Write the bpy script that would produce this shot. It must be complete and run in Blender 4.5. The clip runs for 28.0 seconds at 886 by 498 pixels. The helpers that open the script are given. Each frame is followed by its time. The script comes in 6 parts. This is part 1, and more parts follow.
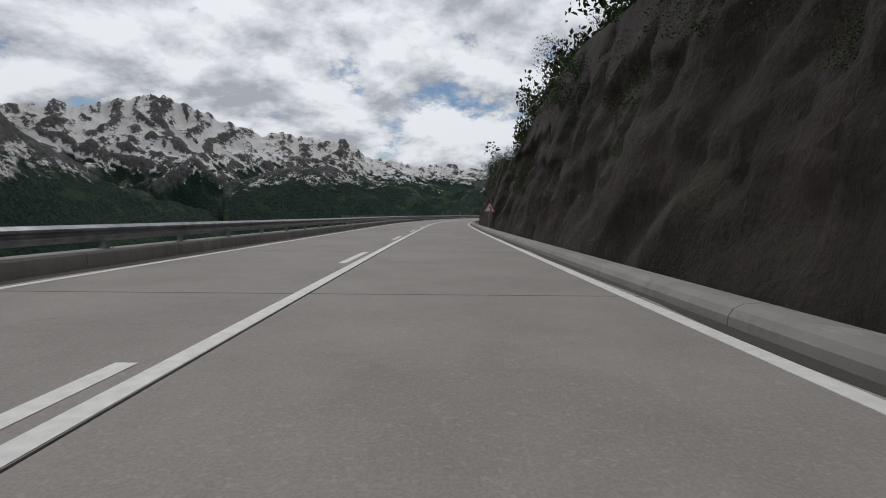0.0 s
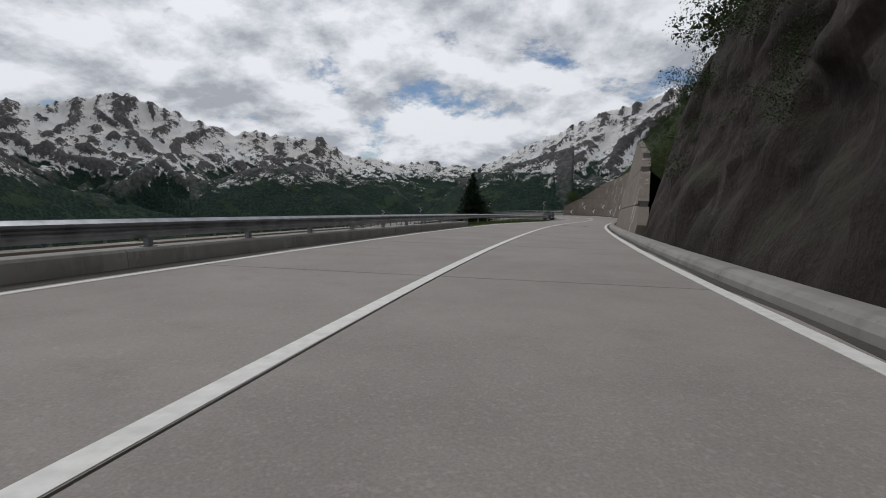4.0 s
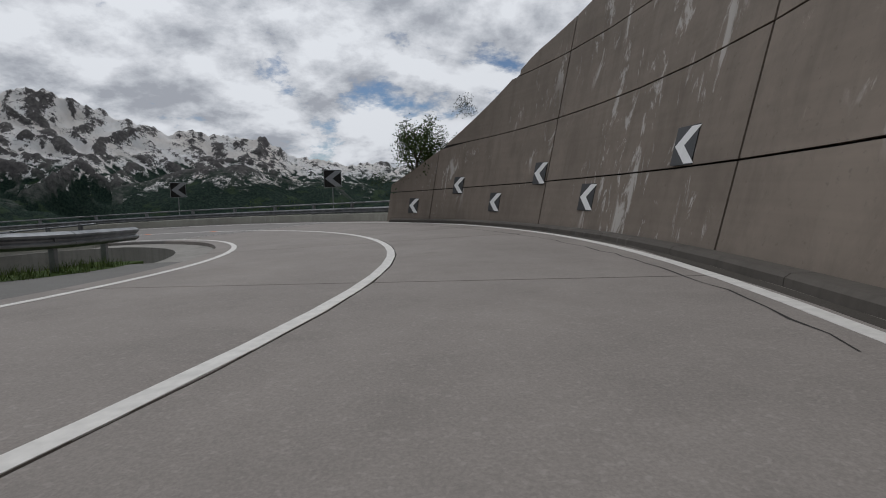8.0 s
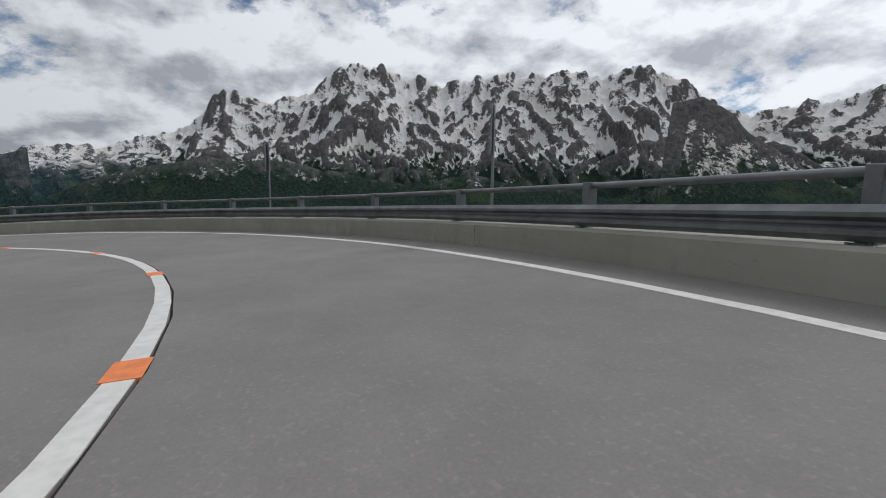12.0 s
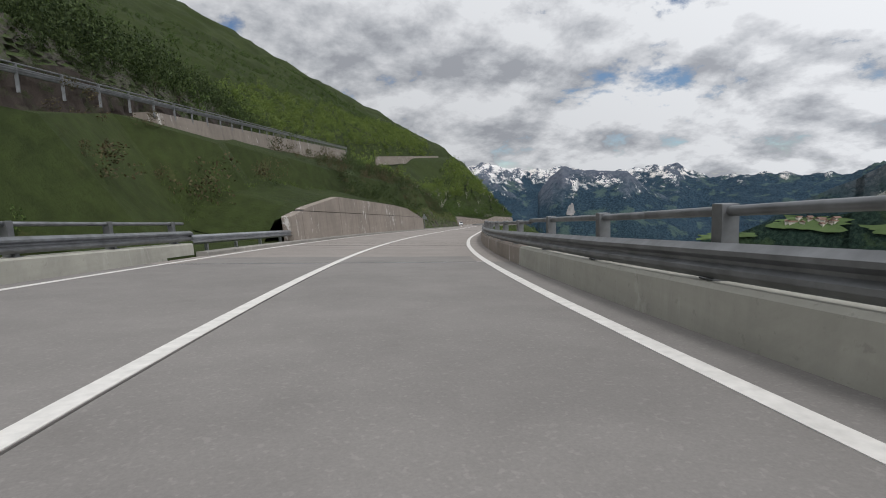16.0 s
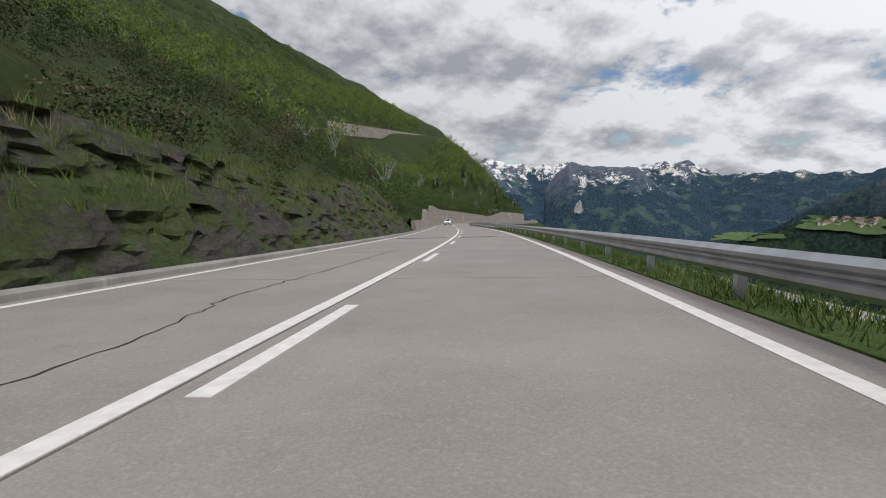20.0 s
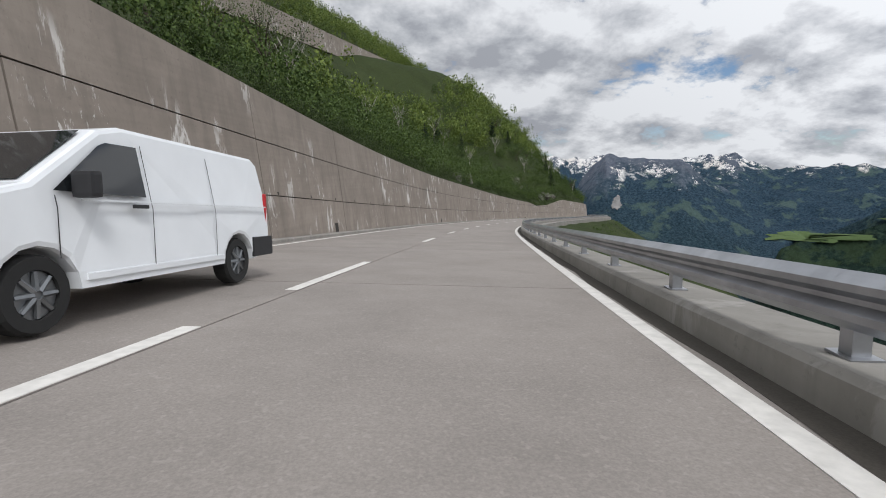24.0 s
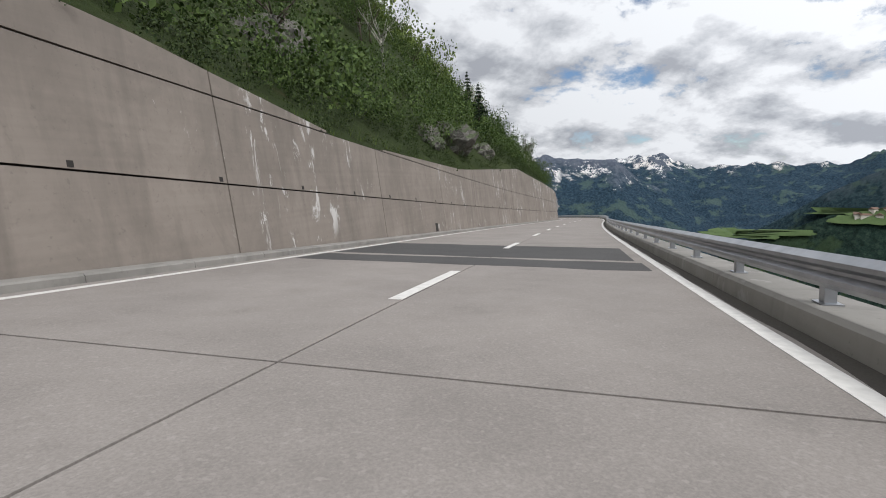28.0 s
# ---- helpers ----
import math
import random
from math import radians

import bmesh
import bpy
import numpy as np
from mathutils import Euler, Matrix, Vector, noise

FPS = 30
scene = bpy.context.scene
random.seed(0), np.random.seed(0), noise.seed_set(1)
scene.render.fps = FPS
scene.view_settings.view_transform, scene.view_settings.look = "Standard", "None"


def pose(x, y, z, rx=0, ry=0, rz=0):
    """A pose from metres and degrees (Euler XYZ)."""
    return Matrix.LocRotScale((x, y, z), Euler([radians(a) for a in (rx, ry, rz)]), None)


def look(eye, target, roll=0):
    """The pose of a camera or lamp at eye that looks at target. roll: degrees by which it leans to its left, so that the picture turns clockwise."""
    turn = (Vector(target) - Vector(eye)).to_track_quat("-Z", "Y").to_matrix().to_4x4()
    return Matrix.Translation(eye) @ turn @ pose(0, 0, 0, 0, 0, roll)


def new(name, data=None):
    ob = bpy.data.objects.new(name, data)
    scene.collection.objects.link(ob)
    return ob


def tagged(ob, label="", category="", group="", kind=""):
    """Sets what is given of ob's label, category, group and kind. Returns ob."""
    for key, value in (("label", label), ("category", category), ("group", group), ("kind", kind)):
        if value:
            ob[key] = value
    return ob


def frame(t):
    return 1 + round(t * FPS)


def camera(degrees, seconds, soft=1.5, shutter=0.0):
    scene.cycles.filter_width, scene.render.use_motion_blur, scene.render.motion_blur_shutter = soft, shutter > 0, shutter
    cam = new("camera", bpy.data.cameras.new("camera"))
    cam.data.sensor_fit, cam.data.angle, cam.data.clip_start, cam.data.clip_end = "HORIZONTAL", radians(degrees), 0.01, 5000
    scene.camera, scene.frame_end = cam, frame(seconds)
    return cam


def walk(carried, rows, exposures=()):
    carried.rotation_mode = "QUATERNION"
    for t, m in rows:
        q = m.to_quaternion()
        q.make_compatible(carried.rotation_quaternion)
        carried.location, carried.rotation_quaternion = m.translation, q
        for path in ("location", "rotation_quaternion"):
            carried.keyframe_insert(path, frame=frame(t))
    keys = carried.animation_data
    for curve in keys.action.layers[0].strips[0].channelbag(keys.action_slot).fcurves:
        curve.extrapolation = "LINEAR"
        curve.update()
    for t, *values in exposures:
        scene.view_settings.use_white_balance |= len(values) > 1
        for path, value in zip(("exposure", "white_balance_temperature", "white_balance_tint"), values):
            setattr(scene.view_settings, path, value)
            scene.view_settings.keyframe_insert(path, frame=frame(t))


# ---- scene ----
EXPOSURE = [(0.0, -0.5, 6150, 10), (5.0, -0.52, 6150, 10), (7.5, -0.65, 6150, 10), (9.0, -0.62, 6000, 10), (10.5, -0.42, 6000, 10), (13.0, -0.25, 6150, 10), (16.0, 0.10, 6250, 10), (20.0, 0.15, 6250, 10), (24.0, 0.22, 6200, 10), (28.0, 0.32, 6200, 10)]  # seconds, stops, kelvin, tint
cam = camera(84.7, 28.0, 1.0)
PATH = [  # seconds, x, y, z, tilt, roll, turn
    (0.00, 0.00, 0.00, 0.00, 82.98, -1.14, -1.87), (0.25, 0.32, 6.98, -0.38, 82.92, -1.04, -1.42),
    (0.50, 0.62, 14.01, -0.75, 82.86, -0.92, -1.03), (0.75, 0.90, 21.08, -1.13, 82.79, -0.78, -0.73),
    (1.00, 1.19, 28.21, -1.52, 82.78, -0.66, -0.53), (1.25, 1.50, 35.42, -1.92, 82.86, -0.59, -0.44),
    (1.50, 1.88, 42.70, -2.29, 82.94, -0.56, -0.41), (1.75, 2.37, 50.06, -2.67, 82.94, -0.54, -0.42),
    (2.00, 3.01, 57.46, -3.04, 82.93, -0.53, -0.46), (2.25, 3.80, 64.89, -3.44, 82.98, -0.53, -0.54),
    (2.50, 4.76, 72.32, -3.84, 83.05, -0.51, -0.70), (2.75, 5.86, 79.73, -4.23, 83.06, -0.46, -0.98),
    (3.00, 7.12, 87.08, -4.61, 83.02, -0.39, -1.37), (3.25, 8.52, 94.34, -4.96, 82.97, -0.30, -1.88),
    (3.50, 10.07, 101.49, -5.32, 82.91, -0.21, -2.47), (3.75, 11.76, 108.48, -5.67, 82.86, -0.12, -3.12),
    (4.00, 13.58, 115.30, -6.02, 82.82, -0.03, -3.79), (4.25, 15.53, 121.90, -6.36, 82.81, 0.03, -4.44),
    (4.50, 17.60, 128.27, -6.70, 82.79, 0.07, -5.02), (4.75, 19.74, 134.41, -7.03, 82.72, 0.07, -5.51),
    (5.00, 21.94, 140.29, -7.36, 82.65, 0.08, -5.97), (5.25, 24.16, 145.93, -7.69, 82.60, 0.12, -6.48),
    (5.50, 26.37, 151.32, -8.02, 82.57, 0.13, -7.03), (5.75, 28.54, 156.47, -8.32, 82.54, 0.08, -7.62),
    (6.00, 30.66, 161.37, -8.61, 82.48, 0.06, -8.18), (6.25, 32.76, 166.03, -8.89, 82.38, 0.13, -8.69),
    (6.50, 34.84, 170.42, -9.15, 82.34, 0.23, -9.15), (6.75, 36.85, 174.56, -9.38, 82.43, 0.29, -9.56),
    (7.00, 38.75, 178.46, -9.59, 82.56, 0.33, -9.91), (7.25, 40.53, 182.15, -9.77, 82.65, 0.42, -10.18),
    (7.50, 42.19, 185.64, -9.93, 82.73, 0.51, -10.25), (7.75, 43.75, 188.99, -10.08, 82.85, 0.56, -9.98),
    (8.00, 45.15, 192.26, -10.21, 82.97, 0.54, -9.12), (8.25, 46.32, 195.43, -10.32, 83.05, 0.45, -7.50),
    (8.50, 47.17, 198.50, -10.42, 83.07, 0.28, -5.15), (8.75, 47.65, 201.41, -10.51, 83.01, 0.03, -2.12),
    (9.00, 47.74, 204.18, -10.58, 82.90, -0.24, 1.65), (9.25, 47.45, 206.89, -10.64, 82.78, -0.51, 6.16),
    (9.50, 46.77, 209.57, -10.71, 82.69, -0.73, 11.16), (9.75, 45.71, 212.15, -10.80, 82.68, -0.89, 16.39),
    (10.00, 44.35, 214.57, -10.91, 82.67, -1.05, 21.75), (10.25, 42.73, 216.79, -11.03, 82.58, -1.26, 27.24),
    (10.50, 40.89, 218.83, -11.18, 82.45, -1.43, 33.05), (10.75, 38.79, 220.69, -11.34, 82.32, -1.48, 39.36),
    (11.00, 36.44, 222.33, -11.50, 82.24, -1.43, 46.01), (11.25, 33.95, 223.66, -11.67, 82.20, -1.32, 52.82),
    (11.50, 31.27, 224.69, -11.85, 82.16, -1.18, 59.72), (11.75, 28.46, 225.39, -12.02, 82.09, -0.98, 66.78),
    (12.00, 25.60, 225.75, -12.19, 81.97, -0.72, 74.41), (12.25, 22.70, 225.76, -12.35, 81.81, -0.38, 82.82),
    (12.50, 19.85, 225.36, -12.50, 81.66, -0.05, 91.11), (12.75, 17.25, 224.59, -12.66, 81.57, 0.23, 98.49),
    (13.00, 14.81, 223.56, -12.82, 81.49, 0.51, 105.72), (13.25, 12.60, 222.28, -12.98, 81.40, 0.87, 113.60),
    (13.50, 10.65, 220.78, -13.12, 81.35, 1.26, 121.66), (13.75, 8.98, 219.07, -13.25, 81.43, 1.61, 129.21),
    (14.00, 7.57, 217.20, -13.37, 81.59, 1.92, 136.10), (14.25, 6.39, 215.18, -13.49, 81.79, 2.19, 142.30),
    (14.50, 5.41, 213.00, -13.61, 82.01, 2.41, 147.75), (14.75, 4.58, 210.64, -13.75, 82.23, 2.58, 152.37),
    (15.00, 3.87, 208.07, -13.90, 82.43, 2.71, 156.11), (15.25, 3.20, 205.26, -14.08, 82.60, 2.77, 158.88),
    (15.50, 2.52, 202.20, -14.29, 82.72, 2.75, 160.58), (15.75, 1.77, 198.88, -14.52, 82.78, 2.62, 161.22),
    (16.00, 0.90, 195.30, -14.79, 82.82, 2.47, 161.36), (16.25, -0.10, 191.44, -15.08, 82.88, 2.38, 161.54),
    (16.50, -1.26, 187.29, -15.39, 82.91, 2.36, 161.72), (16.75, -2.61, 182.86, -15.74, 82.89, 2.40, 161.78),
    (17.00, -4.19, 178.15, -16.10, 82.85, 2.41, 161.74), (17.25, -6.05, 173.17, -16.48, 82.82, 2.33, 161.68),
    (17.50, -8.20, 167.94, -16.87, 82.80, 2.22, 161.61), (17.75, -10.62, 162.49, -17.27, 82.77, 2.16, 161.51),
    (18.00, -13.27, 156.80, -17.70, 82.74, 2.17, 161.45), (18.25, -16.07, 150.85, -18.16, 82.73, 2.23, 161.48),
    (18.50, -19.00, 144.62, -18.64, 82.74, 2.28, 161.51), (18.75, -22.07, 138.12, -19.14, 82.77, 2.27, 161.44),
    (19.00, -25.30, 131.36, -19.67, 82.77, 2.18, 161.39), (19.25, -28.66, 124.37, -20.25, 82.69, 2.06, 161.46),
    (19.50, -32.13, 117.16, -20.87, 82.59, 1.97, 161.58), (19.75, -35.64, 109.76, -21.53, 82.53, 1.95, 161.68),
    (20.00, -39.12, 102.18, -22.20, 82.48, 1.95, 161.81), (20.25, -42.55, 94.44, -22.87, 82.44, 1.92, 162.03),
    (20.50, -45.89, 86.59, -23.52, 82.39, 1.88, 162.27), (20.75, -49.15, 78.68, -24.17, 82.34, 1.87, 162.49),
    (21.00, -52.32, 70.75, -24.82, 82.29, 1.86, 162.76), (21.25, -55.39, 62.82, -25.46, 82.26, 1.83, 163.18),
    (21.50, -58.33, 54.89, -26.07, 82.25, 1.81, 163.62), (21.75, -61.18, 46.98, -26.69, 82.28, 1.83, 163.95),
    (22.00, -63.97, 39.11, -27.34, 82.33, 1.87, 164.18), (22.25, -66.70, 31.26, -28.02, 82.37, 1.92, 164.40),
    (22.50, -69.37, 23.45, -28.68, 82.40, 1.95, 164.59), (22.75, -72.02, 15.68, -29.33, 82.41, 1.96, 164.76),
    (23.00, -74.66, 7.95, -29.97, 82.39, 1.94, 164.89), (23.25, -77.32, 0.27, -30.59, 82.34, 1.88, 164.97),
    (23.50, -80.01, -7.36, -31.20, 82.23, 1.78, 165.02), (23.75, -82.72, -14.94, -31.80, 82.06, 1.65, 165.07),
    (24.00, -85.44, -22.48, -32.41, 81.92, 1.57, 165.10), (24.25, -88.17, -29.97, -33.03, 81.89, 1.61, 165.10),
    (24.50, -90.91, -37.43, -33.66, 81.96, 1.72, 165.01), (24.75, -93.69, -44.82, -34.29, 82.08, 1.84, 164.79),
    (25.00, -96.58, -52.12, -34.92, 82.15, 1.93, 164.46), (25.25, -99.61, -59.30, -35.53, 82.12, 2.02, 164.06),
    (25.50, -102.80, -66.33, -36.13, 82.10, 2.10, 163.59), (25.75, -106.14, -73.20, -36.72, 82.18, 2.19, 163.04),
    (26.00, -109.62, -79.93, -37.30, 82.29, 2.25, 162.49), (26.25, -113.21, -86.53, -37.87, 82.32, 2.25, 161.99),
    (26.50, -116.92, -93.01, -38.43, 82.32, 2.28, 161.47), (26.75, -120.76, -99.37, -38.98, 82.31, 2.38, 160.88),
    (27.00, -124.72, -105.64, -39.54, 82.31, 2.50, 160.29), (27.25, -128.80, -111.84, -40.10, 82.29, 2.55, 159.77),
    (27.50, -133.00, -117.98, -40.65, 82.27, 2.57, 159.20), (27.75, -137.32, -124.07, -41.20, 82.29, 2.60, 158.49),
    (28.00, -141.75, -130.12, -41.76, 82.32, 2.65, 157.90),
]
walk(cam, [(t, pose(x, y, z, rx, ry, rz)) for t, x, y, z, rx, ry, rz in PATH], EXPOSURE)

# ---- world, sun ----
world = bpy.data.worlds.new("sky")
scene.world = world
world.use_nodes = True
wt = world.node_tree
wt.nodes.clear()


def wn(kind, **kw):
    n = wt.nodes.new(kind)
    for k, v in kw.items():
        setattr(n, k, v)
    return n


SUN_EL, SUN_AZ = radians(52), radians(-14)  # azimuth from +y towards +x
w_out, w_bg = wn("ShaderNodeOutputWorld"), wn("ShaderNodeBackground")
w_sky = wn("ShaderNodeTexSky", sky_type="NISHITA", sun_disc=False, sun_elevation=SUN_EL, sun_rotation=SUN_AZ, altitude=1500, air_density=1.0, dust_density=0.6, ozone_density=1.5)
w_tc = wn("ShaderNodeTexCoord")
w_sep = wn("ShaderNodeSeparateXYZ")
wt.links.new(w_tc.outputs["Generated"], w_sep.inputs[0])
w_z = wn("ShaderNodeMath", operation="MAXIMUM")
wt.links.new(w_sep.outputs[2], w_z.inputs[0])
w_z.inputs[1].default_value = 0.0
w_za = wn("ShaderNodeMath", operation="ADD")
wt.links.new(w_z.outputs[0], w_za.inputs[0])
w_za.inputs[1].default_value = 0.40
w_div = wn("ShaderNodeVectorMath", operation="DIVIDE")
w_comb = wn("ShaderNodeCombineXYZ")
for i in range(3):
    wt.links.new(w_za.outputs[0], w_comb.inputs[i])
wt.links.new(w_tc.outputs["Generated"], w_div.inputs[0])
wt.links.new(w_comb.outputs[0], w_div.inputs[1])


# the same layer seen a little nearer the zenith, for the shade under each cloud
w_zu = wn("ShaderNodeMath", operation="ADD")
wt.links.new(w_za.outputs[0], w_zu.inputs[0])
w_zu.inputs[1].default_value = 0.045
w_comb_up = wn("ShaderNodeCombineXYZ")
for i in range(3):
    wt.links.new(w_zu.outputs[0], w_comb_up.inputs[i])
w_div_up = wn("ShaderNodeVectorMath", operation="DIVIDE")
wt.links.new(w_tc.outputs["Generated"], w_div_up.inputs[0])
wt.links.new(w_comb_up.outputs[0], w_div_up.inputs[1])


def wnoise(layer, scale, detail, rough, offset, dist=0.0):
    m = wn("ShaderNodeMapping")
    m.inputs["Location"].default_value = offset
    m.inputs["Scale"].default_value = (1, 1, 0)
    n = wn("ShaderNodeTexNoise", noise_dimensions="3D")
    n.inputs["Scale"].default_value, n.inputs["Detail"].default_value, n.inputs["Roughness"].default_value, n.inputs["Distortion"].default_value = scale, detail, rough, dist
    wt.links.new(layer.outputs[0], m.inputs[0])
    wt.links.new(m.outputs[0], n.inputs["Vector"])
    return n


def wramp(src, stops):
    r = wn("ShaderNodeValToRGB")
    e = r.color_ramp.elements
    while len(e) < len(stops):
        e.new(0.5)
    for el, (p, c) in zip(e, stops):
        el.position, el.color = p, (*c, 1)
    wt.links.new(src, r.inputs[0])
    return r


# broken cumulus in rows: bright crowns, grey undersides, blue gaps
cl_big = wnoise(w_div, 3.6, 13, 0.63, (3.1, 1.7, 0), 0.1)
cl_up = wnoise(w_div_up, 3.6, 7, 0.5, (3.1, 1.7, 0), 0.1)
cl_wide = wnoise(w_div, 1.1, 3, 0.5, (5.2, 8.1, 2))
cl_d = wn("ShaderNodeMath", operation="SUBTRACT")
wt.links.new(cl_big.outputs["Fac"], cl_d.inputs[0])
wt.links.new(cl_up.outputs["Fac"], cl_d.inputs[1])
cl_k = wn("ShaderNodeMath", operation="MULTIPLY_ADD")
wt.links.new(cl_d.outputs[0], cl_k.inputs[0])
cl_k.inputs[1].default_value = 2.0
cl_even = wn("ShaderNodeMath", operation="MULTIPLY_ADD")
wt.links.new(cl_wide.outputs["Fac"], cl_even.inputs[0])
cl_even.inputs[1].default_value, cl_even.inputs[2].default_value = 0.3, 0.37
wt.links.new(cl_even.outputs[0], cl_k.inputs[2])
cl_t = wn("ShaderNodeMath", operation="MULTIPLY_ADD")
wt.links.new(cl_wide.outputs["Fac"], cl_t.inputs[0])
cl_t.inputs[1].default_value = -0.30
wt.links.new(cl_big.outputs["Fac"], cl_t.inputs[2])
cl_cover = wramp(cl_t.outputs[0], [(0.17, (0, 0, 0)), (0.27, (1, 1, 1))])
cl_col = wramp(cl_k.outputs[0], [(0.20, (0.48, 0.49, 0.52)), (0.37, (0.66, 0.67, 0.69)), (0.52, (0.84, 0.84, 0.85)), (0.68, (1.02, 1.02, 1.02))])
w_skys = wn("ShaderNodeMix", data_type="RGBA", blend_type="MULTIPLY")
w_skys.inputs[0].default_value = 1.0
wt.links.new(w_sky.outputs[0], w_skys.inputs[6])
w_skys.inputs[7].default_value = (0.09, 0.09, 0.09, 1)
w_mix = wn("ShaderNodeMix", data_type="RGBA")
wt.links.new(cl_cover.outputs[0], w_mix.inputs[0])
wt.links.new(w_skys.outputs[2], w_mix.inputs[6])
cl_dot = wn("ShaderNodeVectorMath", operation="DOT_PRODUCT")
wt.links.new(w_tc.outputs["Generated"], cl_dot.inputs[0])
cl_dot.inputs[1].default_value = (math.sin(SUN_AZ) * math.cos(SUN_EL), math.cos(SUN_AZ) * math.cos(SUN_EL), math.sin(SUN_EL))
cl_glow = wn("ShaderNodeMath", operation="MULTIPLY_ADD")
wt.links.new(cl_dot.outputs["Value"], cl_glow.inputs[0])
cl_glow.inputs[1].default_value, cl_glow.inputs[2].default_value = 0.55, 0.93
cl_lit = wn("ShaderNodeVectorMath", operation="SCALE")
wt.links.new(cl_col.outputs[0], cl_lit.inputs[0])
wt.links.new(cl_glow.outputs[0], cl_lit.inputs["Scale"])
wt.links.new(cl_lit.outputs[0], w_mix.inputs[7])
wt.links.new(w_mix.outputs[2], w_bg.inputs[0])
w_bg.inputs[1].default_value = 0.85
wt.links.new(w_bg.outputs[0], w_out.inputs[0])

sun_data = bpy.data.lights.new("sun", "SUN")
sun_data.energy, sun_data.angle, sun_data.color = 1.5, radians(12), (1.0, 0.965, 0.92)
sun = new("sun", sun_data)
sun.matrix_world = look((0, 0, 300), (-math.sin(SUN_AZ) * math.cos(SUN_EL) * 10, -math.cos(SUN_AZ) * math.cos(SUN_EL) * 10, 300 - math.sin(SUN_EL) * 10))

# ---- materials ----
RNG = np.random.default_rng(7)


class Nodes:
    """A small builder for one node material."""

    def __init__(self, name):
        self.mat = bpy.data.materials.new(name)
        self.mat.use_nodes = True
        self.t = self.mat.node_tree
        self.b = self.t.nodes["Principled BSDF"]
        self.tc = self.t.nodes.new("ShaderNodeTexCoord")

    def n(self, kind, **kw):
        n = self.t.nodes.new(kind)
        for k, v in kw.items():
            setattr(n, k, v)
        return n

    def link(self, a, b):
        self.t.links.new(a, b)

    def coords(self, scale=(1, 1, 1), loc=(0, 0, 0)):
        m = self.n("ShaderNodeMapping")
        m.inputs["Scale"].default_value, m.inputs["Location"].default_value = scale, loc
        self.link(self.tc.outputs["Object"], m.inputs[0])
        return m.outputs[0]

    def noise(self, scale, detail=4, rough=0.55, stretch=(1, 1, 1), loc=(0, 0, 0), dist=0.0):
        n = self.n("ShaderNodeTexNoise")
        n.inputs["Scale"].default_value, n.inputs["Detail"].default_value, n.inputs["Roughness"].default_value, n.inputs["Distortion"].default_value = scale, detail, rough, dist
        self.link(self.coords(stretch, loc), n.inputs["Vector"])
        return n.outputs["Fac"]

    def voronoi(self, scale, stretch=(1, 1, 1), feature="F1"):
        n = self.n("ShaderNodeTexVoronoi", feature=feature)
        n.inputs["Scale"].default_value = scale
        self.link(self.coords(stretch), n.inputs["Vector"])
        return n.outputs["Distance"]

    def ramp(self, src, stops):
        r = self.n("ShaderNodeValToRGB")
        e = r.color_ramp.elements
        while len(e) < len(stops):
            e.new(0.5)
        for el, (p, c) in zip(e, stops):
            el.position, el.color = p, ((*c, 1) if len(c) == 3 else c)
        self.link(src, r.inputs[0])
        return r.outputs[0]

    def mix(self, fac, a, b, mode="MIX"):
        m = self.n("ShaderNodeMix", data_type="RGBA", blend_type=mode)
        for sock, v in ((m.inputs[0], fac), (m.inputs[6], a), (m.inputs[7], b)):
            if isinstance(v, (int, float)):
                sock.default_value = v
            elif isinstance(v, tuple):
                sock.default_value = (*v, 1)
            else:
                self.link(v, sock)
        return m.outputs[2]

    def math(self, op, a, b=0.0):
        m = self.n("ShaderNodeMath", operation=op)
        for sock, v in ((m.inputs[0], a), (m.inputs[1], b)):
            if isinstance(v, (int, float)):
                sock.default_value = v
            else:
                self.link(v, sock)
        return m.outputs[0]

    def bump(self, src, strength=0.3, dist=0.02):
        b = self.n("ShaderNodeBump")
        b.inputs["Strength"].default_value, b.inputs["Distance"].default_value = strength, dist
        self.link(src, b.inputs["Height"])
        if self.b.inputs["Normal"].links:
            self.link(self.b.inputs["Normal"].links[0].from_socket, b.inputs["Normal"])
        self.link(b.outputs[0], self.b.inputs["Normal"])

    def done(self, color, rough=0.8, metal=0.0, spec=0.4):
        for sock, v in ((self.b.inputs["Base Color"], color), (self.b.inputs["Roughness"], rough)):
            if isinstance(v, (int, float)):
                sock.default_value = v
            elif isinstance(v, tuple):
                sock.default_value = (*v, 1)
            else:
                self.link(v, sock)
        self.b.inputs["Metallic"].default_value = metal
        self.b.inputs["Specular IOR Level"].default_value = spec
        return self.mat


def plain(name, c, rough=0.6, metal=0.0, grain=0.12, scale=6.0):
    """A painted or simple surface with a little mottling."""
    k = Nodes(name)
    f = k.noise(scale, 5)
    lo, hi = tuple(v * (1 - grain) for v in c), tuple(min(1, v * (1 + grain)) for v in c)
    return k.done(k.ramp(f, [(0.3, lo), (0.7, hi)]), rough, metal)


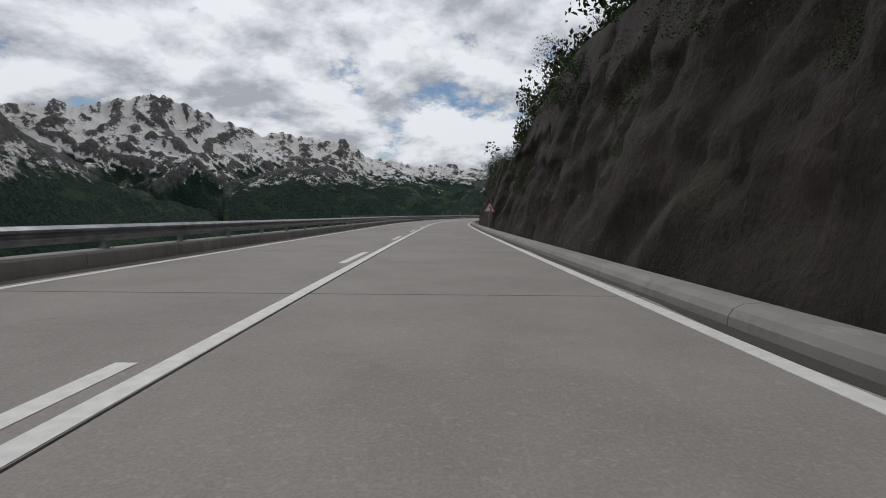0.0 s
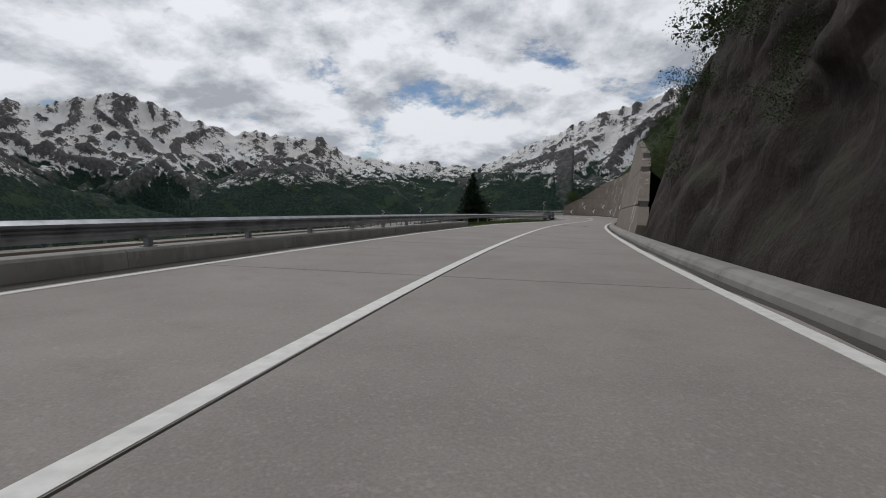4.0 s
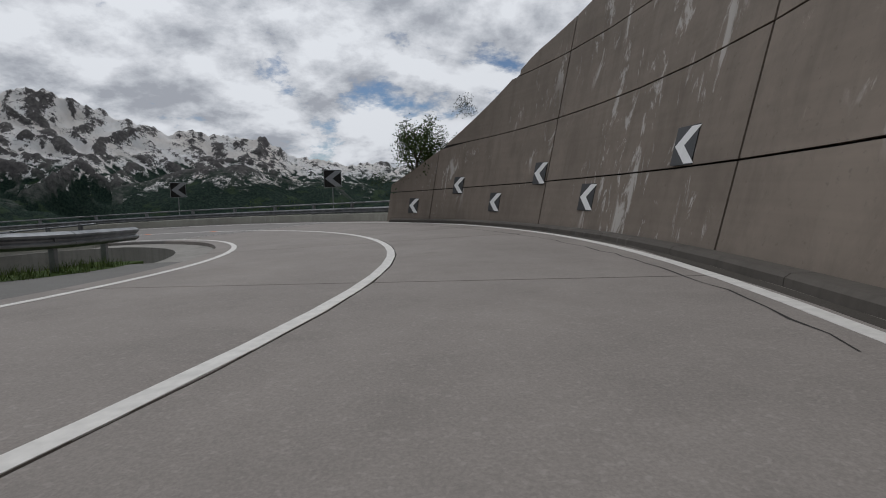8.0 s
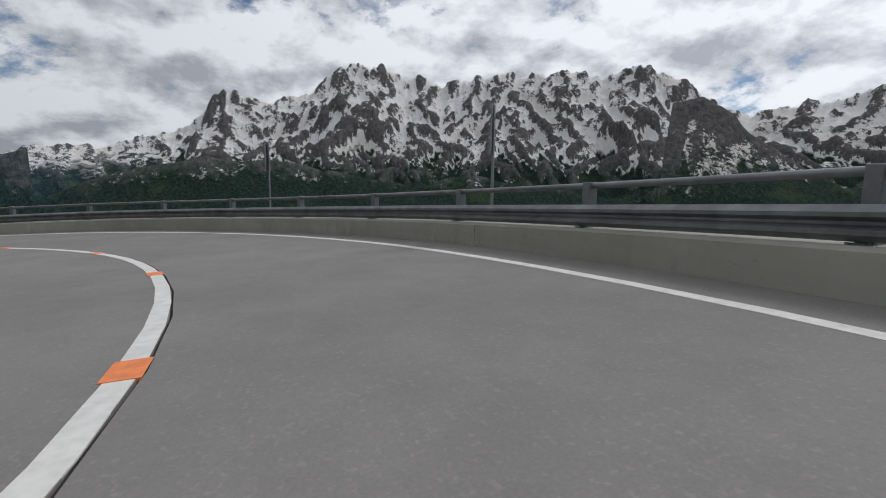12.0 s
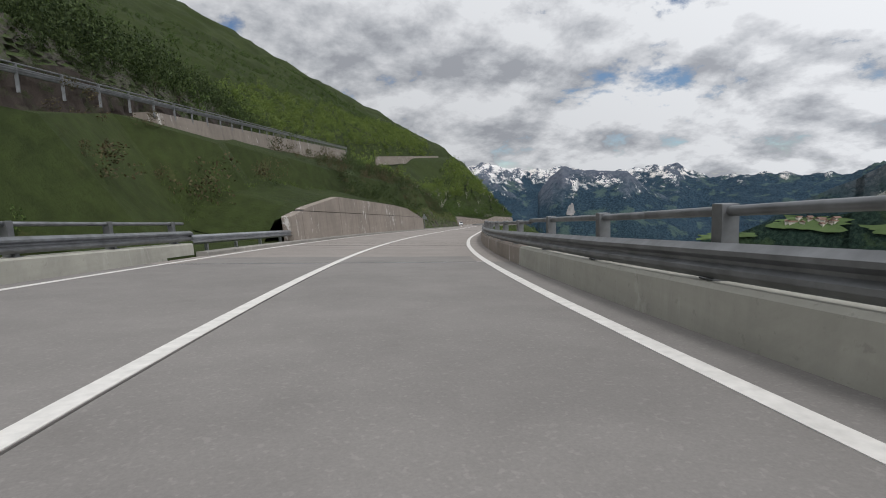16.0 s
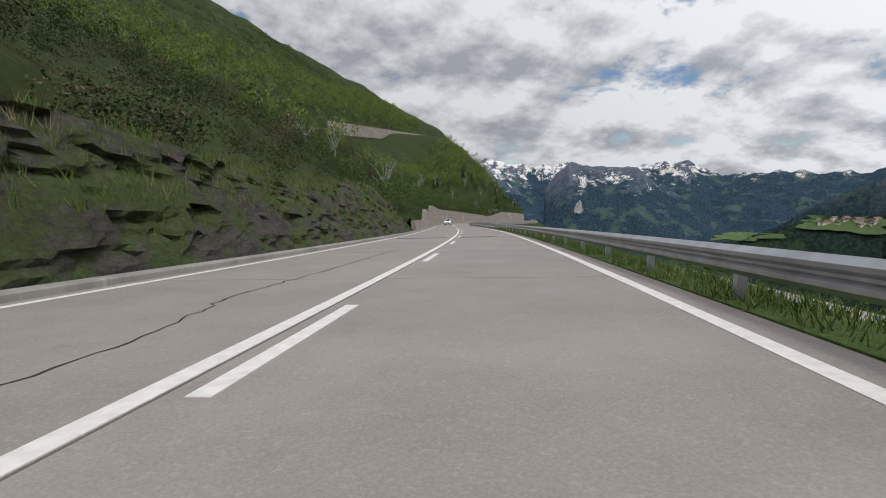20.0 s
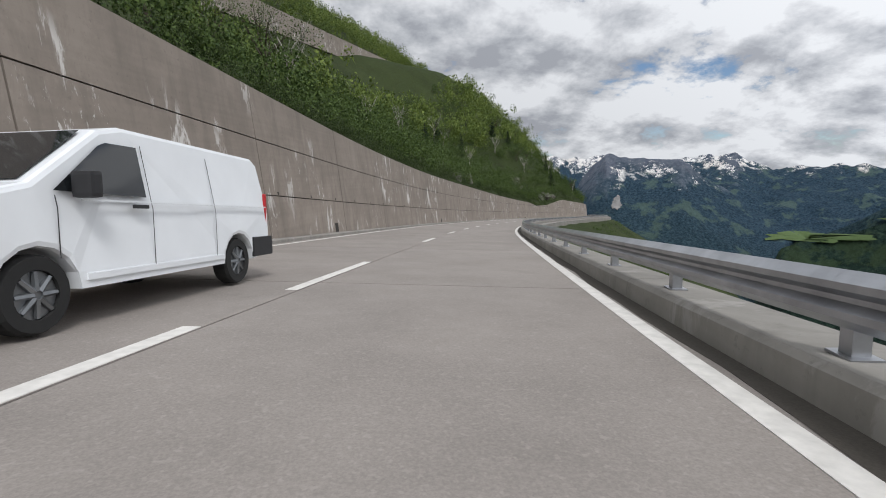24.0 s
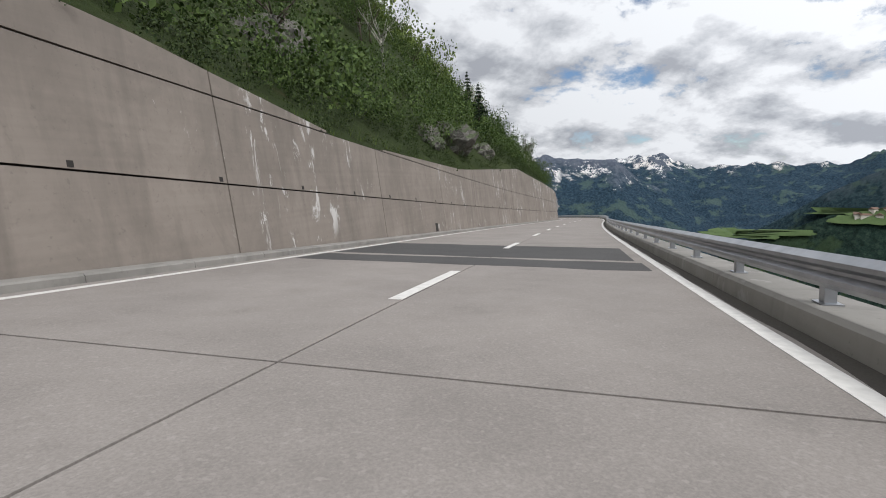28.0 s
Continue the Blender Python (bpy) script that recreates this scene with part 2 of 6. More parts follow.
def concrete_road(name, c, coarse=1.0):
    k = Nodes(name)
    big = k.noise(0.16, 4, 0.6, (1, 1, 1))
    col = k.ramp(big, [(0.3, tuple(v * 0.86 for v in c)), (0.7, tuple(v * 1.1 for v in c))])
    oi = k.n("ShaderNodeObjectInfo")
    col = k.mix(k.math("MULTIPLY", oi.outputs["Random"], 0.35), col, tuple(v * 0.82 for v in c))
    grit = k.noise(55, 3, 0.7)
    col = k.mix(0.45 * coarse, col, k.ramp(grit, [(0.35, tuple(v * 0.55 for v in c)), (0.65, tuple(v * 1.3 for v in c))]))
    stain = k.ramp(k.noise(1.3, 6, 0.65, (1, 1, 1), (4, 9, 0)), [(0.58, (0, 0, 0)), (0.78, (1, 1, 1))])
    col = k.mix(k.math("MULTIPLY", stain, 0.35), col, (0.10, 0.09, 0.08))
    chip = k.ramp(k.noise(26, 2, 0.5, (1, 1, 1), (5, 1, 2)), [(0.60, (0, 0, 0)), (0.68, (1, 1, 1))])
    col = k.mix(k.math("MULTIPLY", chip, 0.35), col, tuple(min(1, v * 1.6) for v in c))
    patchy = k.noise(0.55, 5, 0.7, (1, 1, 1), (7, 2, 1))
    col = k.mix(0.35, col, k.ramp(patchy, [(0.35, tuple(v * 0.68 for v in c)), (0.65, tuple(v * 1.22 for v in c))]))
    k.bump(grit, 0.25 * coarse, 0.004)
    return k.done(col, 0.88, spec=0.3)


def concrete_wall(name, c, white=0.5, dark=0.5):
    """Board-cast concrete with run-down streaks, dark damp patches and pale lime bloom."""
    k = Nodes(name)
    big = k.noise(0.35, 5, 0.62)
    col = k.ramp(big, [(0.28, tuple(v * 0.72 for v in c)), (0.72, tuple(v * 1.12 for v in c))])
    oi = k.n("ShaderNodeObjectInfo")
    col = k.mix(k.math("MULTIPLY", oi.outputs["Random"], 0.35), col, tuple(v * 0.78 for v in c))
    streak = k.ramp(k.noise(2.2, 5, 0.6, (1, 1, 0.07), (3, 1, 0)), [(0.5, (0, 0, 0)), (0.75, (1, 1, 1))])
    col = k.mix(k.math("MULTIPLY", streak, dark), col, tuple(v * 0.42 for v in c))
    board = k.noise(0.6, 2, 0.5, (0.3, 0.3, 14))
    col = k.mix(0.12, col, k.ramp(board, [(0.3, tuple(v * 0.6 for v in c)), (0.7, tuple(v * 1.25 for v in c))]))
    blotch = k.ramp(k.noise(0.8, 8, 0.74, (1, 1, 0.7), (9, 4, 1), 0.5), [(0.46, (0, 0, 0)), (0.62, (1, 1, 1))])
    col = k.mix(k.math("MULTIPLY", blotch, 0.42), col, tuple(v * 0.62 for v in c))
    pits = k.ramp(k.noise(9, 5, 0.7, (1, 1, 1), (3, 8, 2)), [(0.60, (0, 0, 0)), (0.68, (1, 1, 1))])
    col = k.mix(k.math("MULTIPLY", pits, 0.35), col, tuple(v * 0.45 for v in c))
    lime = k.math("MULTIPLY", k.ramp(k.noise(1.5, 6, 0.7, (1, 1, 0.28), (8, 2, 5), 0.6), [(0.57, (0, 0, 0)), (0.62, (1, 1, 1))]),
                  k.ramp(k.noise(0.16, 2, 0.5, (1, 1, 1), (1, 5, 2)), [(0.50, (0, 0, 0)), (0.56, (1, 1, 1))]))
    drip = k.math("MULTIPLY", k.ramp(k.noise(3.4, 8, 0.78, (1, 1, 0.30), (2, 7, 3), 0.6), [(0.585, (0, 0, 0)), (0.615, (1, 1, 1))]),
                  k.ramp(k.noise(0.30, 3, 0.6, (1, 1, 1.6), (6, 1, 4)), [(0.575, (0, 0, 0)), (0.62, (1, 1, 1))]))
    lime = k.math("MAXIMUM", lime, drip)
    col = k.mix(k.math("MULTIPLY", lime, white), col, (0.74, 0.72, 0.69))
    fine = k.noise(30, 4, 0.7)
    k.bump(fine, 0.2, 0.004)
    k.bump(big, 0.2, 0.03)
    return k.done(col, 0.9, spec=0.25)


def rock_mat(name, c1, c2, scale=0.8, strata=(1, 1, 2.2), moss=0.0, craze=1.0):
    k = Nodes(name)
    big = k.noise(scale, 8, 0.65, strata, dist=0.6)
    col = k.ramp(big, [(0.32, c1), (0.52, tuple((a + b) / 2 for a, b in zip(c1, c2))), (0.72, c2)])
    crack = k.ramp(k.voronoi(scale * 1.6, strata, "DISTANCE_TO_EDGE"), [(0.0, (1, 1, 1)), (0.05, (0, 0, 0))])
    col = k.mix(k.math("MULTIPLY", crack, 0.5 * craze), col, tuple(v * 0.35 for v in c1))
    fine = k.noise(9, 8, 0.7)
    col = k.mix(0.35, col, k.ramp(fine, [(0.3, tuple(v * 0.5 for v in c1)), (0.7, tuple(v * 1.2 for v in c2))]))
    if moss > 1:
        m = k.ramp(k.noise(0.45, 7, 0.68, (1, 1, 1.4), (2, 2, 5)), [(0.45, (0, 0, 0)), (0.53, (1, 1, 1))])
        col = k.mix(k.math("MULTIPLY", m, 0.9), col, k.ramp(fine, [(0.3, (0.030, 0.045, 0.012)), (0.7, (0.080, 0.110, 0.030))]))
    elif moss:
        g = k.n("ShaderNodeNewGeometry")
        s = k.n("ShaderNodeSeparateXYZ")
        k.link(g.outputs["Normal"], s.inputs[0])
        up = k.math("ADD", s.outputs[2], k.math("MULTIPLY", k.noise(1.1, 5, 0.6), 0.9))
        m = k.ramp(up, [(0.80, (0, 0, 0)), (0.98, (1, 1, 1))])
        col = k.mix(k.math("MULTIPLY", m, moss), col, (0.055, 0.085, 0.022))
    if craze < 1:
        drip = k.ramp(k.noise(1.6, 6, 0.7, (1, 1, 0.09), (2, 7, 3), 0.3), [(0.60, (0, 0, 0)), (0.70, (1, 1, 1))])
        col = k.mix(k.math("MULTIPLY", drip, 0.45), col, tuple(v * 2.1 for v in c2))
        damp = k.ramp(k.noise(0.5, 5, 0.65, (1, 1, 0.22), (6, 1, 8)), [(0.52, (0, 0, 0)), (0.66, (1, 1, 1))])
        col = k.mix(k.math("MULTIPLY", damp, 0.6), col, tuple(v * 0.5 for v in c1))
    k.bump(big, 0.8, 0.25)
    k.bump(k.noise(2.6, 8, 0.7, strata), 0.8, 0.12)
    k.bump(fine, 0.9, 0.06)
    return k.done(col, 0.92, spec=0.25)


def grass_mat(name, a, b, c):
    k = Nodes(name)
    big = k.noise(0.06, 5, 0.6)
    col = k.ramp(big, [(0.3, a), (0.5, b), (0.72, c)])
    mid = k.noise(1.4, 6, 0.7)
    col = k.mix(0.55, col, k.ramp(mid, [(0.3, tuple(v * 0.45 for v in a)), (0.7, tuple(v * 1.25 for v in b))]))
    dry = k.ramp(k.noise(0.5, 5, 0.7, (1, 1, 1), (3, 3, 1)), [(0.6, (0, 0, 0)), (0.75, (1, 1, 1))])
    col = k.mix(k.math("MULTIPLY", dry, 0.4), col, (0.13, 0.105, 0.05))
    k.bump(mid, 0.8, 0.25)
    k.bump(k.noise(12, 4, 0.7), 0.6, 0.05)
    return k.done(col, 0.95, spec=0.15)


def leaf_mat(name, a, b):
    k = Nodes(name)
    g = k.n("ShaderNodeNewGeometry")
    col = k.ramp(g.outputs["Random Per Island"], [(0.0, a), (1.0, b)])
    k.b.inputs["Subsurface Weight"].default_value = 0.0
    return k.done(col, 0.7, spec=0.2)


def mountain_mat(name):
    """Forest below the tree line, rock with snow in the gullies above; blue haze is painted into the far side of the
    valley.
    """
    k = Nodes(name)
    g = k.n("ShaderNodeNewGeometry")
    sp = k.n("ShaderNodeSeparateXYZ")
    k.link(g.outputs["Position"], sp.inputs[0])
    lies = k.n("ShaderNodeAttribute", attribute_name="snow").outputs["Fac"]
    n1 = k.noise(0.004, 6, 0.6)
    crowns = k.noise(0.11, 4, 0.75, (1, 1, 0.6))
    n2 = k.noise(0.012, 9, 0.66, (1, 1, 0.6), dist=0.8)
    fine = k.noise(0.05, 6, 0.7, (1, 1, 0.7), (9, 3, 1), 0.5)
    glade = k.ramp(k.noise(0.0085, 7, 0.66, (1, 1, 1), (40, 7, 3)), [(0.55, (0, 0, 0)), (0.60, (1, 1, 1))])

    def rng(src, a, b):
        m = k.n("ShaderNodeMapRange")
        m.inputs[1].default_value, m.inputs[2].default_value = a, b
        k.link(src, m.inputs[0])
        return m.outputs[0]

    hold = k.math("ADD", lies, k.math("MULTIPLY", k.math("SUBTRACT", n2, 0.5), 1.25))
    hold = k.math("ADD", hold, k.math("MULTIPLY", k.math("SUBTRACT", fine, 0.5), 1.35))
    hold = k.math("ADD", hold, k.math("MULTIPLY", sp.outputs[2], 0.00022))
    hold = k.math("ADD", hold, k.math("MULTIPLY", k.math("SUBTRACT", k.noise(0.17, 4, 0.7, (1, 1, 0.8), (1, 3, 9)), 0.5), 1.0))
    height = k.math("ADD", sp.outputs[2], k.math("MULTIPLY", k.math("SUBTRACT", n2, 0.5), 330.0))
    height = k.math("ADD", height, k.math("MULTIPLY", k.math("SUBTRACT", 0.5, lies), 260.0))
    snow = k.ramp(n1, [(0.35, (0.84, 0.84, 0.84)), (0.62, (0.78, 0.74, 0.70))])

    def side(tree0, tree1, fa, fb, ra, rb, snow_at, meadow_c, open_k):
        forest = k.ramp(crowns, [(0.34, tuple(v * 0.45 for v in fa)), (0.50, fa), (0.68, fb)])
        forest = k.mix(k.math("MULTIPLY", glade, open_k), forest, meadow_c)
        scrub = k.ramp(fine, [(0.36, tuple(v * 0.9 for v in fa)), (0.64, tuple(0.6 * v + 0.4 * w for v, w in zip(fb, rb)))])
        rock = k.ramp(fine, [(0.32, ra), (0.55, tuple((v + w) / 2 for v, w in zip(ra, rb))), (0.72, rb)])
        bare = k.mix(rng(height, tree1, tree1 + 120.0), scrub, rock)
        high = k.mix(rng(hold, snow_at, snow_at + 0.045), bare, snow)
        return k.mix(rng(height, tree0, tree1), forest, high)

    here = side(40.0, 90.0, (0.019, 0.038, 0.029), (0.044, 0.072, 0.050), (0.060, 0.058, 0.060), (0.215, 0.203, 0.196), 0.445, (0.060, 0.092, 0.038), 0.45)
    # distance haze is put into these bluer, paler forest and rock colours
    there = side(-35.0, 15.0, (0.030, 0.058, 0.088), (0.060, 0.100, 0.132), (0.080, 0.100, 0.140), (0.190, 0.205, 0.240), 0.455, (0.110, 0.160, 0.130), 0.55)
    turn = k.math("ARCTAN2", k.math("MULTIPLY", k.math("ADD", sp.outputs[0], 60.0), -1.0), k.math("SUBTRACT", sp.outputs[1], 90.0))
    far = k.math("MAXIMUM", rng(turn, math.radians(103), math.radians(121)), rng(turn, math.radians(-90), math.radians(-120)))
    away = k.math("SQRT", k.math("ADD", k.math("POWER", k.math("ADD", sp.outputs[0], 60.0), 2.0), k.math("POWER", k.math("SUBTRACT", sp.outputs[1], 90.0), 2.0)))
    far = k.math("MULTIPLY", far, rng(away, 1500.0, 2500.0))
    k.bump(n2, 0.9, 30.0)
    k.bump(fine, 1.0, 14.0)
    k.bump(crowns, 0.8, 7.0)
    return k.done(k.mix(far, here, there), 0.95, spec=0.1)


ROAD_OLD = concrete_road("worn_road_concrete", (0.258, 0.232, 0.211), 0.95)
ROAD_NEW = concrete_road("smooth_bridge_concrete", (0.205, 0.192, 0.180), 0.6)
JOINT = plain("joint_bitumen", (0.032, 0.029, 0.026), 0.9)
PAINT = plain("white_road_paint", (0.62, 0.60, 0.565), 0.7, 0, 0.12, 9)
ORANGE = plain("orange_road_paint", (0.75, 0.22, 0.07), 0.7, 0, 0.2, 9)
KERB = concrete_wall("kerb_concrete", (0.29, 0.275, 0.25), 0.12, 0.6)
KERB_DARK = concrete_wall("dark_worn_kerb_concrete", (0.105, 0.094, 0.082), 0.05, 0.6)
PARAPET = concrete_wall("parapet_concrete", (0.40, 0.39, 0.34), 0.15, 0.25)
WALL_A = concrete_wall("grey_wall_concrete", (0.232, 0.194, 0.160), 0.4, 0.45)
WALL_D = concrete_wall("pale_wall_concrete", (0.288, 0.248, 0.213), 0.66, 0.5)
STEEL = plain("galvanised_steel", (0.37, 0.38, 0.40), 0.34, 0.9, 0.2, 3)
STEEL_MID = plain("dull_galvanised_steel", (0.23, 0.237, 0.247), 0.42, 0.85, 0.3, 3)
GRAVEL = concrete_road("grey_gravel", (0.16, 0.155, 0.145), 1.4)
DIRT_SHADE = concrete_road("gutter_dirt_shade", (0.062, 0.055, 0.046), 1.4)
STEEL_OLD = plain("weathered_galvanised_steel", (0.19, 0.195, 0.20), 0.5, 0.7, 0.3, 3)
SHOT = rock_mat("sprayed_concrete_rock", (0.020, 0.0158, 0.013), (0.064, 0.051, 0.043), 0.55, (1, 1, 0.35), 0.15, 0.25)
ROCK = rock_mat("dark_gneiss_rock", (0.035, 0.032, 0.028), (0.19, 0.17, 0.15), 0.7, (1, 1, 2.4), 0.85)
GRASS = grass_mat("alpine_grass", (0.017, 0.024, 0.008), (0.033, 0.047, 0.013), (0.054, 0.070, 0.021))
VERGE = grass_mat("verge_grass", (0.035, 0.055, 0.015), (0.060, 0.095, 0.022), (0.085, 0.120, 0.030))
GRASSY_ROCK = rock_mat("grassed_over_gneiss", (0.016, 0.0145, 0.013), (0.120, 0.105, 0.090), 1.3, (1, 1, 3.0), 2.0)
PALE_ROCK = rock_mat("pale_weathered_gneiss", (0.085, 0.080, 0.072), (0.30, 0.28, 0.25), 1.2, (1, 1, 2.2), 0.7)
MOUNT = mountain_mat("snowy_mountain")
BLACK = plain("black_sign_face", (0.012, 0.012, 0.013), 0.35)
SILVER = plain("reflective_grey_sheet", (0.30, 0.31, 0.33), 0.4)
WHITE = plain("white_sign_face", (0.75, 0.75, 0.74), 0.4, 0, 0.05)
RED = plain("red_sign_border", (0.45, 0.02, 0.025), 0.4)
ALU = plain("grey_aluminium", (0.32, 0.33, 0.34), 0.45, 0.7)

# ---- the road's line ----
START = (-1.73, 0.08, -0.99)
BENDS = [  # metres along the centre line, heading in degrees
    (-1100, -29), (-60, -30), (-28, -18), (0, -1.93), (42.8, -2.89), (72.7, -8.32), (102.5, -12.71), (130.5, -18.61),
    (155.3, -21.45), (176.3, -24.97), (191.7, -26.95), (196.8, -25.28), (201.6, -22.75), (205.4, -15.36), (208.7, -6.71), (211.8, 2.95),
    (215.2, 12.37), (219.2, 22.76), (224.3, 36.61), (229.6, 48.93), (237.9, 70.64), (246.1, 96.15), (253.8, 115.58), (260.8, 138.37),
    (265.7, 155.78), (270, 165.81), (275.5, 169.91), (282, 169.36), (298.8, 163.78), (309.2, 158.74), (321, 154.34), (340.7, 154.55),
    (363.2, 153.65), (396.1, 156.45), (438.6, 160.27), (480, 161.94), (520, 160.11), (545, 158.66), (560, 155.87), (580, 152.25),
    (605, 148.22), (630, 144.94), (650, 142.72), (670, 142.09), (690, 140.5), (715, 139.0), (740, 141.5), (765, 149.0), (800, 155.0),
    (1500, 151),
]
GRADES = [  # metres along, per cent
    (-1100, -6.0), (0, -5.42), (60, -5.15), (120, -4.76), (160, -5.61), (185, -5.15), (200, -3.59), (210, -2.80), (222, -4.50), (240, -6.46), (262, -5.50), (280, -6.16), (296, -7.37), (312, -6.80), (335, -7.28), (400, -7.85), (470, -7.54), (550, -7.76), (640, -7.51), (763, -7.26), (1500, -6.5),
]
WIDTH = [  # metres along, left lane, right lane, crossfall in degrees
    (0, 3.87, 4.03, -0.72), (30, 3.85, 3.87, -0.52), (80, 3.93, 3.87, -0.15), (130, 4.00, 3.82, 0.42), (155, 4.01, 3.93, 0.99),
    (172, 3.87, 4.00, 0.40), (186, 3.77, 4.09, -0.61), (198, 3.77, 4.19, -1.32), (208, 3.81, 4.44, -1.53), (218, 3.85, 4.70, -1.79),
    (228, 3.90, 4.50, -1.72), (240, 3.92, 4.39, -2.26), (252, 3.92, 4.33, -1.97), (264, 3.94, 4.02, -0.86), (272, 4.00, 3.70, 0.37),
    (282, 4.11, 3.63, 1.69), (292, 4.21, 3.78, 2.51), (304, 4.16, 3.92, 2.37), (322, 4.07, 3.89, 1.58), (350, 3.99, 3.87, 0.60),
    (400, 3.95, 3.86, 0.37), (480, 3.92, 3.93, 0.92), (560, 4.14, 3.88, 2.46), (640, 4.22, 3.63, 2.41), (760, 3.91, 3.96, -0.18),
]
TERRACE = [(7.2, 163.2, -9.8), (-14.0, 85.0, -5.7)]  # the ends of the wall top above the lower leg
CHEVRONS = [(208.9, 1.90), (212.0, 0.97), (214.5, 1.78), (216.8, 0.85), (219.2, 1.62), (221.9, 0.78)]  # metres along, height of the middle
POSTS = [(227.9, 5.85, 2.55, 12, 1), (238.4, 5.9, 2.53, 38, 1), (251.0, 6.1, 2.27, -21, -1), (258.5, 5.85, 2.45, -3, -1)]  # along, to the right, height, turn, way it points
SUV = (197.5, -6.6, 5)
VAN = (525.2, -1.72)
PATCHES = [(158.2, 159.3, 0.5, 2.6), (338.3, 338.8, 2.0, 3.3), (342.6, 343.4, -1.3, -0.1), (344.6, 345.2, -3.6, -2.5), (416.6, 417.5, 0.35, 2.5), (416.4, 417.3, -3.4, -0.4), (627.0, 628.1, 0.9, 2.9), (627.3, 628.0, -0.3, 0.3), (652.7, 654.2, -4.0, 3.4), (654.6, 658.9, -4.0, 3.3)]
CRACKS = [[(30.0, -3.0), (32.5, -2.3), (33, -2.11), (34, -1.81), (36.5, -1.44), (40, -1.2)], [(389.6, -0.9), (391, -1.0), (392.5, -1.25), (393.5, -1.5), (395.5, -1.46), (401, -1.41), (405, -1.30)], [(203.5, 4.02), (206.5, 4.05), (209.5, 3.92), (212, 3.82), (215, 3.73), (217, 3.78), (220, 3.85), (223.5, 3.84), (226.5, 4.06)], [(225.0, -3.7), (225.0, 0.0), (225.5, 1.6), (227.0, 4.9)]]
ORANGES = [230.6, 235.8, 241.0, 246.2, 251.4, 256.8, 262.0]
TREES = [("spruce", 23.9, 196.0, 10.2, 4.2), ("larch", 51.6, 237.5, 13.0, 2.9), ("larch", 47.4, 232.3, 7.5, 2.0), ("leafy", 38.4, 232.7, 5.2, 2.2)]
GRAFFITI = (195.2, 201.8, 1.62, 3.45)  # along, height
STEP = 0.5
GS = np.arange(BENDS[0][0], BENDS[-1][0], STEP)
_b, _k = np.array(BENDS), np.array(GRADES)
HEAD = np.radians(np.interp(GS, _b[:, 0], _b[:, 1]))
_d = np.stack([-np.sin(HEAD), np.cos(HEAD), np.interp(GS, _k[:, 0], _k[:, 1]) / 100], 1)
LINE = np.zeros_like(_d)
LINE[1:] = np.cumsum((_d[1:] + _d[:-1]) / 2 * STEP, 0)
LINE += np.array(START) - np.stack([np.interp(0, GS, LINE[:, i]) for i in range(3)])
_w = np.array(WIDTH)


def WL(s):
    return np.interp(s, _w[:, 0], _w[:, 1])


def WR(s):
    return np.interp(s, _w[:, 0], _w[:, 2])


def at(s, lat, h=0.0):
    """World points at metres along the centre line, to its right, and above the carriageway."""
    s, lat, h = np.broadcast_arrays(np.asarray(s, float), np.asarray(lat, float), np.asarray(h, float))
    th = np.interp(s, GS, HEAD)
    fall = np.tan(np.radians(np.interp(s, _w[:, 0], _w[:, 3])))
    c = np.stack([np.interp(s, GS, LINE[:, i]) for i in range(3)], -1)
    c[..., 0] += lat * np.cos(th)
    c[..., 1] += lat * np.sin(th)
    c[..., 2] += h - np.clip(lat, -6, 6) * fall
    return c


def heading(s):
    return float(np.degrees(np.interp(s, GS, HEAD)))


# ---- mesh helpers ----
def link_mesh(name, verts, faces, material, parent=None, smooth=False, label=""):
    me = bpy.data.meshes.new(name)
    me.from_pydata(np.asarray(verts, float).reshape(-1, 3).tolist(), [], [tuple(int(i) for i in f) for f in faces])
    me.materials.append(material)
    if smooth:
        me.polygons.foreach_set("use_smooth", [True] * len(me.polygons))
    me.update()
    ob = new(name, me)
    if parent:
        ob.parent = parent
    if label:
        tagged(ob, label)
    return ob


def part(name, bm, material, parent=None, label="", smooth=False):
    me = bpy.data.meshes.new(name)
    bm.to_mesh(me)
    bm.free()
    me.materials.append(material)
    if smooth:
        me.polygons.foreach_set("use_smooth", [True] * len(me.polygons))
    ob = new(name, me)
    if parent:
        ob.parent = parent
    if label:
        tagged(ob, label)
    return ob


def grid_faces(n, m, close=False):
    """Faces of n rows of m points; close joins the last column to the first."""
    f = []
    for i in range(n - 1):
        for j in range(m if close else m - 1):
            k = (j + 1) % m
            f.append((i * m + j, i * m + k, (i + 1) * m + k, (i + 1) * m + j))
    return f


def loft(name, stations, profile, material, parent=None, closed=True, smooth=False, label=""):
    """A solid run along the road: profile(s) gives its (right, up) points, clockwise seen from behind."""
    pts = []
    for s in stations:
        pr = profile(s)
        pts.append(at(np.full(len(pr), s), [p[0] for p in pr], [p[1] for p in pr]))
    n, m = len(stations), len(pts[0])
    faces = grid_faces(n, m, closed)
    if closed:
        faces += [tuple(range(m - 1, -1, -1)), tuple((n - 1) * m + j for j in range(m))]
    return link_mesh(name, np.concatenate(pts), faces, material, parent, smooth, label)


def span(a, b, step):
    n = max(1, int(round((b - a) / step)))
    return np.linspace(a, b, n + 1)


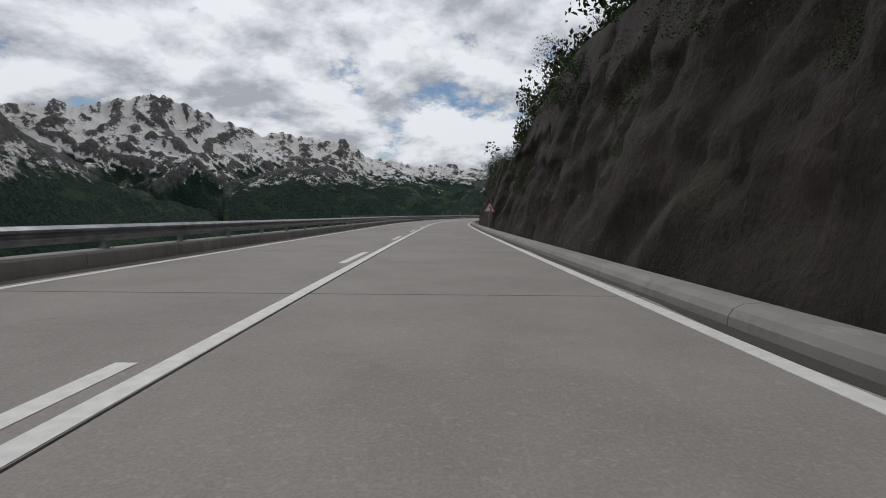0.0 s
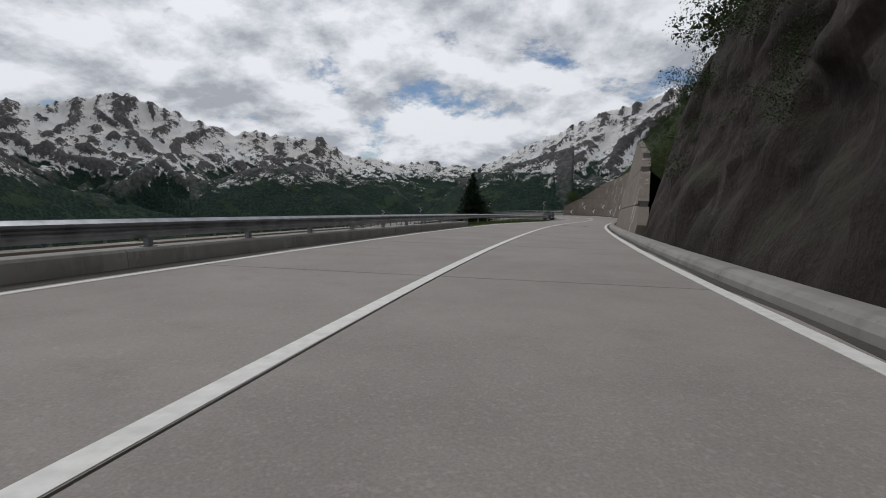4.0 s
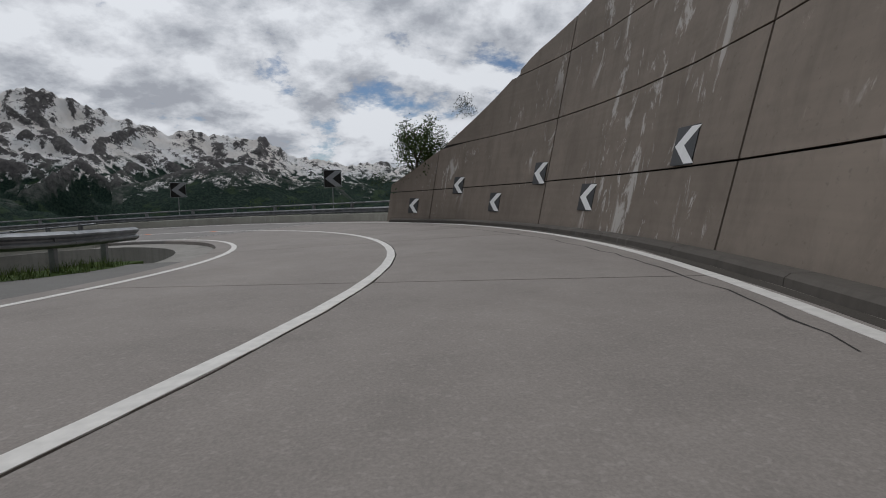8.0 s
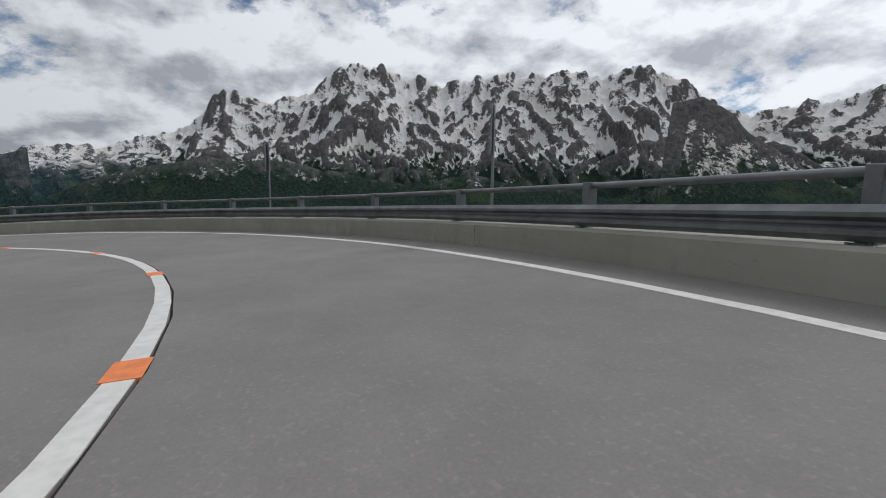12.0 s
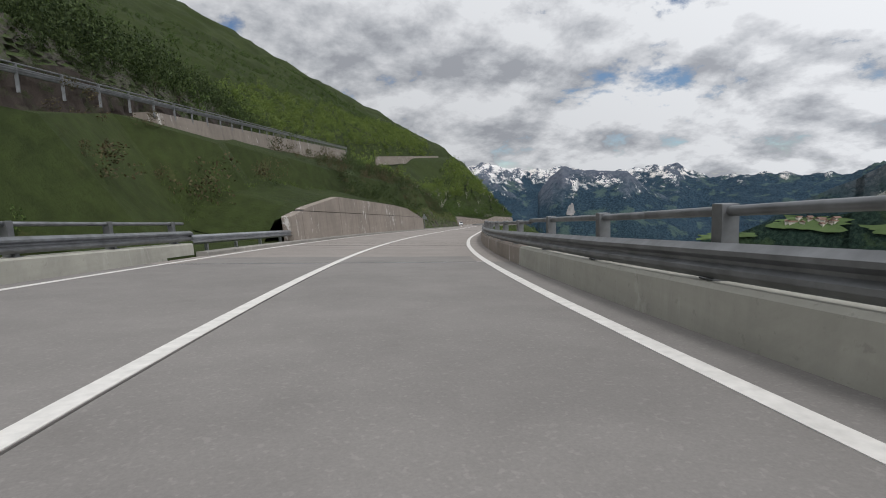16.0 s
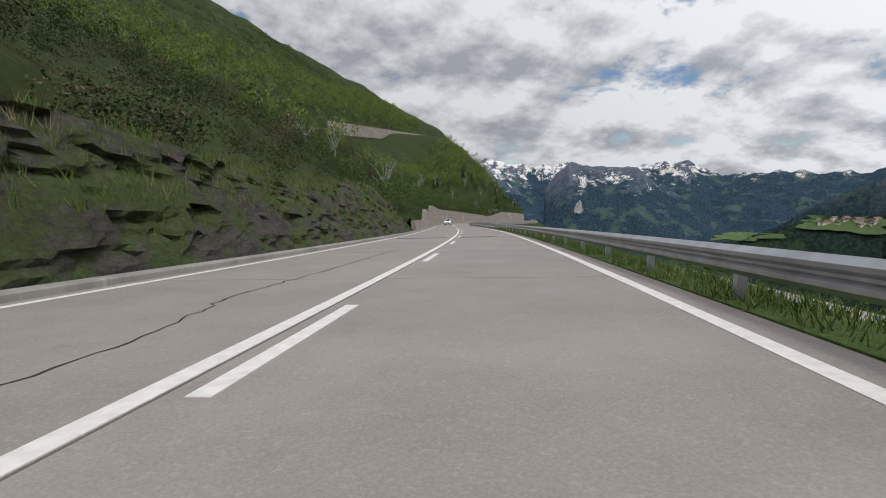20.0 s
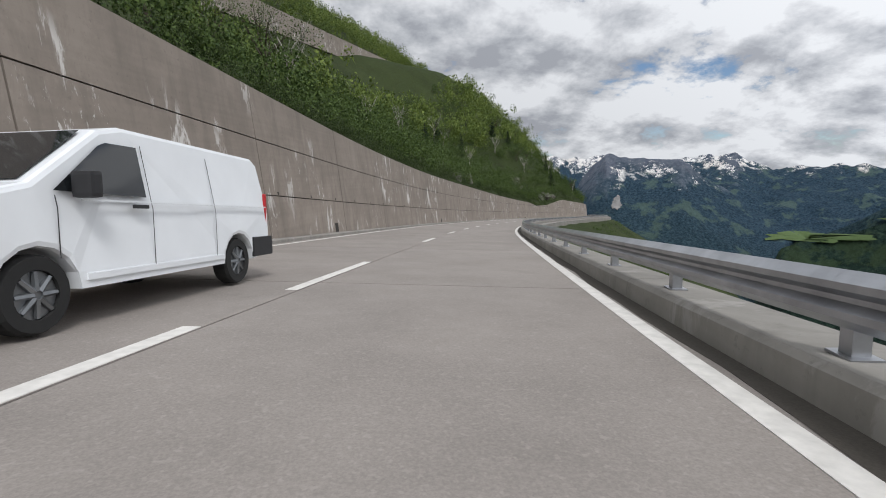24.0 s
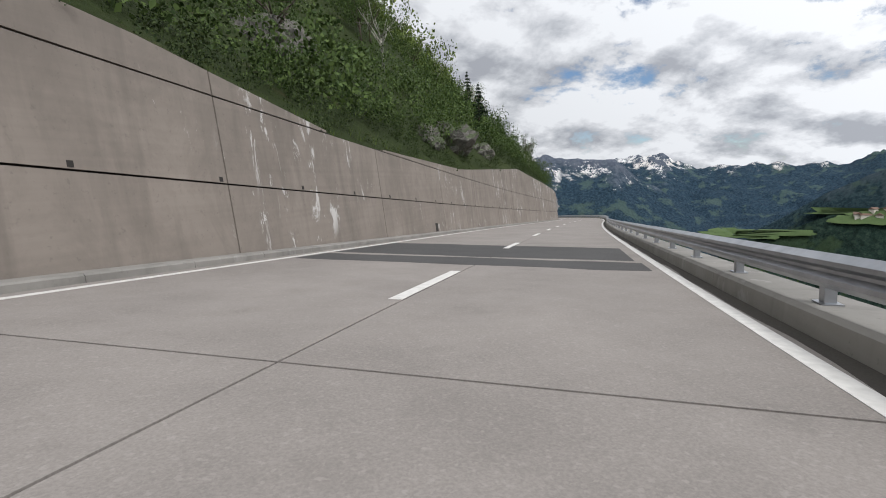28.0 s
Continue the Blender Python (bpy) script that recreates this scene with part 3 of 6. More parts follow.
def box(bm, x0, x1, y0, y1, z0, z1, bevel=0.0):
    r = bmesh.ops.create_cube(bm, size=1.0)
    for v in r["verts"]:
        v.co = Vector(((x0 + x1) / 2 + v.co.x * (x1 - x0), (y0 + y1) / 2 + v.co.y * (y1 - y0), (z0 + z1) / 2 + v.co.z * (z1 - z0)))
    if bevel:
        es = list({e for v in r["verts"] for e in v.link_edges})
        bmesh.ops.bevel(bm, geom=es, offset=bevel, segments=2, affect="EDGES", profile=0.7)
    return r["verts"]


def tube(bm, a, b, r0, r1, sides=8):
    """A tapered round bar from a to b."""
    a, b = Vector(a), Vector(b)
    z = (b - a).normalized()
    x = z.orthogonal().normalized()
    y = z.cross(x)
    rings = []
    for c, r in ((a, r0), (b, r1)):
        rings.append([bm.verts.new(c + (x * math.cos(k * math.tau / sides) + y * math.sin(k * math.tau / sides)) * r) for k in range(sides)])
    for k in range(sides):
        bm.faces.new((rings[0][k], rings[0][(k + 1) % sides], rings[1][(k + 1) % sides], rings[1][k]))
    bm.faces.new(rings[0][::-1])
    bm.faces.new(rings[1])


def empty(name, label="", category="", group="", kind=""):
    return tagged(new(name), label, category, group, kind)


def place(ob, s, lat, h, turn=0.0):
    p = at(s, lat, h)
    ob.matrix_basis = pose(float(p[0]), float(p[1]), float(p[2]), 0, 0, heading(s) + turn)
    return ob

# ---- the lie of the land ----
def ss(a, b, x):
    k = np.clip((np.asarray(x, float) - a) / (b - a), 0, 1)
    return k * k * (3 - 2 * k)


def fbm(x, y, z, octaves=4, rough=0.5):
    """Smooth noise of about -1..1 at each point."""
    out = np.empty(len(x))
    for i in range(len(x)):
        out[i] = noise.fractal((x[i], y[i], z[i]), 1.0, 2.0, octaves)
    return out


HIGH_RIGHT = [(-400, 6.0), (120, 6.5), (138, 6.0), (150, 5.8), (160, 7.0), (187, 8.5), (207, 8.6), (216, 6.2), (221, 3.3), (223.5, 2.1), (240, 1.0)]
HIGH_LEFT = [(280, 0.0), (305, 0.6), (311, 1.5), (312, 1.8), (318, 2.7), (334, 2.7), (341, 2.55), (351, 1.5), (353, 3.4), (400, 3.6), (434, 4.0), (441, 1.2), (459, 1.35), (466, 3.1), (491, 3.1), (492, 3.3), (498.5, 4.6), (514, 5.2), (545, 5.1), (592, 5.2), (606, 5.0), (650, 4.1), (658, 3.4), (674, 3.9), (699, 6.2), (760, 5.6), (860, 4.5)]


def high_right(s):
    return np.interp(s, [p[0] for p in HIGH_RIGHT], [p[1] for p in HIGH_RIGHT])


def high_left(s):
    return np.interp(s, [p[0] for p in HIGH_LEFT], [p[1] for p in HIGH_LEFT])


def bank_slope(s):
    """How steeply the hillside rises on the uphill side of the lower leg."""
    return np.interp(s, [300, 318, 350, 405, 440, 625, 700], [0.26, 0.28, 0.40, 0.52, 0.60, 0.64, 1.05])


_near = slice(0, len(GS), 4)
_NS, _NP, _NH = GS[_near], LINE[_near], HEAD[_near]


def nearest(x, y, keep):
    """Station, offset to the right, distance and height of the nearest stretch of road among those kept."""
    ns, npt, nh = _NS[keep], _NP[keep], _NH[keep]
    out = np.zeros((len(x), 4))
    for i in range(0, len(x), 4000):
        dx, dy = x[i:i + 4000, None] - npt[None, :, 0], y[i:i + 4000, None] - npt[None, :, 1]
        j = (dx * dx + dy * dy).argmin(1)
        r = np.arange(len(j))
        lat = dx[r, j] * np.cos(nh[j]) + dy[r, j] * np.sin(nh[j])
        out[i:i + 4000] = np.stack([ns[j], lat, np.sqrt(dx[r, j] ** 2 + dy[r, j] ** 2), npt[j, 2]], 1)
    return out


def land(x, y):
    """Height of the ground, cut by both legs of the road."""
    a = nearest(x, y, np.ones(len(_NS), bool))
    u, l = nearest(x, y, _NS < 245), nearest(x, y, _NS >= 245)
    up_r = 1 - ss(208, 224, a[:, 0])
    d = np.abs(a[:, 1])
    slope = 0.66 + 0.5 * np.exp(-np.maximum(d - 7, 0) / 18) * (a[:, 0] < 140)
    rise = a[:, 3] - 0.8 + (high_right(a[:, 0]) + 0.8) * ss(7.0, 11.5, d) + slope * np.maximum(d - 9.0, 0)
    drop = a[:, 3] - 0.9 - 0.30 * np.maximum(d - 5.2, 0) - 0.42 * np.maximum(d - 9, 0)
    right = rise * up_r + drop * (1 - up_r)
    right = np.where(a[:, 0] > 300, np.maximum(drop, -420 + 0.02 * drop), right)
    du, dl = np.maximum(np.abs(u[:, 1]), 4.5), np.maximum(np.abs(l[:, 1]), 4.5)
    hu = u[:, 3] - 0.7 - 0.03 * np.maximum(du - 5.5, 0) - 0.4 * ss(5.5, 12, du)
    sl = bank_slope(l[:, 0])
    hl = l[:, 3] - 0.9 + (high_left(l[:, 0]) + 0.7) * ss(8.5, 12.5, dl) + sl * np.maximum(dl - 6.0, 0) * ss(6.5, 10, dl)
    left = -2.0 * np.logaddexp(-hu / 2.0, -hl / 2.0)
    # elsewhere the slope runs straight up from one road's cut to the other's wall foot
    foot = l[:, 3] + high_left(l[:, 0]) + 1.5
    even = foot + (hu - 4.5 - foot) * np.clip((dl - 8.5) / np.maximum(du + dl - 14.5, 3.0), 0, 1)
    left = left + ss(36, 75, du + dl) * ss(9.5, 14, dl) * np.maximum(np.minimum(even, hu) - left, 0)
    z = np.where(a[:, 1] > 0, right, left)
    # the grass berm that carries the rail before the terrace wall
    t0, t1 = np.array(TERRACE[0]), np.array(TERRACE[1])
    d = (t1 - t0)[:2] / np.hypot(*(t1 - t0)[:2])
    u_, q_ = (x - t0[0]) * d[0] + (y - t0[1]) * d[1], (x - t0[0]) * d[1] - (y - t0[1]) * d[0]
    q_ = -q_ if d[1] > 0 else q_
    rim = t0[2] + (t1[2] - t0[2]) * u_ / np.hypot(*(t1 - t0)[:2]) - 0.25
    drop_w = np.where(u_ < 0, 0.0, 0.2 + 2.3 * np.maximum(u_, 0) / np.hypot(*(t1 - t0)[:2]))
    berm = np.where(q_ > -0.6, rim - drop_w - 0.40 * np.maximum(q_, 0), rim - 0.5 * np.maximum(-q_, 0)) - 0.5 * np.maximum(u_ - 84, 0)
    z = np.where((u_ > -38) & (u_ < 96) & (np.abs(q_) < 16) & (a[:, 2] > 9), np.maximum(z, berm), z)
    z = z - 0.75 * np.maximum(-y - 430, 0)  # the spur ends and falls to the valley
    return np.where(a[:, 2] < 6.0, np.minimum(z, a[:, 3] - 0.9), z), a


def ground_sheet():
    xs = np.concatenate([np.arange(-700, -320, 20.0), np.arange(-320, 200, 4.0), np.arange(200, 700, 20.0)])
    ys = np.concatenate([np.arange(-860, -400, 20.0), np.arange(-400, 300, 4.0), np.arange(300, 521, 20.0)])
    X, Y = np.meshgrid(xs, ys)
    x, y = X.ravel(), Y.ravel()
    z, a = land(x, y)
    t0, t1 = np.array(TERRACE[0])[:2], np.array(TERRACE[1])[:2]
    way = (t1 - t0) / np.hypot(*(t1 - t0))
    along = np.clip((x - t0[0]) * way[0] + (y - t0[1]) * way[1], -38, 96)
    off = np.hypot(x - t0[0] - way[0] * along, y - t0[1] - way[1] * along)
    amp = np.clip((a[:, 2] - 8) * 0.10, 0, 5.0) * (0.08 + 0.92 * ss(4, 22, off))
    z = z + amp * fbm(x * 0.035, y * 0.035, z * 0, 5) - 0.15
    z = np.clip(z, -600, 330)
    return tagged(link_mesh("ground", np.stack([x, y, z], 1), grid_faces(len(ys), len(xs)), GRASS, None, True),
                  "steep green alpine hillside of grass and scrub", "hillside", "", "structure")


ground_sheet()

SKYLINE = [  # heading in degrees, height of the crest in metres
    (0, 205), (5.7, 250), (9.2, 372), (12.1, 366), (14.5, 415), (18.2, 405), (21, 484), (26.4, 582), (28.6, 606), (31.4, 552), (34.6, 505),
    (36.3, 538), (41, 455), (44.8, 611), (47.1, 739), (50.8, 853), (53.9, 776), (59, 844), (63.7, 812), (69.5, 772), (72.1, 750), (74.5, 795),
    (76.3, 762), (79.5, 881), (83.9, 860), (87.8, 661), (93.1, 577), (96.4, 609), (100.3, 359), (103.5, 292), (107.3, 204), (113.8, 176),
    (117.2, 73), (121, -20), (125, 5), (129, 20), (132.3, 5), (135.4, 113), (139.5, 86), (142.8, 48), (147.5, 122), (151.2, 112),
    (156.8, 200), (165, 60), (185, -60), (260, 60), (300, 300), (330.3, 710), (340.3, 468), (350.9, 191),
]


RIDGES = [  # radius, width of the near flank, of the far flank, crest as (heading, height)
    (2680, 900, 500, ((150.5, -60), (148.9, 39), (147.6, 86), (145.5, 58), (144.0, 64), (140.4, 45), (138.3, -47), (134.9, -156), (131.7, -258), (129.6, -323), (127, -520))),
    (2050, 560, 420, ((112, 90), (117, 30), (120, -30), (123.0, -85), (124.4, -122), (126.3, -162), (127.8, -204), (129.4, -240), (132, -420))),
    (1400, 420, 420, ((112, -70), (118, -92), (124.6, -116), (126.0, -127), (128.1, -147), (129.9, -159), (132.0, -181), (133.1, -200), (136, -420))),
    (2240, 800, 420, ((46, 330), (43, 330), (40.5, 261), (38.9, 187), (36.2, 117), (32.7, 25), (28.4, -50), (23.5, -105), (18, -260))),
    (2560, 700, 420, ((22, 10), (16, 90), (10.3, 122), (4.9, 37), (0.0, -5), (-3.2, -140), (-6, -330))),
    (2570, 700, 420, ((0, -330), (-3.2, -140), (-4.7, -71), (-7.7, 43), (-12.5, 121), (-20, 200))),
    (1900, 700, 500, ((30, -260), (45, -90), (58, -30), (66, 20), (73, -30), (80, 10), (88, 60), (96, 70), (104, 20), (112, -90), (118, -200))),
]


def mountains(name, az, material, label, far):
    """A sector of the ranges round the valley: spurs and gullies run down from a crest that follows the skyline."""
    rr = np.concatenate([np.linspace(430, 1300, 18), np.linspace(1330, 3780, 118), np.linspace(3815, 4500, 6)])
    n, m = len(rr), len(az)
    A, Rr = np.meshgrid(np.radians(az), rr)
    a, r = A.ravel(), Rr.ravel()
    k = np.array(SKYLINE)
    turn = np.degrees(a)
    deg = turn % 360
    crest = np.interp(deg, np.append(k[:, 0], 360), np.append(k[:, 1], k[0, 1]))
    jag = np.array([noise.fractal((d * 1.1, 0.3, 7.0), 0.7, 2.0, 7) for d in az])
    crest = crest + np.tile(jag, n) * (14 if far else 24) * np.exp(-np.maximum(3800 - r, 0) / 160)
    x, y = -60 - np.sin(a) * r, 90 + np.cos(a) * r
    floor = np.interp(deg, [0, 40, 110, 150, 175, 200, 330, 350, 360], [-300, -380, -460, -520, -520, -400, -300, -260, -300])
    t = np.clip((r - 1700) / 2100, 0, 1)
    z = floor + (crest - floor) * (0.55 * t + 0.45 * t ** 2.0)
    rel = np.maximum(crest - floor, 0)
    # ribs run down the slope to either hand, and break up into smaller ones
    bend = np.array([noise.fractal((px, py, 9.1), 1.0, 2.0, 4) for px, py in zip(x * 0.0013, y * 0.0013)])
    arc_u, r_v = a * 3000 + bend * 130, r + bend * 130
    one = np.array([noise.ridged_multi_fractal((p, q, 3.3), 0.9, 2.1, 7, 1.0, 2.0) for p, q in zip((arc_u + 0.75 * r_v) * 0.0017, r_v * 0.0012)])
    two = np.array([noise.ridged_multi_fractal((p, q, 6.1), 0.9, 2.1, 7, 1.0, 2.0) for p, q in zip((arc_u - 0.75 * r_v) * 0.0017, r_v * 0.0012)])
    spur = np.maximum(one, two) * 0.6 + (one + two) * 0.2
    rill = np.array([noise.ridged_multi_fractal((p, q, 8.8), 0.8, 2.1, 4, 1.0, 2.0) for p, q in zip(x * 0.0058, y * 0.0058)])
    n2 = fbm(x * 0.007, y * 0.007, z * 0 + 1.7, 5)
    mid = (0.25 + 0.75 * np.clip((1 - t) * 4, 0, 1)) * ss(0.05, 0.35, t)
    z += (np.clip(spur, 0.2, 2.4) - 1.9) * rel * 0.17 * mid + (rill - 1.2) * rel * 0.030 * ss(0.1, 0.4, t) + n2 * rel * 0.012 * ss(0.1, 0.5, t)
    for rad, near_w, far_w, crest_line in RIDGES:
        c = np.array(sorted(crest_line))
        h = np.interp(turn, c[:, 0], c[:, 1], left=-900, right=-900)
        fall = np.where(r < rad, np.clip((r - rad + near_w) / near_w, 0, 1), np.clip(1 - (r - rad) / far_w, 0, 1))
        rough = (np.clip(spur, 0.2, 2.2) - 1.6) * 34 * (1 - 0.6 * fall) + n2 * 9 + (rill - 1.2) * 7
        z = np.maximum(z, np.where(fall > 0, floor + (h - floor) * fall ** 1.15 + rough, -900))
    z = np.where(r > 3800, z - (r - 3800) * 0.5, z)
    ob = tagged(link_mesh(name, np.stack([x, y, z], 1), grid_faces(n, m), material, None, True), label, "mountains", "", "structure")
    # where snow lies: hollows and easy slopes hold it, ribs and faces shed it
    Z = z.reshape(n, m)
    arc = np.gradient(np.radians(az))[None, :] * rr[:, None]
    hollow = np.zeros_like(Z)
    for d, w in ((2, 0.7), (5, 0.8), (9, 0.6)):
        hollow += w * ((np.roll(Z, d, 1) + np.roll(Z, -d, 1)) / 2 - Z) / (arc * d)
        hollow += w * 0.6 * (rr < 3480)[:, None] * ((np.roll(Z, d, 0) + np.roll(Z, -d, 0)) / 2 - Z) / (24.0 * d)
    steep = np.hypot(np.gradient(Z, axis=1) / arc, np.gradient(Z, axis=0) / np.gradient(rr)[:, None])
    keep = ob.data.attributes.new("snow", "FLOAT", "POINT")
    keep.data.foreach_set("value", np.clip(0.5 + 0.50 * hollow - 0.20 * (steep - 0.75), 0, 1).astype(np.float32).ravel())
    return ob


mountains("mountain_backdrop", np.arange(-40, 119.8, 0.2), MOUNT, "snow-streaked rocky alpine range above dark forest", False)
mountains("valley_backdrop", np.concatenate([np.arange(119, 168, 0.2), np.arange(168, 320.1, 1.6)]), MOUNT, "distant wooded ranges in painted blue haze, with snowy tops, beyond the valley", True)

# ---- carriageway ----
BRIDGE_0, BRIDGE_1 = 227.0, 298.0
road = empty("road", "two-lane mountain road of worn pale concrete slabs", "road", "", "structure")


def slab(s0, s1, side, material):
    st = span(s0 + 0.015, s1 - 0.015, 1.6)
    rows = []
    for s in st:
        e0 = 0.112 if side > 0 else -(WL(s) + 0.5)
        e1 = WR(s) + 1.0 if side > 0 else 0.088
        ls = np.linspace(e0, e1, 3)
        top, low = at(np.full(3, s), ls), at(np.full(3, s), ls, -0.22)
        rows.append(np.concatenate([top, low[::-1]]))
    n, m = len(st), 6
    f = grid_faces(n, m, True) + [tuple(range(m - 1, -1, -1)), tuple((n - 1) * m + j for j in range(m))]
    return link_mesh("slab", np.concatenate(rows), f, material, road)


UPPER_JOINTS = ((0, -53.5), (12, 30.25), (16.5, 61.7), (27.5, 137.5), (29.5, 151.5), (32.5, 171.75), (37.5, 206.2), (39, 216.5))  # count, metres along
LOWER_JOINTS = ((-5, 299.0), (0, 332.75), (4, 360.0), (9, 395.5), (13, 425.75), (27, 527.25), (35, 587.3), (36, 594.75), (43, 646.0), (72, 858.0))


def joints(table, n0, n1):
    return [float(np.interp(k, [q[0] for q in table], [q[1] for q in table])) for k in np.arange(n0, n1 + 0.1)]


cuts = joints(UPPER_JOINTS, 0.5, 38.5) + [216.5, BRIDGE_0]
for s0, s1 in zip(cuts[:-1], cuts[1:]):
    slab(s0, s1, 1, ROAD_OLD), slab(s0, s1, -1, ROAD_OLD)
slab(BRIDGE_0, BRIDGE_1, 1, ROAD_NEW), slab(BRIDGE_0, BRIDGE_1, -1, ROAD_NEW)
cuts = [BRIDGE_1] + joints(LOWER_JOINTS, -4, 72)
for s0, s1 in zip(cuts[:-1], cuts[1:]):
    slab(s0, s1, 1, ROAD_OLD), slab(s0, s1, -1, ROAD_OLD)
loft("joint_filler", span(-52, 860, 2.0), lambda s: [(-WL(s) - 0.4, -0.03), (WR(s) + 0.6, -0.03), (WR(s) + 0.6, -0.1), (-WL(s) - 0.4, -0.1)], JOINT, road)
loft("road_bed", span(-52, 860, 2.0), lambda s: [(-WL(s) - 1.6, -0.12), (WR(s) + 2.0, -0.12), (WR(s) + 2.0, -1.5), (-WL(s) - 1.6, -1.5)], KERB, road)

marking = empty("road_marking", "white painted centre and edge lines", "road marking", "", "structure")


def stripe(name, s0, s1, lat, w, material=PAINT, step=1.2):
    lf = lat if callable(lat) else (lambda s: lat)
    return loft(name, span(s0, s1, step), lambda s: [(lf(s) - w / 2, 0.005), (lf(s) + w / 2, 0.005), (lf(s) + w / 2, -0.005), (lf(s) - w / 2, -0.005)], material, marking)


stripe("edge_line", -52, 860, lambda s: WR(s), 0.17)
stripe("edge_line", -52, 183, lambda s: -WL(s), 0.14)
stripe("edge_line", 203, 860, lambda s: -WL(s), 0.14)
for s in np.arange(183.5, 202.5, 2.1):
    stripe("edge_dash", s, s + 1.1, lambda s: -WL(s), 0.14)
stripe("centre_line", -52, 449, 0.0, 0.16)
for s in np.arange(0.1 - 5 * 9.5, 118, 9.5):
    stripe("centre_dash", s, s + 2.9, -0.29, 0.15)
for s in np.arange(345.0, 447, 9.0):
    stripe("centre_dash", s, s + 2.9, 0.32, 0.15)
for s in np.arange(454.5, 530, 6.0):
    stripe("centre_dash", s, s + 3.9, 0.0, 0.16)
for s in np.arange(557.0 - 2 * 9.15, 858, 9.15):
    stripe("centre_dash", s, s + 3.0, 0.0, 0.17)

# ---- retaining walls ----
def wall_run(name, s0, s1, lat, height, lifts, column, batter, material, side, label, joint=None):
    """A cast wall of panels: thin recessed joints, a core behind them, face leaning back by batter metres a metre."""
    wall = empty(name, label, "retaining wall", "", "structure")
    core = lambda s: [(lat(s) + side * 0.06, -0.5), (lat(s) + side * (0.06 + batter * height(s)), height(s) - 0.04),
                      (lat(s) + side * (0.44 + batter * height(s)), height(s) - 0.04), (lat(s) + side * 0.44, -0.5)]
    loft("core", span(s0 + 0.45, s1 - 0.45, 2.0), core, JOINT, wall)
    n = max(1, int(round((s1 - s0) / column)))
    edges = np.linspace(s0, s1, n + 1) if not joint else np.array([s0] + [e for e in np.arange(joint - 60 * column, s1, column) if s0 + 1.5 < e < s1 - 1.5] + [s1])
    for a, b in zip(edges[:-1], edges[1:]):
        for h0, h1 in zip([-0.4] + lifts, lifts + [50.0]):
            base = h0 + 0.018
            st = span(a + 0.022, b - 0.022, 1.8)
            if min(height(s) for s in st) < base + 0.05:
                st = [s for s in span(a + 0.022, b - 0.022, 0.4) if height(s) > base + 0.05]
            if len(st) < 2:
                continue
            tops = [min(h1 - 0.018, height(s)) for s in st]
            rows = []
            for s, tp in zip(st, tops):
                la = lat(s)
                pr = [(la + side * batter * base, base), (la + side * batter * tp, tp), (la + side * (batter * tp + 0.5), tp), (la + side * (batter * base + 0.5), base)]
                rows.append(at(np.full(4, s), [p[0] for p in pr], [p[1] for p in pr]))
            f = grid_faces(len(st), 4, True) + [(3, 2, 1, 0), tuple((len(st) - 1) * 4 + j for j in range(4))]
            link_mesh("panel", np.concatenate(rows), f, material, wall)
    return wall


wall_right_h = lambda s: float(np.interp(s, [140.5, 143, 149, 160, 172, 187, 207, 216, 221, 223.6], [0.5, 1.7, 4.8, 7.0, 7.4, 8.5, 8.6, 6.2, 3.2, 1.9]))
def lat_a(s):
    return WR(s) + 0.85 - 0.12 * float(ss(190, 208, s))


def lat_c(s):
    return -WL(s) - 0.62


def lat_d(s):
    return -WL(s) - 0.70


wall_run("wall_hairpin", 140.5, 223.6, lat_a, wall_right_h, [1.5, 3.5, 5.6], 6.63, 0.20, WALL_A, 1, "tall leaning grey concrete retaining wall with cast joints", 207.5)
wall_run("wall_lower_short", 309.8, 351, lat_c, lambda s: float(high_left(s)), [1.65], 6.6, 0.06, WALL_D, -1, "low weathered concrete retaining wall below a meadow", 318.0)
wall_run("wall_lower_long", 441, 860, lat_d, lambda s: float(high_left(s)), [1.60, 3.42], 8.28, 0.09, WALL_D, -1, "long pale concrete retaining wall with lime streaks", 561.0)


def run(name, s0, s1, profile, material, label, category, kind="structure", step=2.0, piece=None):
    """A kerb, parapet or verge; cut into pieces where it is made of pieces."""
    if not piece:
        return tagged(loft(name, span(s0, s1, step), profile, material), label, category, "", kind)
    top = empty(name, label, category, "", kind)
    ed = span(s0, s1, piece)
    for a, b in zip(ed[:-1], ed[1:]):
        loft(name + "_stone", span(a + 0.006, b - 0.006, step), profile, material, top)
    return top


def edge(s):
    """How far the bridge parapet stands off the edge line."""
    return float(np.interp(s, [215, 255, 281, 308, 325], [0.86, 0.86, 0.57, 0.70, 0.70]))


def kerb_sink(s):
    return 1 - 0.30 * float(ss(184, 193, s))


run("kerb_cliff", -52, 193, lambda s: [(WR(s) + 0.28, -0.1), (WR(s) + 0.29, 0.09 * kerb_sink(s)), (WR(s) + 0.33, 0.16 * kerb_sink(s)), (WR(s) + 0.42, 0.205 * kerb_sink(s)), (WR(s) + 0.55, 0.21 * kerb_sink(s)), (WR(s) + 0.72, 0.19 * kerb_sink(s)), (WR(s) + 0.76, -0.1)], KERB, "rounded grey concrete kerb below the rock", "kerb", piece=4.0, step=1.3)
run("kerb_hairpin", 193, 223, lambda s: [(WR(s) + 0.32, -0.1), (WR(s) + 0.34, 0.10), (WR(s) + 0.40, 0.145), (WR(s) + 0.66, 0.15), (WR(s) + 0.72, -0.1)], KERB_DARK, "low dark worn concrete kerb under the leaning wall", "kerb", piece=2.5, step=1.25)
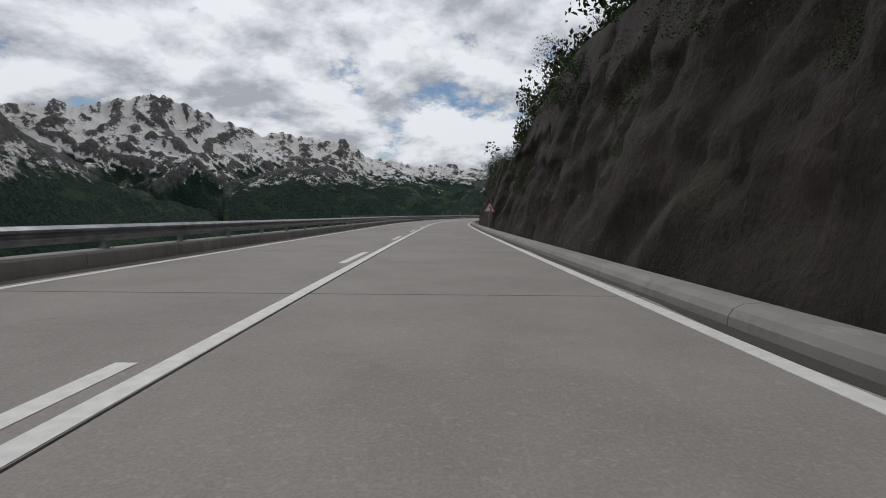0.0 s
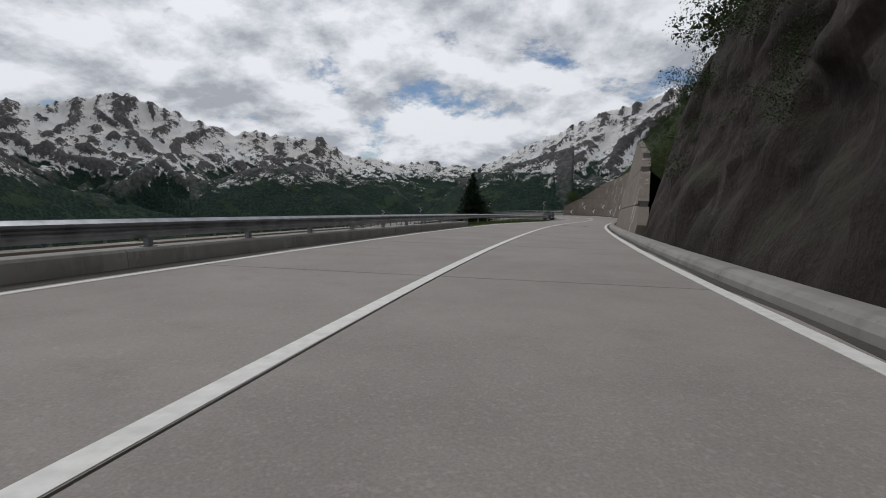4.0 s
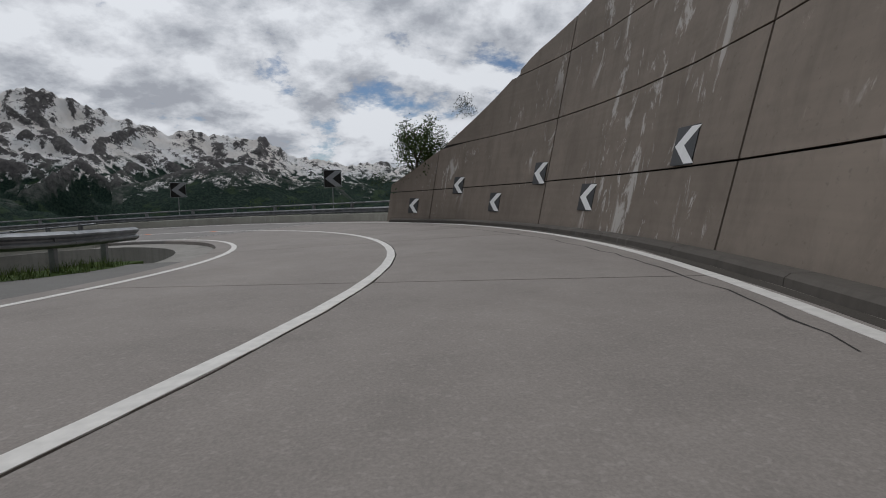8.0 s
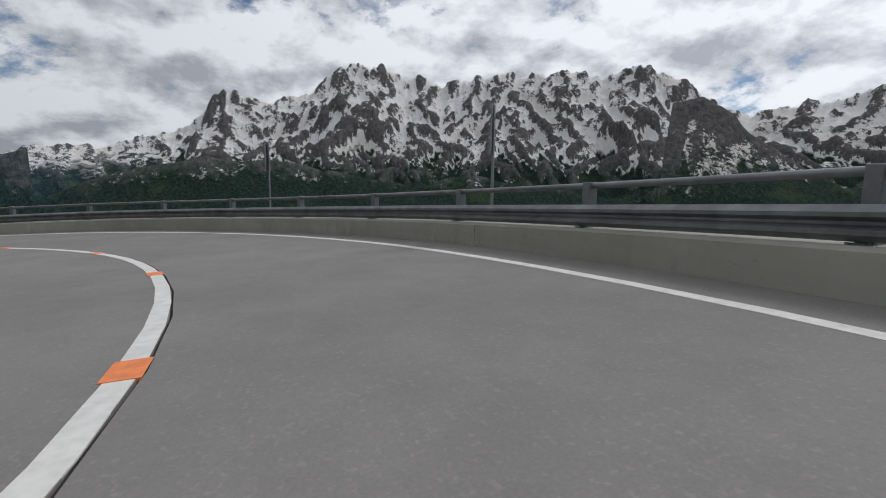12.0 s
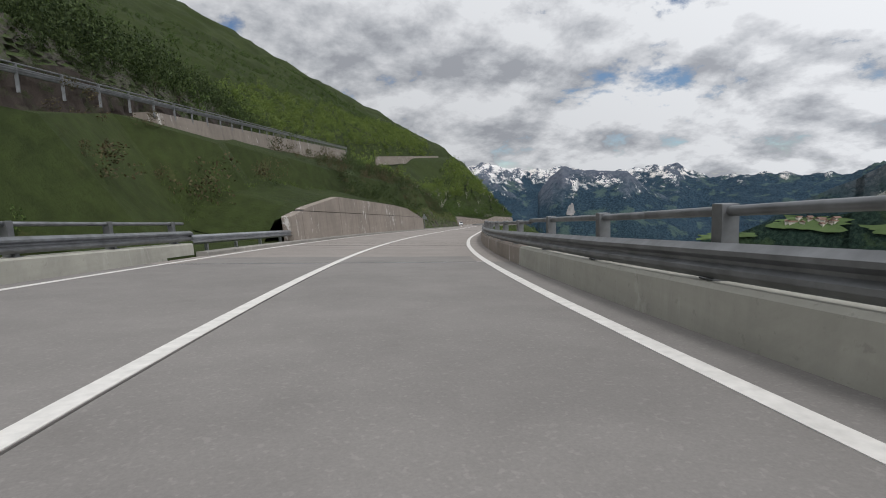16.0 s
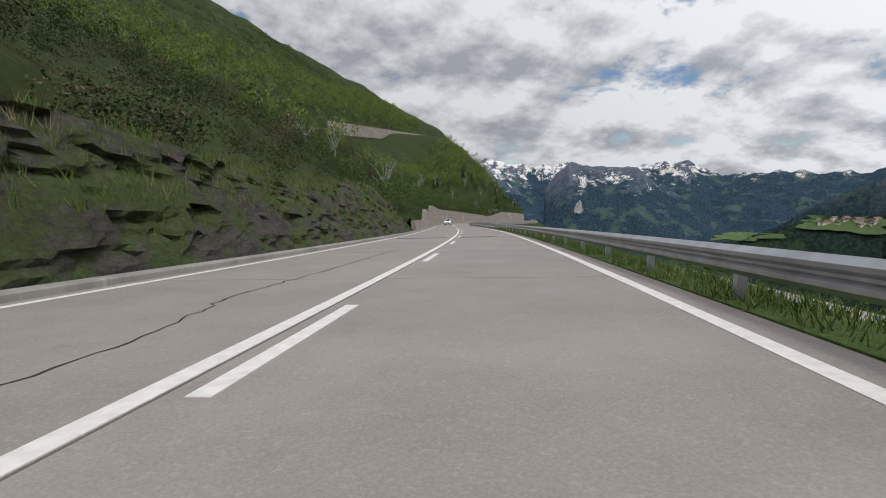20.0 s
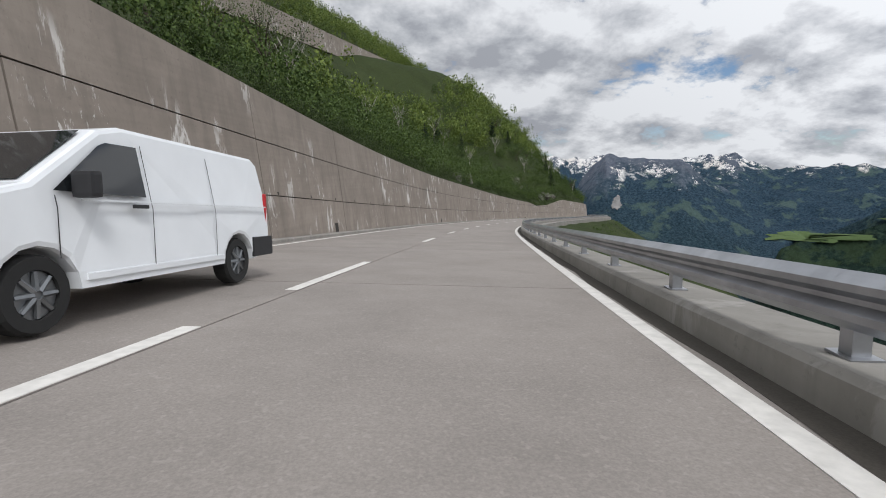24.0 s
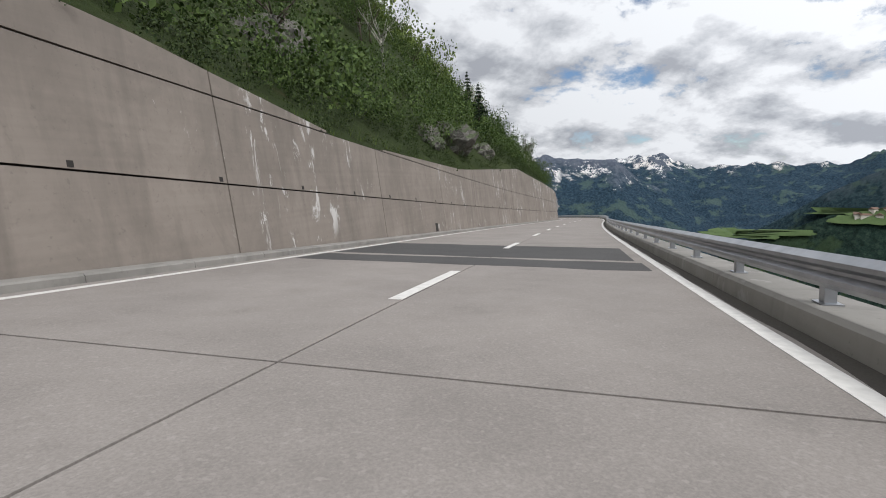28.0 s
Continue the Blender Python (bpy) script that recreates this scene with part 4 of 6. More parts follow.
run("kerb_wall_valley", -52, 147, lambda s: [(-WL(s) - 1.05, -1.4), (-WL(s) - 1.05, 0.29), (-WL(s) - 0.62, 0.29), (-WL(s) - 0.58, 0.25), (-WL(s) - 0.56, -0.1)], KERB, "low concrete kerb wall on the valley side", "kerb", piece=6.0, step=1.5)
run("parapet_bridge_outer", 222.5, 297, lambda s: [(WR(s) + edge(s) - 0.03, -0.3), (WR(s) + edge(s), 0.40), (WR(s) + edge(s) + 0.05, 0.44), (WR(s) + edge(s) + 0.36, 0.44), (WR(s) + edge(s) + 0.42, -1.4)], PARAPET, "smooth grey-green concrete bridge parapet", "parapet", piece=9.0, step=1.0)
run("parapet_old_outer", 297, 322, lambda s: [(WR(s) + edge(s) - 0.02, -0.3), (WR(s) + edge(s), 0.40), (WR(s) + edge(s) + 0.05, 0.44), (WR(s) + edge(s) + 0.40, 0.44), (WR(s) + edge(s) + 0.45, -1.4)], WALL_D, "weathered brown concrete parapet", "parapet", piece=3.0, step=1.0)
run("parapet_bridge_inner", 233, 301, lambda s: [(-WL(s) - 1.12, -1.2), (-WL(s) - 1.12, 0.40), (-WL(s) - 0.78, 0.40), (-WL(s) - 0.74, 0.36), (-WL(s) - 0.72, -0.3)], PARAPET, "inner concrete bridge parapet", "parapet", piece=9.0, step=1.0)
run("kerb_left", 301, 860, lambda s: [(-WL(s) - 0.68, -0.2), (-WL(s) - 0.68, 0.13), (-WL(s) - 0.36, 0.13), (-WL(s) - 0.33, 0.10), (-WL(s) - 0.32, -0.2)], KERB, "low pale concrete kerb", "kerb", piece=2.0, step=2.0)
run("kerb_wall_outer", 447, 860, lambda s: [(WR(s) + 0.30, -0.3), (WR(s) + 0.33, 0.20), (WR(s) + 0.38, 0.24), (WR(s) + 0.95, 0.24), (WR(s) + 0.98, -1.2)], KERB, "concrete kerb wall under the guardrail", "kerb", piece=5.0, step=2.5)
run("verge_outer", 322, 447, lambda s: [(WR(s) + 0.42, -0.4), (WR(s) + 0.46, 0.02), (WR(s) + 0.9, 0.03), (WR(s) + 1.8, -0.15), (WR(s) + 4.0, -0.9), (WR(s) + 9.0, -3.4), (WR(s) + 9.0, -5)], VERGE, "grassy verge falling to the valley", "verge")
run("verge_inner", 147, 186, lambda s: [(-WL(s) - 6.5, -3.0), (-WL(s) - 5.5, -1.2), (-WL(s) - 2.6, -0.25), (-WL(s) - 1.0, 0.03), (-WL(s) - 0.35, 0.02), (-WL(s) - 0.3, -0.4)], VERGE, "grassy verge below the guardrail", "verge")


def bay(s):
    """Width of the lay-by beyond the edge line."""
    return 0.36 + 5.6 * float(ss(181, 187, s)) * float(1 - 0.75 * ss(200, 210, s))


# strips at the kerb foot: dirt and the kerb's shade in one dark colour
run("gutter_outer", 447, 860, lambda s: [(WR(s) + 0.125 + 0.05 * math.sin(s * 1.7) * math.sin(s * 0.43), 0.004), (WR(s) + 0.32, 0.006), (WR(s) + 0.32, -0.02), (WR(s) + 0.13, -0.02)], DIRT_SHADE, "dark dirt and painted shade against the kerb", "dirt", step=0.8)
run("gutter_cliff", -52, 223, lambda s: [(WR(s) + 0.14 + 0.06 * math.sin(s * 1.3) * math.sin(s * 0.37), 0.004), (WR(s) + 0.31, 0.006), (WR(s) + 0.31, -0.02), (WR(s) + 0.15, -0.02)], DIRT_SHADE, "dark dirt and painted shade against the kerb under the rock", "dirt", step=0.8)
run("gutter_valley", -52, 147, lambda s: [(-WL(s) - 0.58, 0.006), (-WL(s) - 0.18 - 0.08 * math.sin(s * 1.1) * math.sin(s * 0.31), 0.004), (-WL(s) - 0.19, -0.02), (-WL(s) - 0.58, -0.02)], DIRT_SHADE, "dark dirt and painted shade along the valley kerb", "dirt", step=0.8)

run("verge_bridge_end", 299.5, 313, lambda s: [(-WL(s) - 12.0, -1.0), (-WL(s) - 11.0, 2.2), (-WL(s) - 6.0, 0.9), (-WL(s) - 2.6, 0.15), (-WL(s) - 0.72, 0.04), (-WL(s) - 0.7, -0.5)], GRASS, "grass between the bridge end and the low wall", "verge")
run("bank_valley_side", 30, 147, lambda s: [(-WL(s) - 9.0, -5.0), (-WL(s) - 8.5, -3.3), (-WL(s) - 3.2, -0.7), (-WL(s) - 1.09, 0.08), (-WL(s) - 1.07, -0.6)], GRASS, "grass bank below the upper road's kerb wall", "grass bank")
UPPER = empty("wall_upper_road", "pale concrete wall carrying the upper road along the far hillside", "retaining wall", "", "structure")
for _a, _b2 in zip(span(-330, -132, 11)[:-1], span(-330, -132, 11)[1:]):
    loft("panel", span(_a + 0.02, _b2 - 0.02, 3.0), lambda s: [(-5.6, -5.0), (-5.1, 0.7), (-4.6, 0.7), (-4.6, -5.0)], WALL_D, UPPER)


run("layby", 181, 211, lambda s: [(-WL(s) - bay(s), -1.0), (-WL(s) - bay(s), -0.015), (-WL(s) - 0.34, -0.015), (-WL(s) - 0.34, -1.0)], GRAVEL, "gravelly grey lay-by beside the bend", "lay-by")
run("verge_infield", 181, 212, lambda s: [(-WL(s) - bay(s) - 4.5, -2.0), (-WL(s) - bay(s) - 2.2, -0.5), (-WL(s) - bay(s) - 0.8, 0.02), (-WL(s) - bay(s) + 0.12, -0.01), (-WL(s) - bay(s) + 0.15, -0.6)], VERGE, "grass round the lay-by", "verge")


# ---- rails ----
W_FACE = [(0.0, -0.155), (-0.03, -0.13), (-0.075, -0.095), (-0.075, -0.055), (-0.015, -0.015), (-0.015, 0.015), (-0.075, 0.055), (-0.075, 0.095), (-0.03, 0.13), (0.0, 0.155)]


def guardrail(s0, s1, lat, mid, foot, gap, side, material, label, post_w=0.10, pipe=None, group=""):
    """A steel W-beam on posts. side: +1 where the road lies to its left."""
    rail = empty("guardrail", label, "guardrail", group)
    prof = W_FACE + [(p[0] + 0.006, p[1]) for p in W_FACE[::-1]]
    for a, b in zip(span(s0, s1, 4.0)[:-1], span(s0, s1, 4.0)[1:]):
        loft("beam", span(a, b + 0.12, 1.0), lambda s: [(lat(s) + side * p[0], mid + p[1]) for p in prof], material, rail, smooth=False)
    bm = bmesh.new()
    box(bm, 0.03 if side > 0 else -0.03 - post_w, 0.03 + post_w if side > 0 else -0.03, -post_w / 2, post_w / 2, foot, mid + 0.10, 0.006)
    box(bm, 0.0 if side > 0 else -0.05, 0.05 if side > 0 else 0.0, -0.035, 0.035, mid - 0.06, mid + 0.06)
    if foot > -0.1:
        box(bm, -0.085 + side * 0.08, 0.085 + side * 0.08, -0.10, 0.10, foot, foot + 0.015)
    first = place(part("post", bm, material, rail), s0 + gap / 2, lat(s0 + gap / 2), 0)
    for s in np.arange(s0 + gap * 1.5, s1, gap):
        o = first.copy()
        scene.collection.objects.link(o)
        place(o, s, lat(s), 0)
    if pipe:
        up = pipe
        ring = [(0.045 * math.cos(k * math.tau / 8), 0.045 * math.sin(k * math.tau / 8)) for k in range(8)]
        for a, b in zip(span(s0, s1, 6.0)[:-1], span(s0, s1, 6.0)[1:]):
            loft("handrail", span(a, b, 1.0), lambda s: [(lat(s) + side * 0.16 + p[0], up + p[1]) for p in ring], material, rail, smooth=True)
        bm = bmesh.new()
        x0 = 0.08 if side > 0 else -0.24
        box(bm, x0, x0 + 0.16, -0.07, 0.07, mid - 0.2, up + 0.06, 0.012)
        first = place(part("rail_post", bm, STEEL_OLD, rail), s0 + gap / 2, lat(s0 + gap / 2), 0)
        for s in np.arange(s0 + gap * 1.5, s1, gap):
            o = first.copy()
            scene.collection.objects.link(o)
            place(o, s, lat(s), 0)
    return rail


guardrail(-52, 147, lambda s: -WL(s) - 0.72, 0.60, 0.29, 2.6, -1, STEEL_MID, "weathered steel guardrail on a low kerb wall")
guardrail(147, 186, lambda s: -WL(s) - 0.95, 0.60, -0.6, 3.2, -1, STEEL_MID, "steel guardrail on posts in the grass verge")
guardrail(186, 213.5, lambda s: -WL(s) - bay(s) - 0.35 * float(ss(186, 188, s)), 0.60, -0.6, 2.2, -1, STEEL_MID, "old steel guardrail round the lay-by")
guardrail(219.5, 297, lambda s: WR(s) + edge(s) + 0.12, 0.62, 0.44, 2.75, 1, STEEL_OLD, "dark steel guardrail with a tube handrail on the bridge parapet", pipe=1.04)
guardrail(297, 322, lambda s: WR(s) + edge(s) + 0.12, 0.62, 0.44, 2.75, 1, STEEL_OLD, "dark steel guardrail with a tube handrail", pipe=1.00)
guardrail(322, 447, lambda s: WR(s) + 0.60, 0.47, -0.6, 2.9, 1, STEEL, "steel guardrail on posts along the grassy edge")
guardrail(447, 860, lambda s: WR(s) + 0.50, 0.56, 0.24, 2.5, 1, STEEL, "steel guardrail on a concrete kerb wall")
guardrail(233, 301, lambda s: -WL(s) - 0.84, 0.62, 0.40, 2.75, -1, STEEL_MID, "steel guardrail with a tube handrail on the inner parapet", pipe=1.0)
guardrail(301, 310.4, lambda s: -WL(s) - 0.80, 0.50, -0.3, 2.2, -1, STEEL, "short steel guardrail before the wall")


# ---- rock faces ----
def rock_face(name, s0, s1, lat, height, side, lean, material, amp, scale, blocks, ds, dh, label, seed, ribs=False):
    """A cut rock face beside the road, bulging and broken."""
    st = span(s0, s1, ds)
    nh = int(max(height(s) for s in st) / dh) + 2
    pts = []
    for s in st:
        hs = np.linspace(-0.5, height(s), nh)
        base = at(np.full(nh, s), [lat(s) + side * lean * max(h, 0) for h in hs], hs)
        th = float(np.interp(s, GS, HEAD))
        out = Vector((math.cos(th), math.sin(th), 0)) * side
        for h, p in zip(hs, base):
            q = Vector((float(p[0]), float(p[1]), float(p[2]))) + Vector((seed, 0, 0))
            if ribs:
                low = Vector((q.x * 0.42, q.y * 0.42, q.z * 0.13))
                d = amp * 0.75 * noise.fractal(low, 0.8, 2.1, 4) + amp * 0.22 * noise.fractal(q * 0.9, 0.7, 2.1, 6)
                d -= amp * 0.9 * max(0.0, noise.fractal(Vector((q.x * 0.16, q.y * 0.16, q.z * 0.30)), 0.9, 2.0, 3) - 0.28) * min(1.0, max(h - 2.2, 0) / 1.5) * 2.2
                d -= 0.9 * max(0.0, h - 4.6) * 0.25
            else:
                d = amp * noise.fractal(q * scale, 0.8, 2.1, 7)
                d += amp * 0.55 * (noise.ridged_multi_fractal(Vector((q.x * 0.45 + q.z * 0.3, q.y * 0.45, q.z * 2.3)), 0.9, 2.0, 4, 1.0, 2.0) - 1.2)
            if blocks:
                v = Vector((q.x * blocks, q.y * blocks, q.z * blocks * 2.0))
                d += amp * 0.9 * (noise.cell(v) - 0.5) + amp * 0.5 * (noise.cell(v * 2.3 + Vector((5, 5, 5))) - 0.5)
            end = float(ss(s0, s0 + 3, s) * (1 - ss(s1 - 3, s1, s)))
            d = max(d, -0.35) * (0.35 + 0.65 * min(1.0, max(h, 0) / 1.5)) * (0.3 + 0.7 * end)
            pts.append(Vector(p) + out * (d + 0.15 + 0.3 * amp) + Vector((0, 0, 0.25 * d if h > 0.5 else 0)))
    f = grid_faces(len(st), nh)
    if side > 0:
        f = [t[::-1] for t in f]
    return tagged(link_mesh(name, [tuple(p) for p in pts], f, material, None, ribs), label, "rock face", "", "structure")


cliff_h = lambda s: 6.6 + 1.2 * math.sin(s * 0.11) + 0.8 * math.sin(s * 0.29 + 1)
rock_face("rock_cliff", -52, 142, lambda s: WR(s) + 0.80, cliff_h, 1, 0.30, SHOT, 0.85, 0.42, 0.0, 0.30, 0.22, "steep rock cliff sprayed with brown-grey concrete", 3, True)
rock_face("rock_ledges", -52, 150, lambda s: WR(s) + 3.1, lambda s: cliff_h(s) + 6.5, 1, 0.45, ROCK, 0.9, 0.5, 0.9, 0.6, 0.4, "mossy rock ledges above the sprayed cliff", 31)
rock_face("rock_bank", 350, 442, lambda s: -WL(s) - 0.75, lambda s: 2.8 + 0.6 * math.sin(s * 0.21) + 0.9 * float(ss(395, 425, s)) - 2.6 * float(ss(428, 440, s)), -1, 0.62, GRASSY_ROCK, 0.40, 0.8, 0.8, 0.24, 0.16, "dark layered rock bank with moss and grass", 11)

# ---- banks above the walls ----
def bank(name, s0, s1, profile, label, rough=0.35, step=1.5):
    st = span(s0, s1, step)
    pts = []
    for s in st:
        pr = profile(s)
        p = at(np.full(len(pr), s), [q[0] for q in pr], [q[1] for q in pr])
        p[1:, 2] -= 1.6 * float(1 - ss(s0, s0 + 3, s) * (1 - ss(s1 - 3, s1, s)))
        p[-1, 2] -= 2.5
        for i in range(2, len(pr)):
            p[i, 2] += rough * min(1, (i - 1) / 3) * noise.fractal((p[i, 0] * 0.3, p[i, 1] * 0.3, 2.0), 0.9, 2.0, 4)
        pts.append(p)
    f = grid_faces(len(st), len(pts[0]))
    return tagged(link_mesh(name, np.concatenate(pts), f, GRASS, None, True), label, "grass bank", "", "structure")


def left_bank(s):
    h, o = float(high_left(s)), WL(s) + 0.72
    return [(-o - 0.1 * h - 0.35 - d, h - 0.06 + float(bank_slope(s)) * d) for d in (0, 0.8, 1.8, 3.2, 5.0, 7.5, 10.5, 14.0)]


def right_bank(s):
    h, o = wall_right_h(s), lat_a(s)
    k = 1.05
    return [(o + 0.20 * h + 0.35 + d, h - 0.06 + k * d) for d in np.array((0, 0.8, 1.8, 3.2, 5.0, 7.5, 10.5, 14.0)) * (1 - 0.88 * float(ss(203, 214, s)))]


def ledge_bank(s):
    h = cliff_h(s) + 5.5
    return [(WR(s) + 4.6 + 0.45 * (h - 1) + d, h + 0.95 * d) for d in (-1.5, -0.5, 0.8, 2.5, 5, 8, 12)]


bank("bank_lower_left", 351, 438, lambda s: [(-WL(s) - 3.3 - d, 2.35 + 0.9 * float(ss(395, 425, s)) - 2.4 * float(ss(428, 440, s)) + float(bank_slope(s)) * d) for d in (-0.4, 0.6, 1.8, 3.2, 5.0, 7.5, 10.5, 14.0)], "grassy slope above the rock bank")
bank("bank_lower_wall", 309, 352, left_bank, "meadow above the short retaining wall")
bank("bank_long_wall", 440, 860, left_bank, "scrubby grass slope above the long retaining wall")
bank("bank_hairpin_wall", 147, 216, right_bank, "grassy slope above the tall retaining wall")
bank("bank_cliff", -52, 142, ledge_bank, "grassy slope above the cliff")

# ---- terrace wall on the hillside ----
T0, T1 = Vector(TERRACE[0]), Vector(TERRACE[1])


def terrace_wall():
    """The wall and rail of the higher road, on the slope between both legs."""
    top = empty("wall_terrace", "tall stained concrete wall carrying the upper road's guardrail", "retaining wall", "", "structure")
    along = (T1 - T0)
    n = 16
    side = Vector((-along.y, along.x, 0)).normalized()
    if side.x > 0:
        side = -side
    for i in range(n):
        a, b = i / n, (i + 1) / n
        pa, pb = T0 + along * a, T0 + along * b
        ha, hb = (1.2 + 2.3 * k for k in (a, b))
        v = []
        for p, h in ((pa, ha), (pb, hb)):
            for o, z in ((0, 0), (0.12 * h, -h), (-1.2, -h), (-1.2, 0)):
                v.append(p + side * o + Vector((0, 0, z)))
        off = along.normalized() * 0.012
        v = [q + off if k < 4 else q - off for k, q in enumerate(v)]
        link_mesh("panel", [tuple(q) for q in v], grid_faces(2, 4, True) + [(3, 2, 1, 0), (4, 5, 6, 7)], WALL_D, top)
    rail = empty("guardrail", "thin steel guardrail along the upper road", "guardrail")
    start = T0 - along * 0.42
    run_to = T0 + along * 1.02
    m = 49
    bm = bmesh.new()
    box(bm, -0.05, 0.05, -0.05, 0.05, -0.3, 0.75)
    first = part("post", bm, STEEL_OLD, rail)
    for i in range(m):
        p = start.lerp(run_to, i / (m - 1))
        o = first if i == 0 else first.copy()
        if i:
            scene.collection.objects.link(o)
        o.matrix_basis = pose(p.x, p.y, p.z)
    for i in range(0, m - 1, 6):
        a, b = start.lerp(run_to, i / (m - 1)), start.lerp(run_to, min(1, (i + 6) / (m - 1)))
        bm = bmesh.new()
        for z, r in ((0.42, 0.05), (0.50, 0.06), (0.58, 0.05), (0.75, 0.035)):
            tube(bm, a + Vector((0, 0, z)), b + Vector((0, 0, z)), r, r, 6)
        part("beam", bm, STEEL_OLD, rail)


terrace_wall()

# ---- signs ----
def chevron_shapes(bm, w, h, y, flip=1):
    """A chevron on a plate w by h, facing -y; it points left, or right with flip -1."""
    k = 0.30 * w
    x0, x1 = -w * 0.44, w * 0.16
    for sgn in (1, -1):
        q = [(x0, 0), (x0 + k * 1.45, 0), (x1 + k * 1.45, sgn * h * 0.47), (x1, sgn * h * 0.47)]
        f = [bm.verts.new((a * flip, y, b)) for a, b in q]
        bm.faces.new(f if sgn * flip > 0 else f[::-1])


def chevron_plate(parent, w, h, face, material_chev, flip=1):
    bm = bmesh.new()
    box(bm, -w / 2, w / 2, -0.012, 0.012, -h / 2, h / 2, 0.006)
    plate = part("plate", bm, face, parent, "black plate")
    bm = bmesh.new()
    chevron_shapes(bm, w, h, -0.016, flip)
    part("chevron", bm, material_chev, plate, "pale reflective chevron")
    return plate


def wall_chevron(s, h, w=0.74):
    sign = empty("chevron_sign", "black and white chevron board fixed flat to the wall", "traffic sign", "chevrons on the wall")
    chevron_plate(sign, w, w, BLACK, WHITE)
    p = at(s, lat_a(s) + 0.20 * h - 0.035, h)
    th = heading(s)
    sign.matrix_basis = pose(float(p[0]), float(p[1]), float(p[2]), 0, 0, th - 90) @ pose(0, 0, 0, -11.3, 0, 0)
    return sign


def post_chevron(x, y, z, face_turn, flip, w=0.86, drop=2.2):
    sign = empty("chevron_sign", "grey chevron board on a steel post behind the guardrail", "traffic sign", "chevrons round the bend")
    chevron_plate(sign, w, w, BLACK, SILVER, flip)
    bm = bmesh.new()
    for a, b in (((-w / 2, -w / 2), (w / 2, -w / 2)), ((w / 2, -w / 2), (w / 2, w / 2)), ((w / 2, w / 2), (-w / 2, w / 2)), ((-w / 2, w / 2), (-w / 2, -w / 2))):
        tube(bm, (a[0], 0, a[1]), (b[0], 0, b[1]), 0.018, 0.018, 6)
    part("rim", bm, ALU, sign)
    bm = bmesh.new()
    tube(bm, (0, 0.05, w / 2 + 0.05), (0, 0.05, -w / 2 - drop), 0.032, 0.032, 10)
    part("post", bm, ALU, sign)
    bm = bmesh.new()
    for zz in (-0.25, 0.25):
        box(bm, -0.06, 0.06, 0.012, 0.09, zz - 0.02, zz + 0.02)
    part("clamp", bm, ALU, sign)
    sign.matrix_basis = pose(x, y, z, 0, 0, face_turn)
    return sign


for s, h in CHEVRONS:
    wall_chevron(s, h)
for s, lat, h, turn, flip in POSTS:
    p = at(s, lat, h)
    post_chevron(float(p[0]), float(p[1]), float(p[2]), turn, flip, 1.02 if s < 245 else 0.93)


def outcrop(s, back, size, seed):
    """A bare knob of rock in the slope above the long wall."""
    bm = bmesh.new()
    bmesh.ops.create_icosphere(bm, subdivisions=4, radius=1.0)
    for v in bm.verts:
        q = v.co + Vector((seed * 3.1, 0, 0))
        k = 1 + 0.35 * noise.fractal(q * 1.1, 0.8, 2.0, 5) + 0.16 * (noise.cell(Vector((q.x * 2.2, q.y * 2.2, q.z * 3.4))) - 0.5)
        v.co = Vector((v.co.x * 0.75, v.co.y * 1.25, v.co.z * 0.85)) * k * size
    h = float(high_left(s)) + float(bank_slope(s)) * back
    p = at(s, -WL(s) - 1.2 - 0.1 * h - back, h)
    ob = tagged(part("rock_outcrop", bm, PALE_ROCK), "pale grey bare rock jutting from the green slope", "rock")
    ob.matrix_basis = pose(float(p[0]), float(p[1]), float(p[2]), 0, 0, heading(s)) @ pose(0, 0, 0, 0, 30, seed * 40)


for k, (q, back, size) in enumerate(((598.0, 2.6, 1.3), (606.0, 3.4, 1.6), (664.0, 6.5, 1.7), (669.0, 8.0, 2.0), (676.0, 2.2, 1.5), (681.0, 2.0, 1.9), (690.0, 1.6, 1.2))):
    outcrop(q, back, size, k + 1)


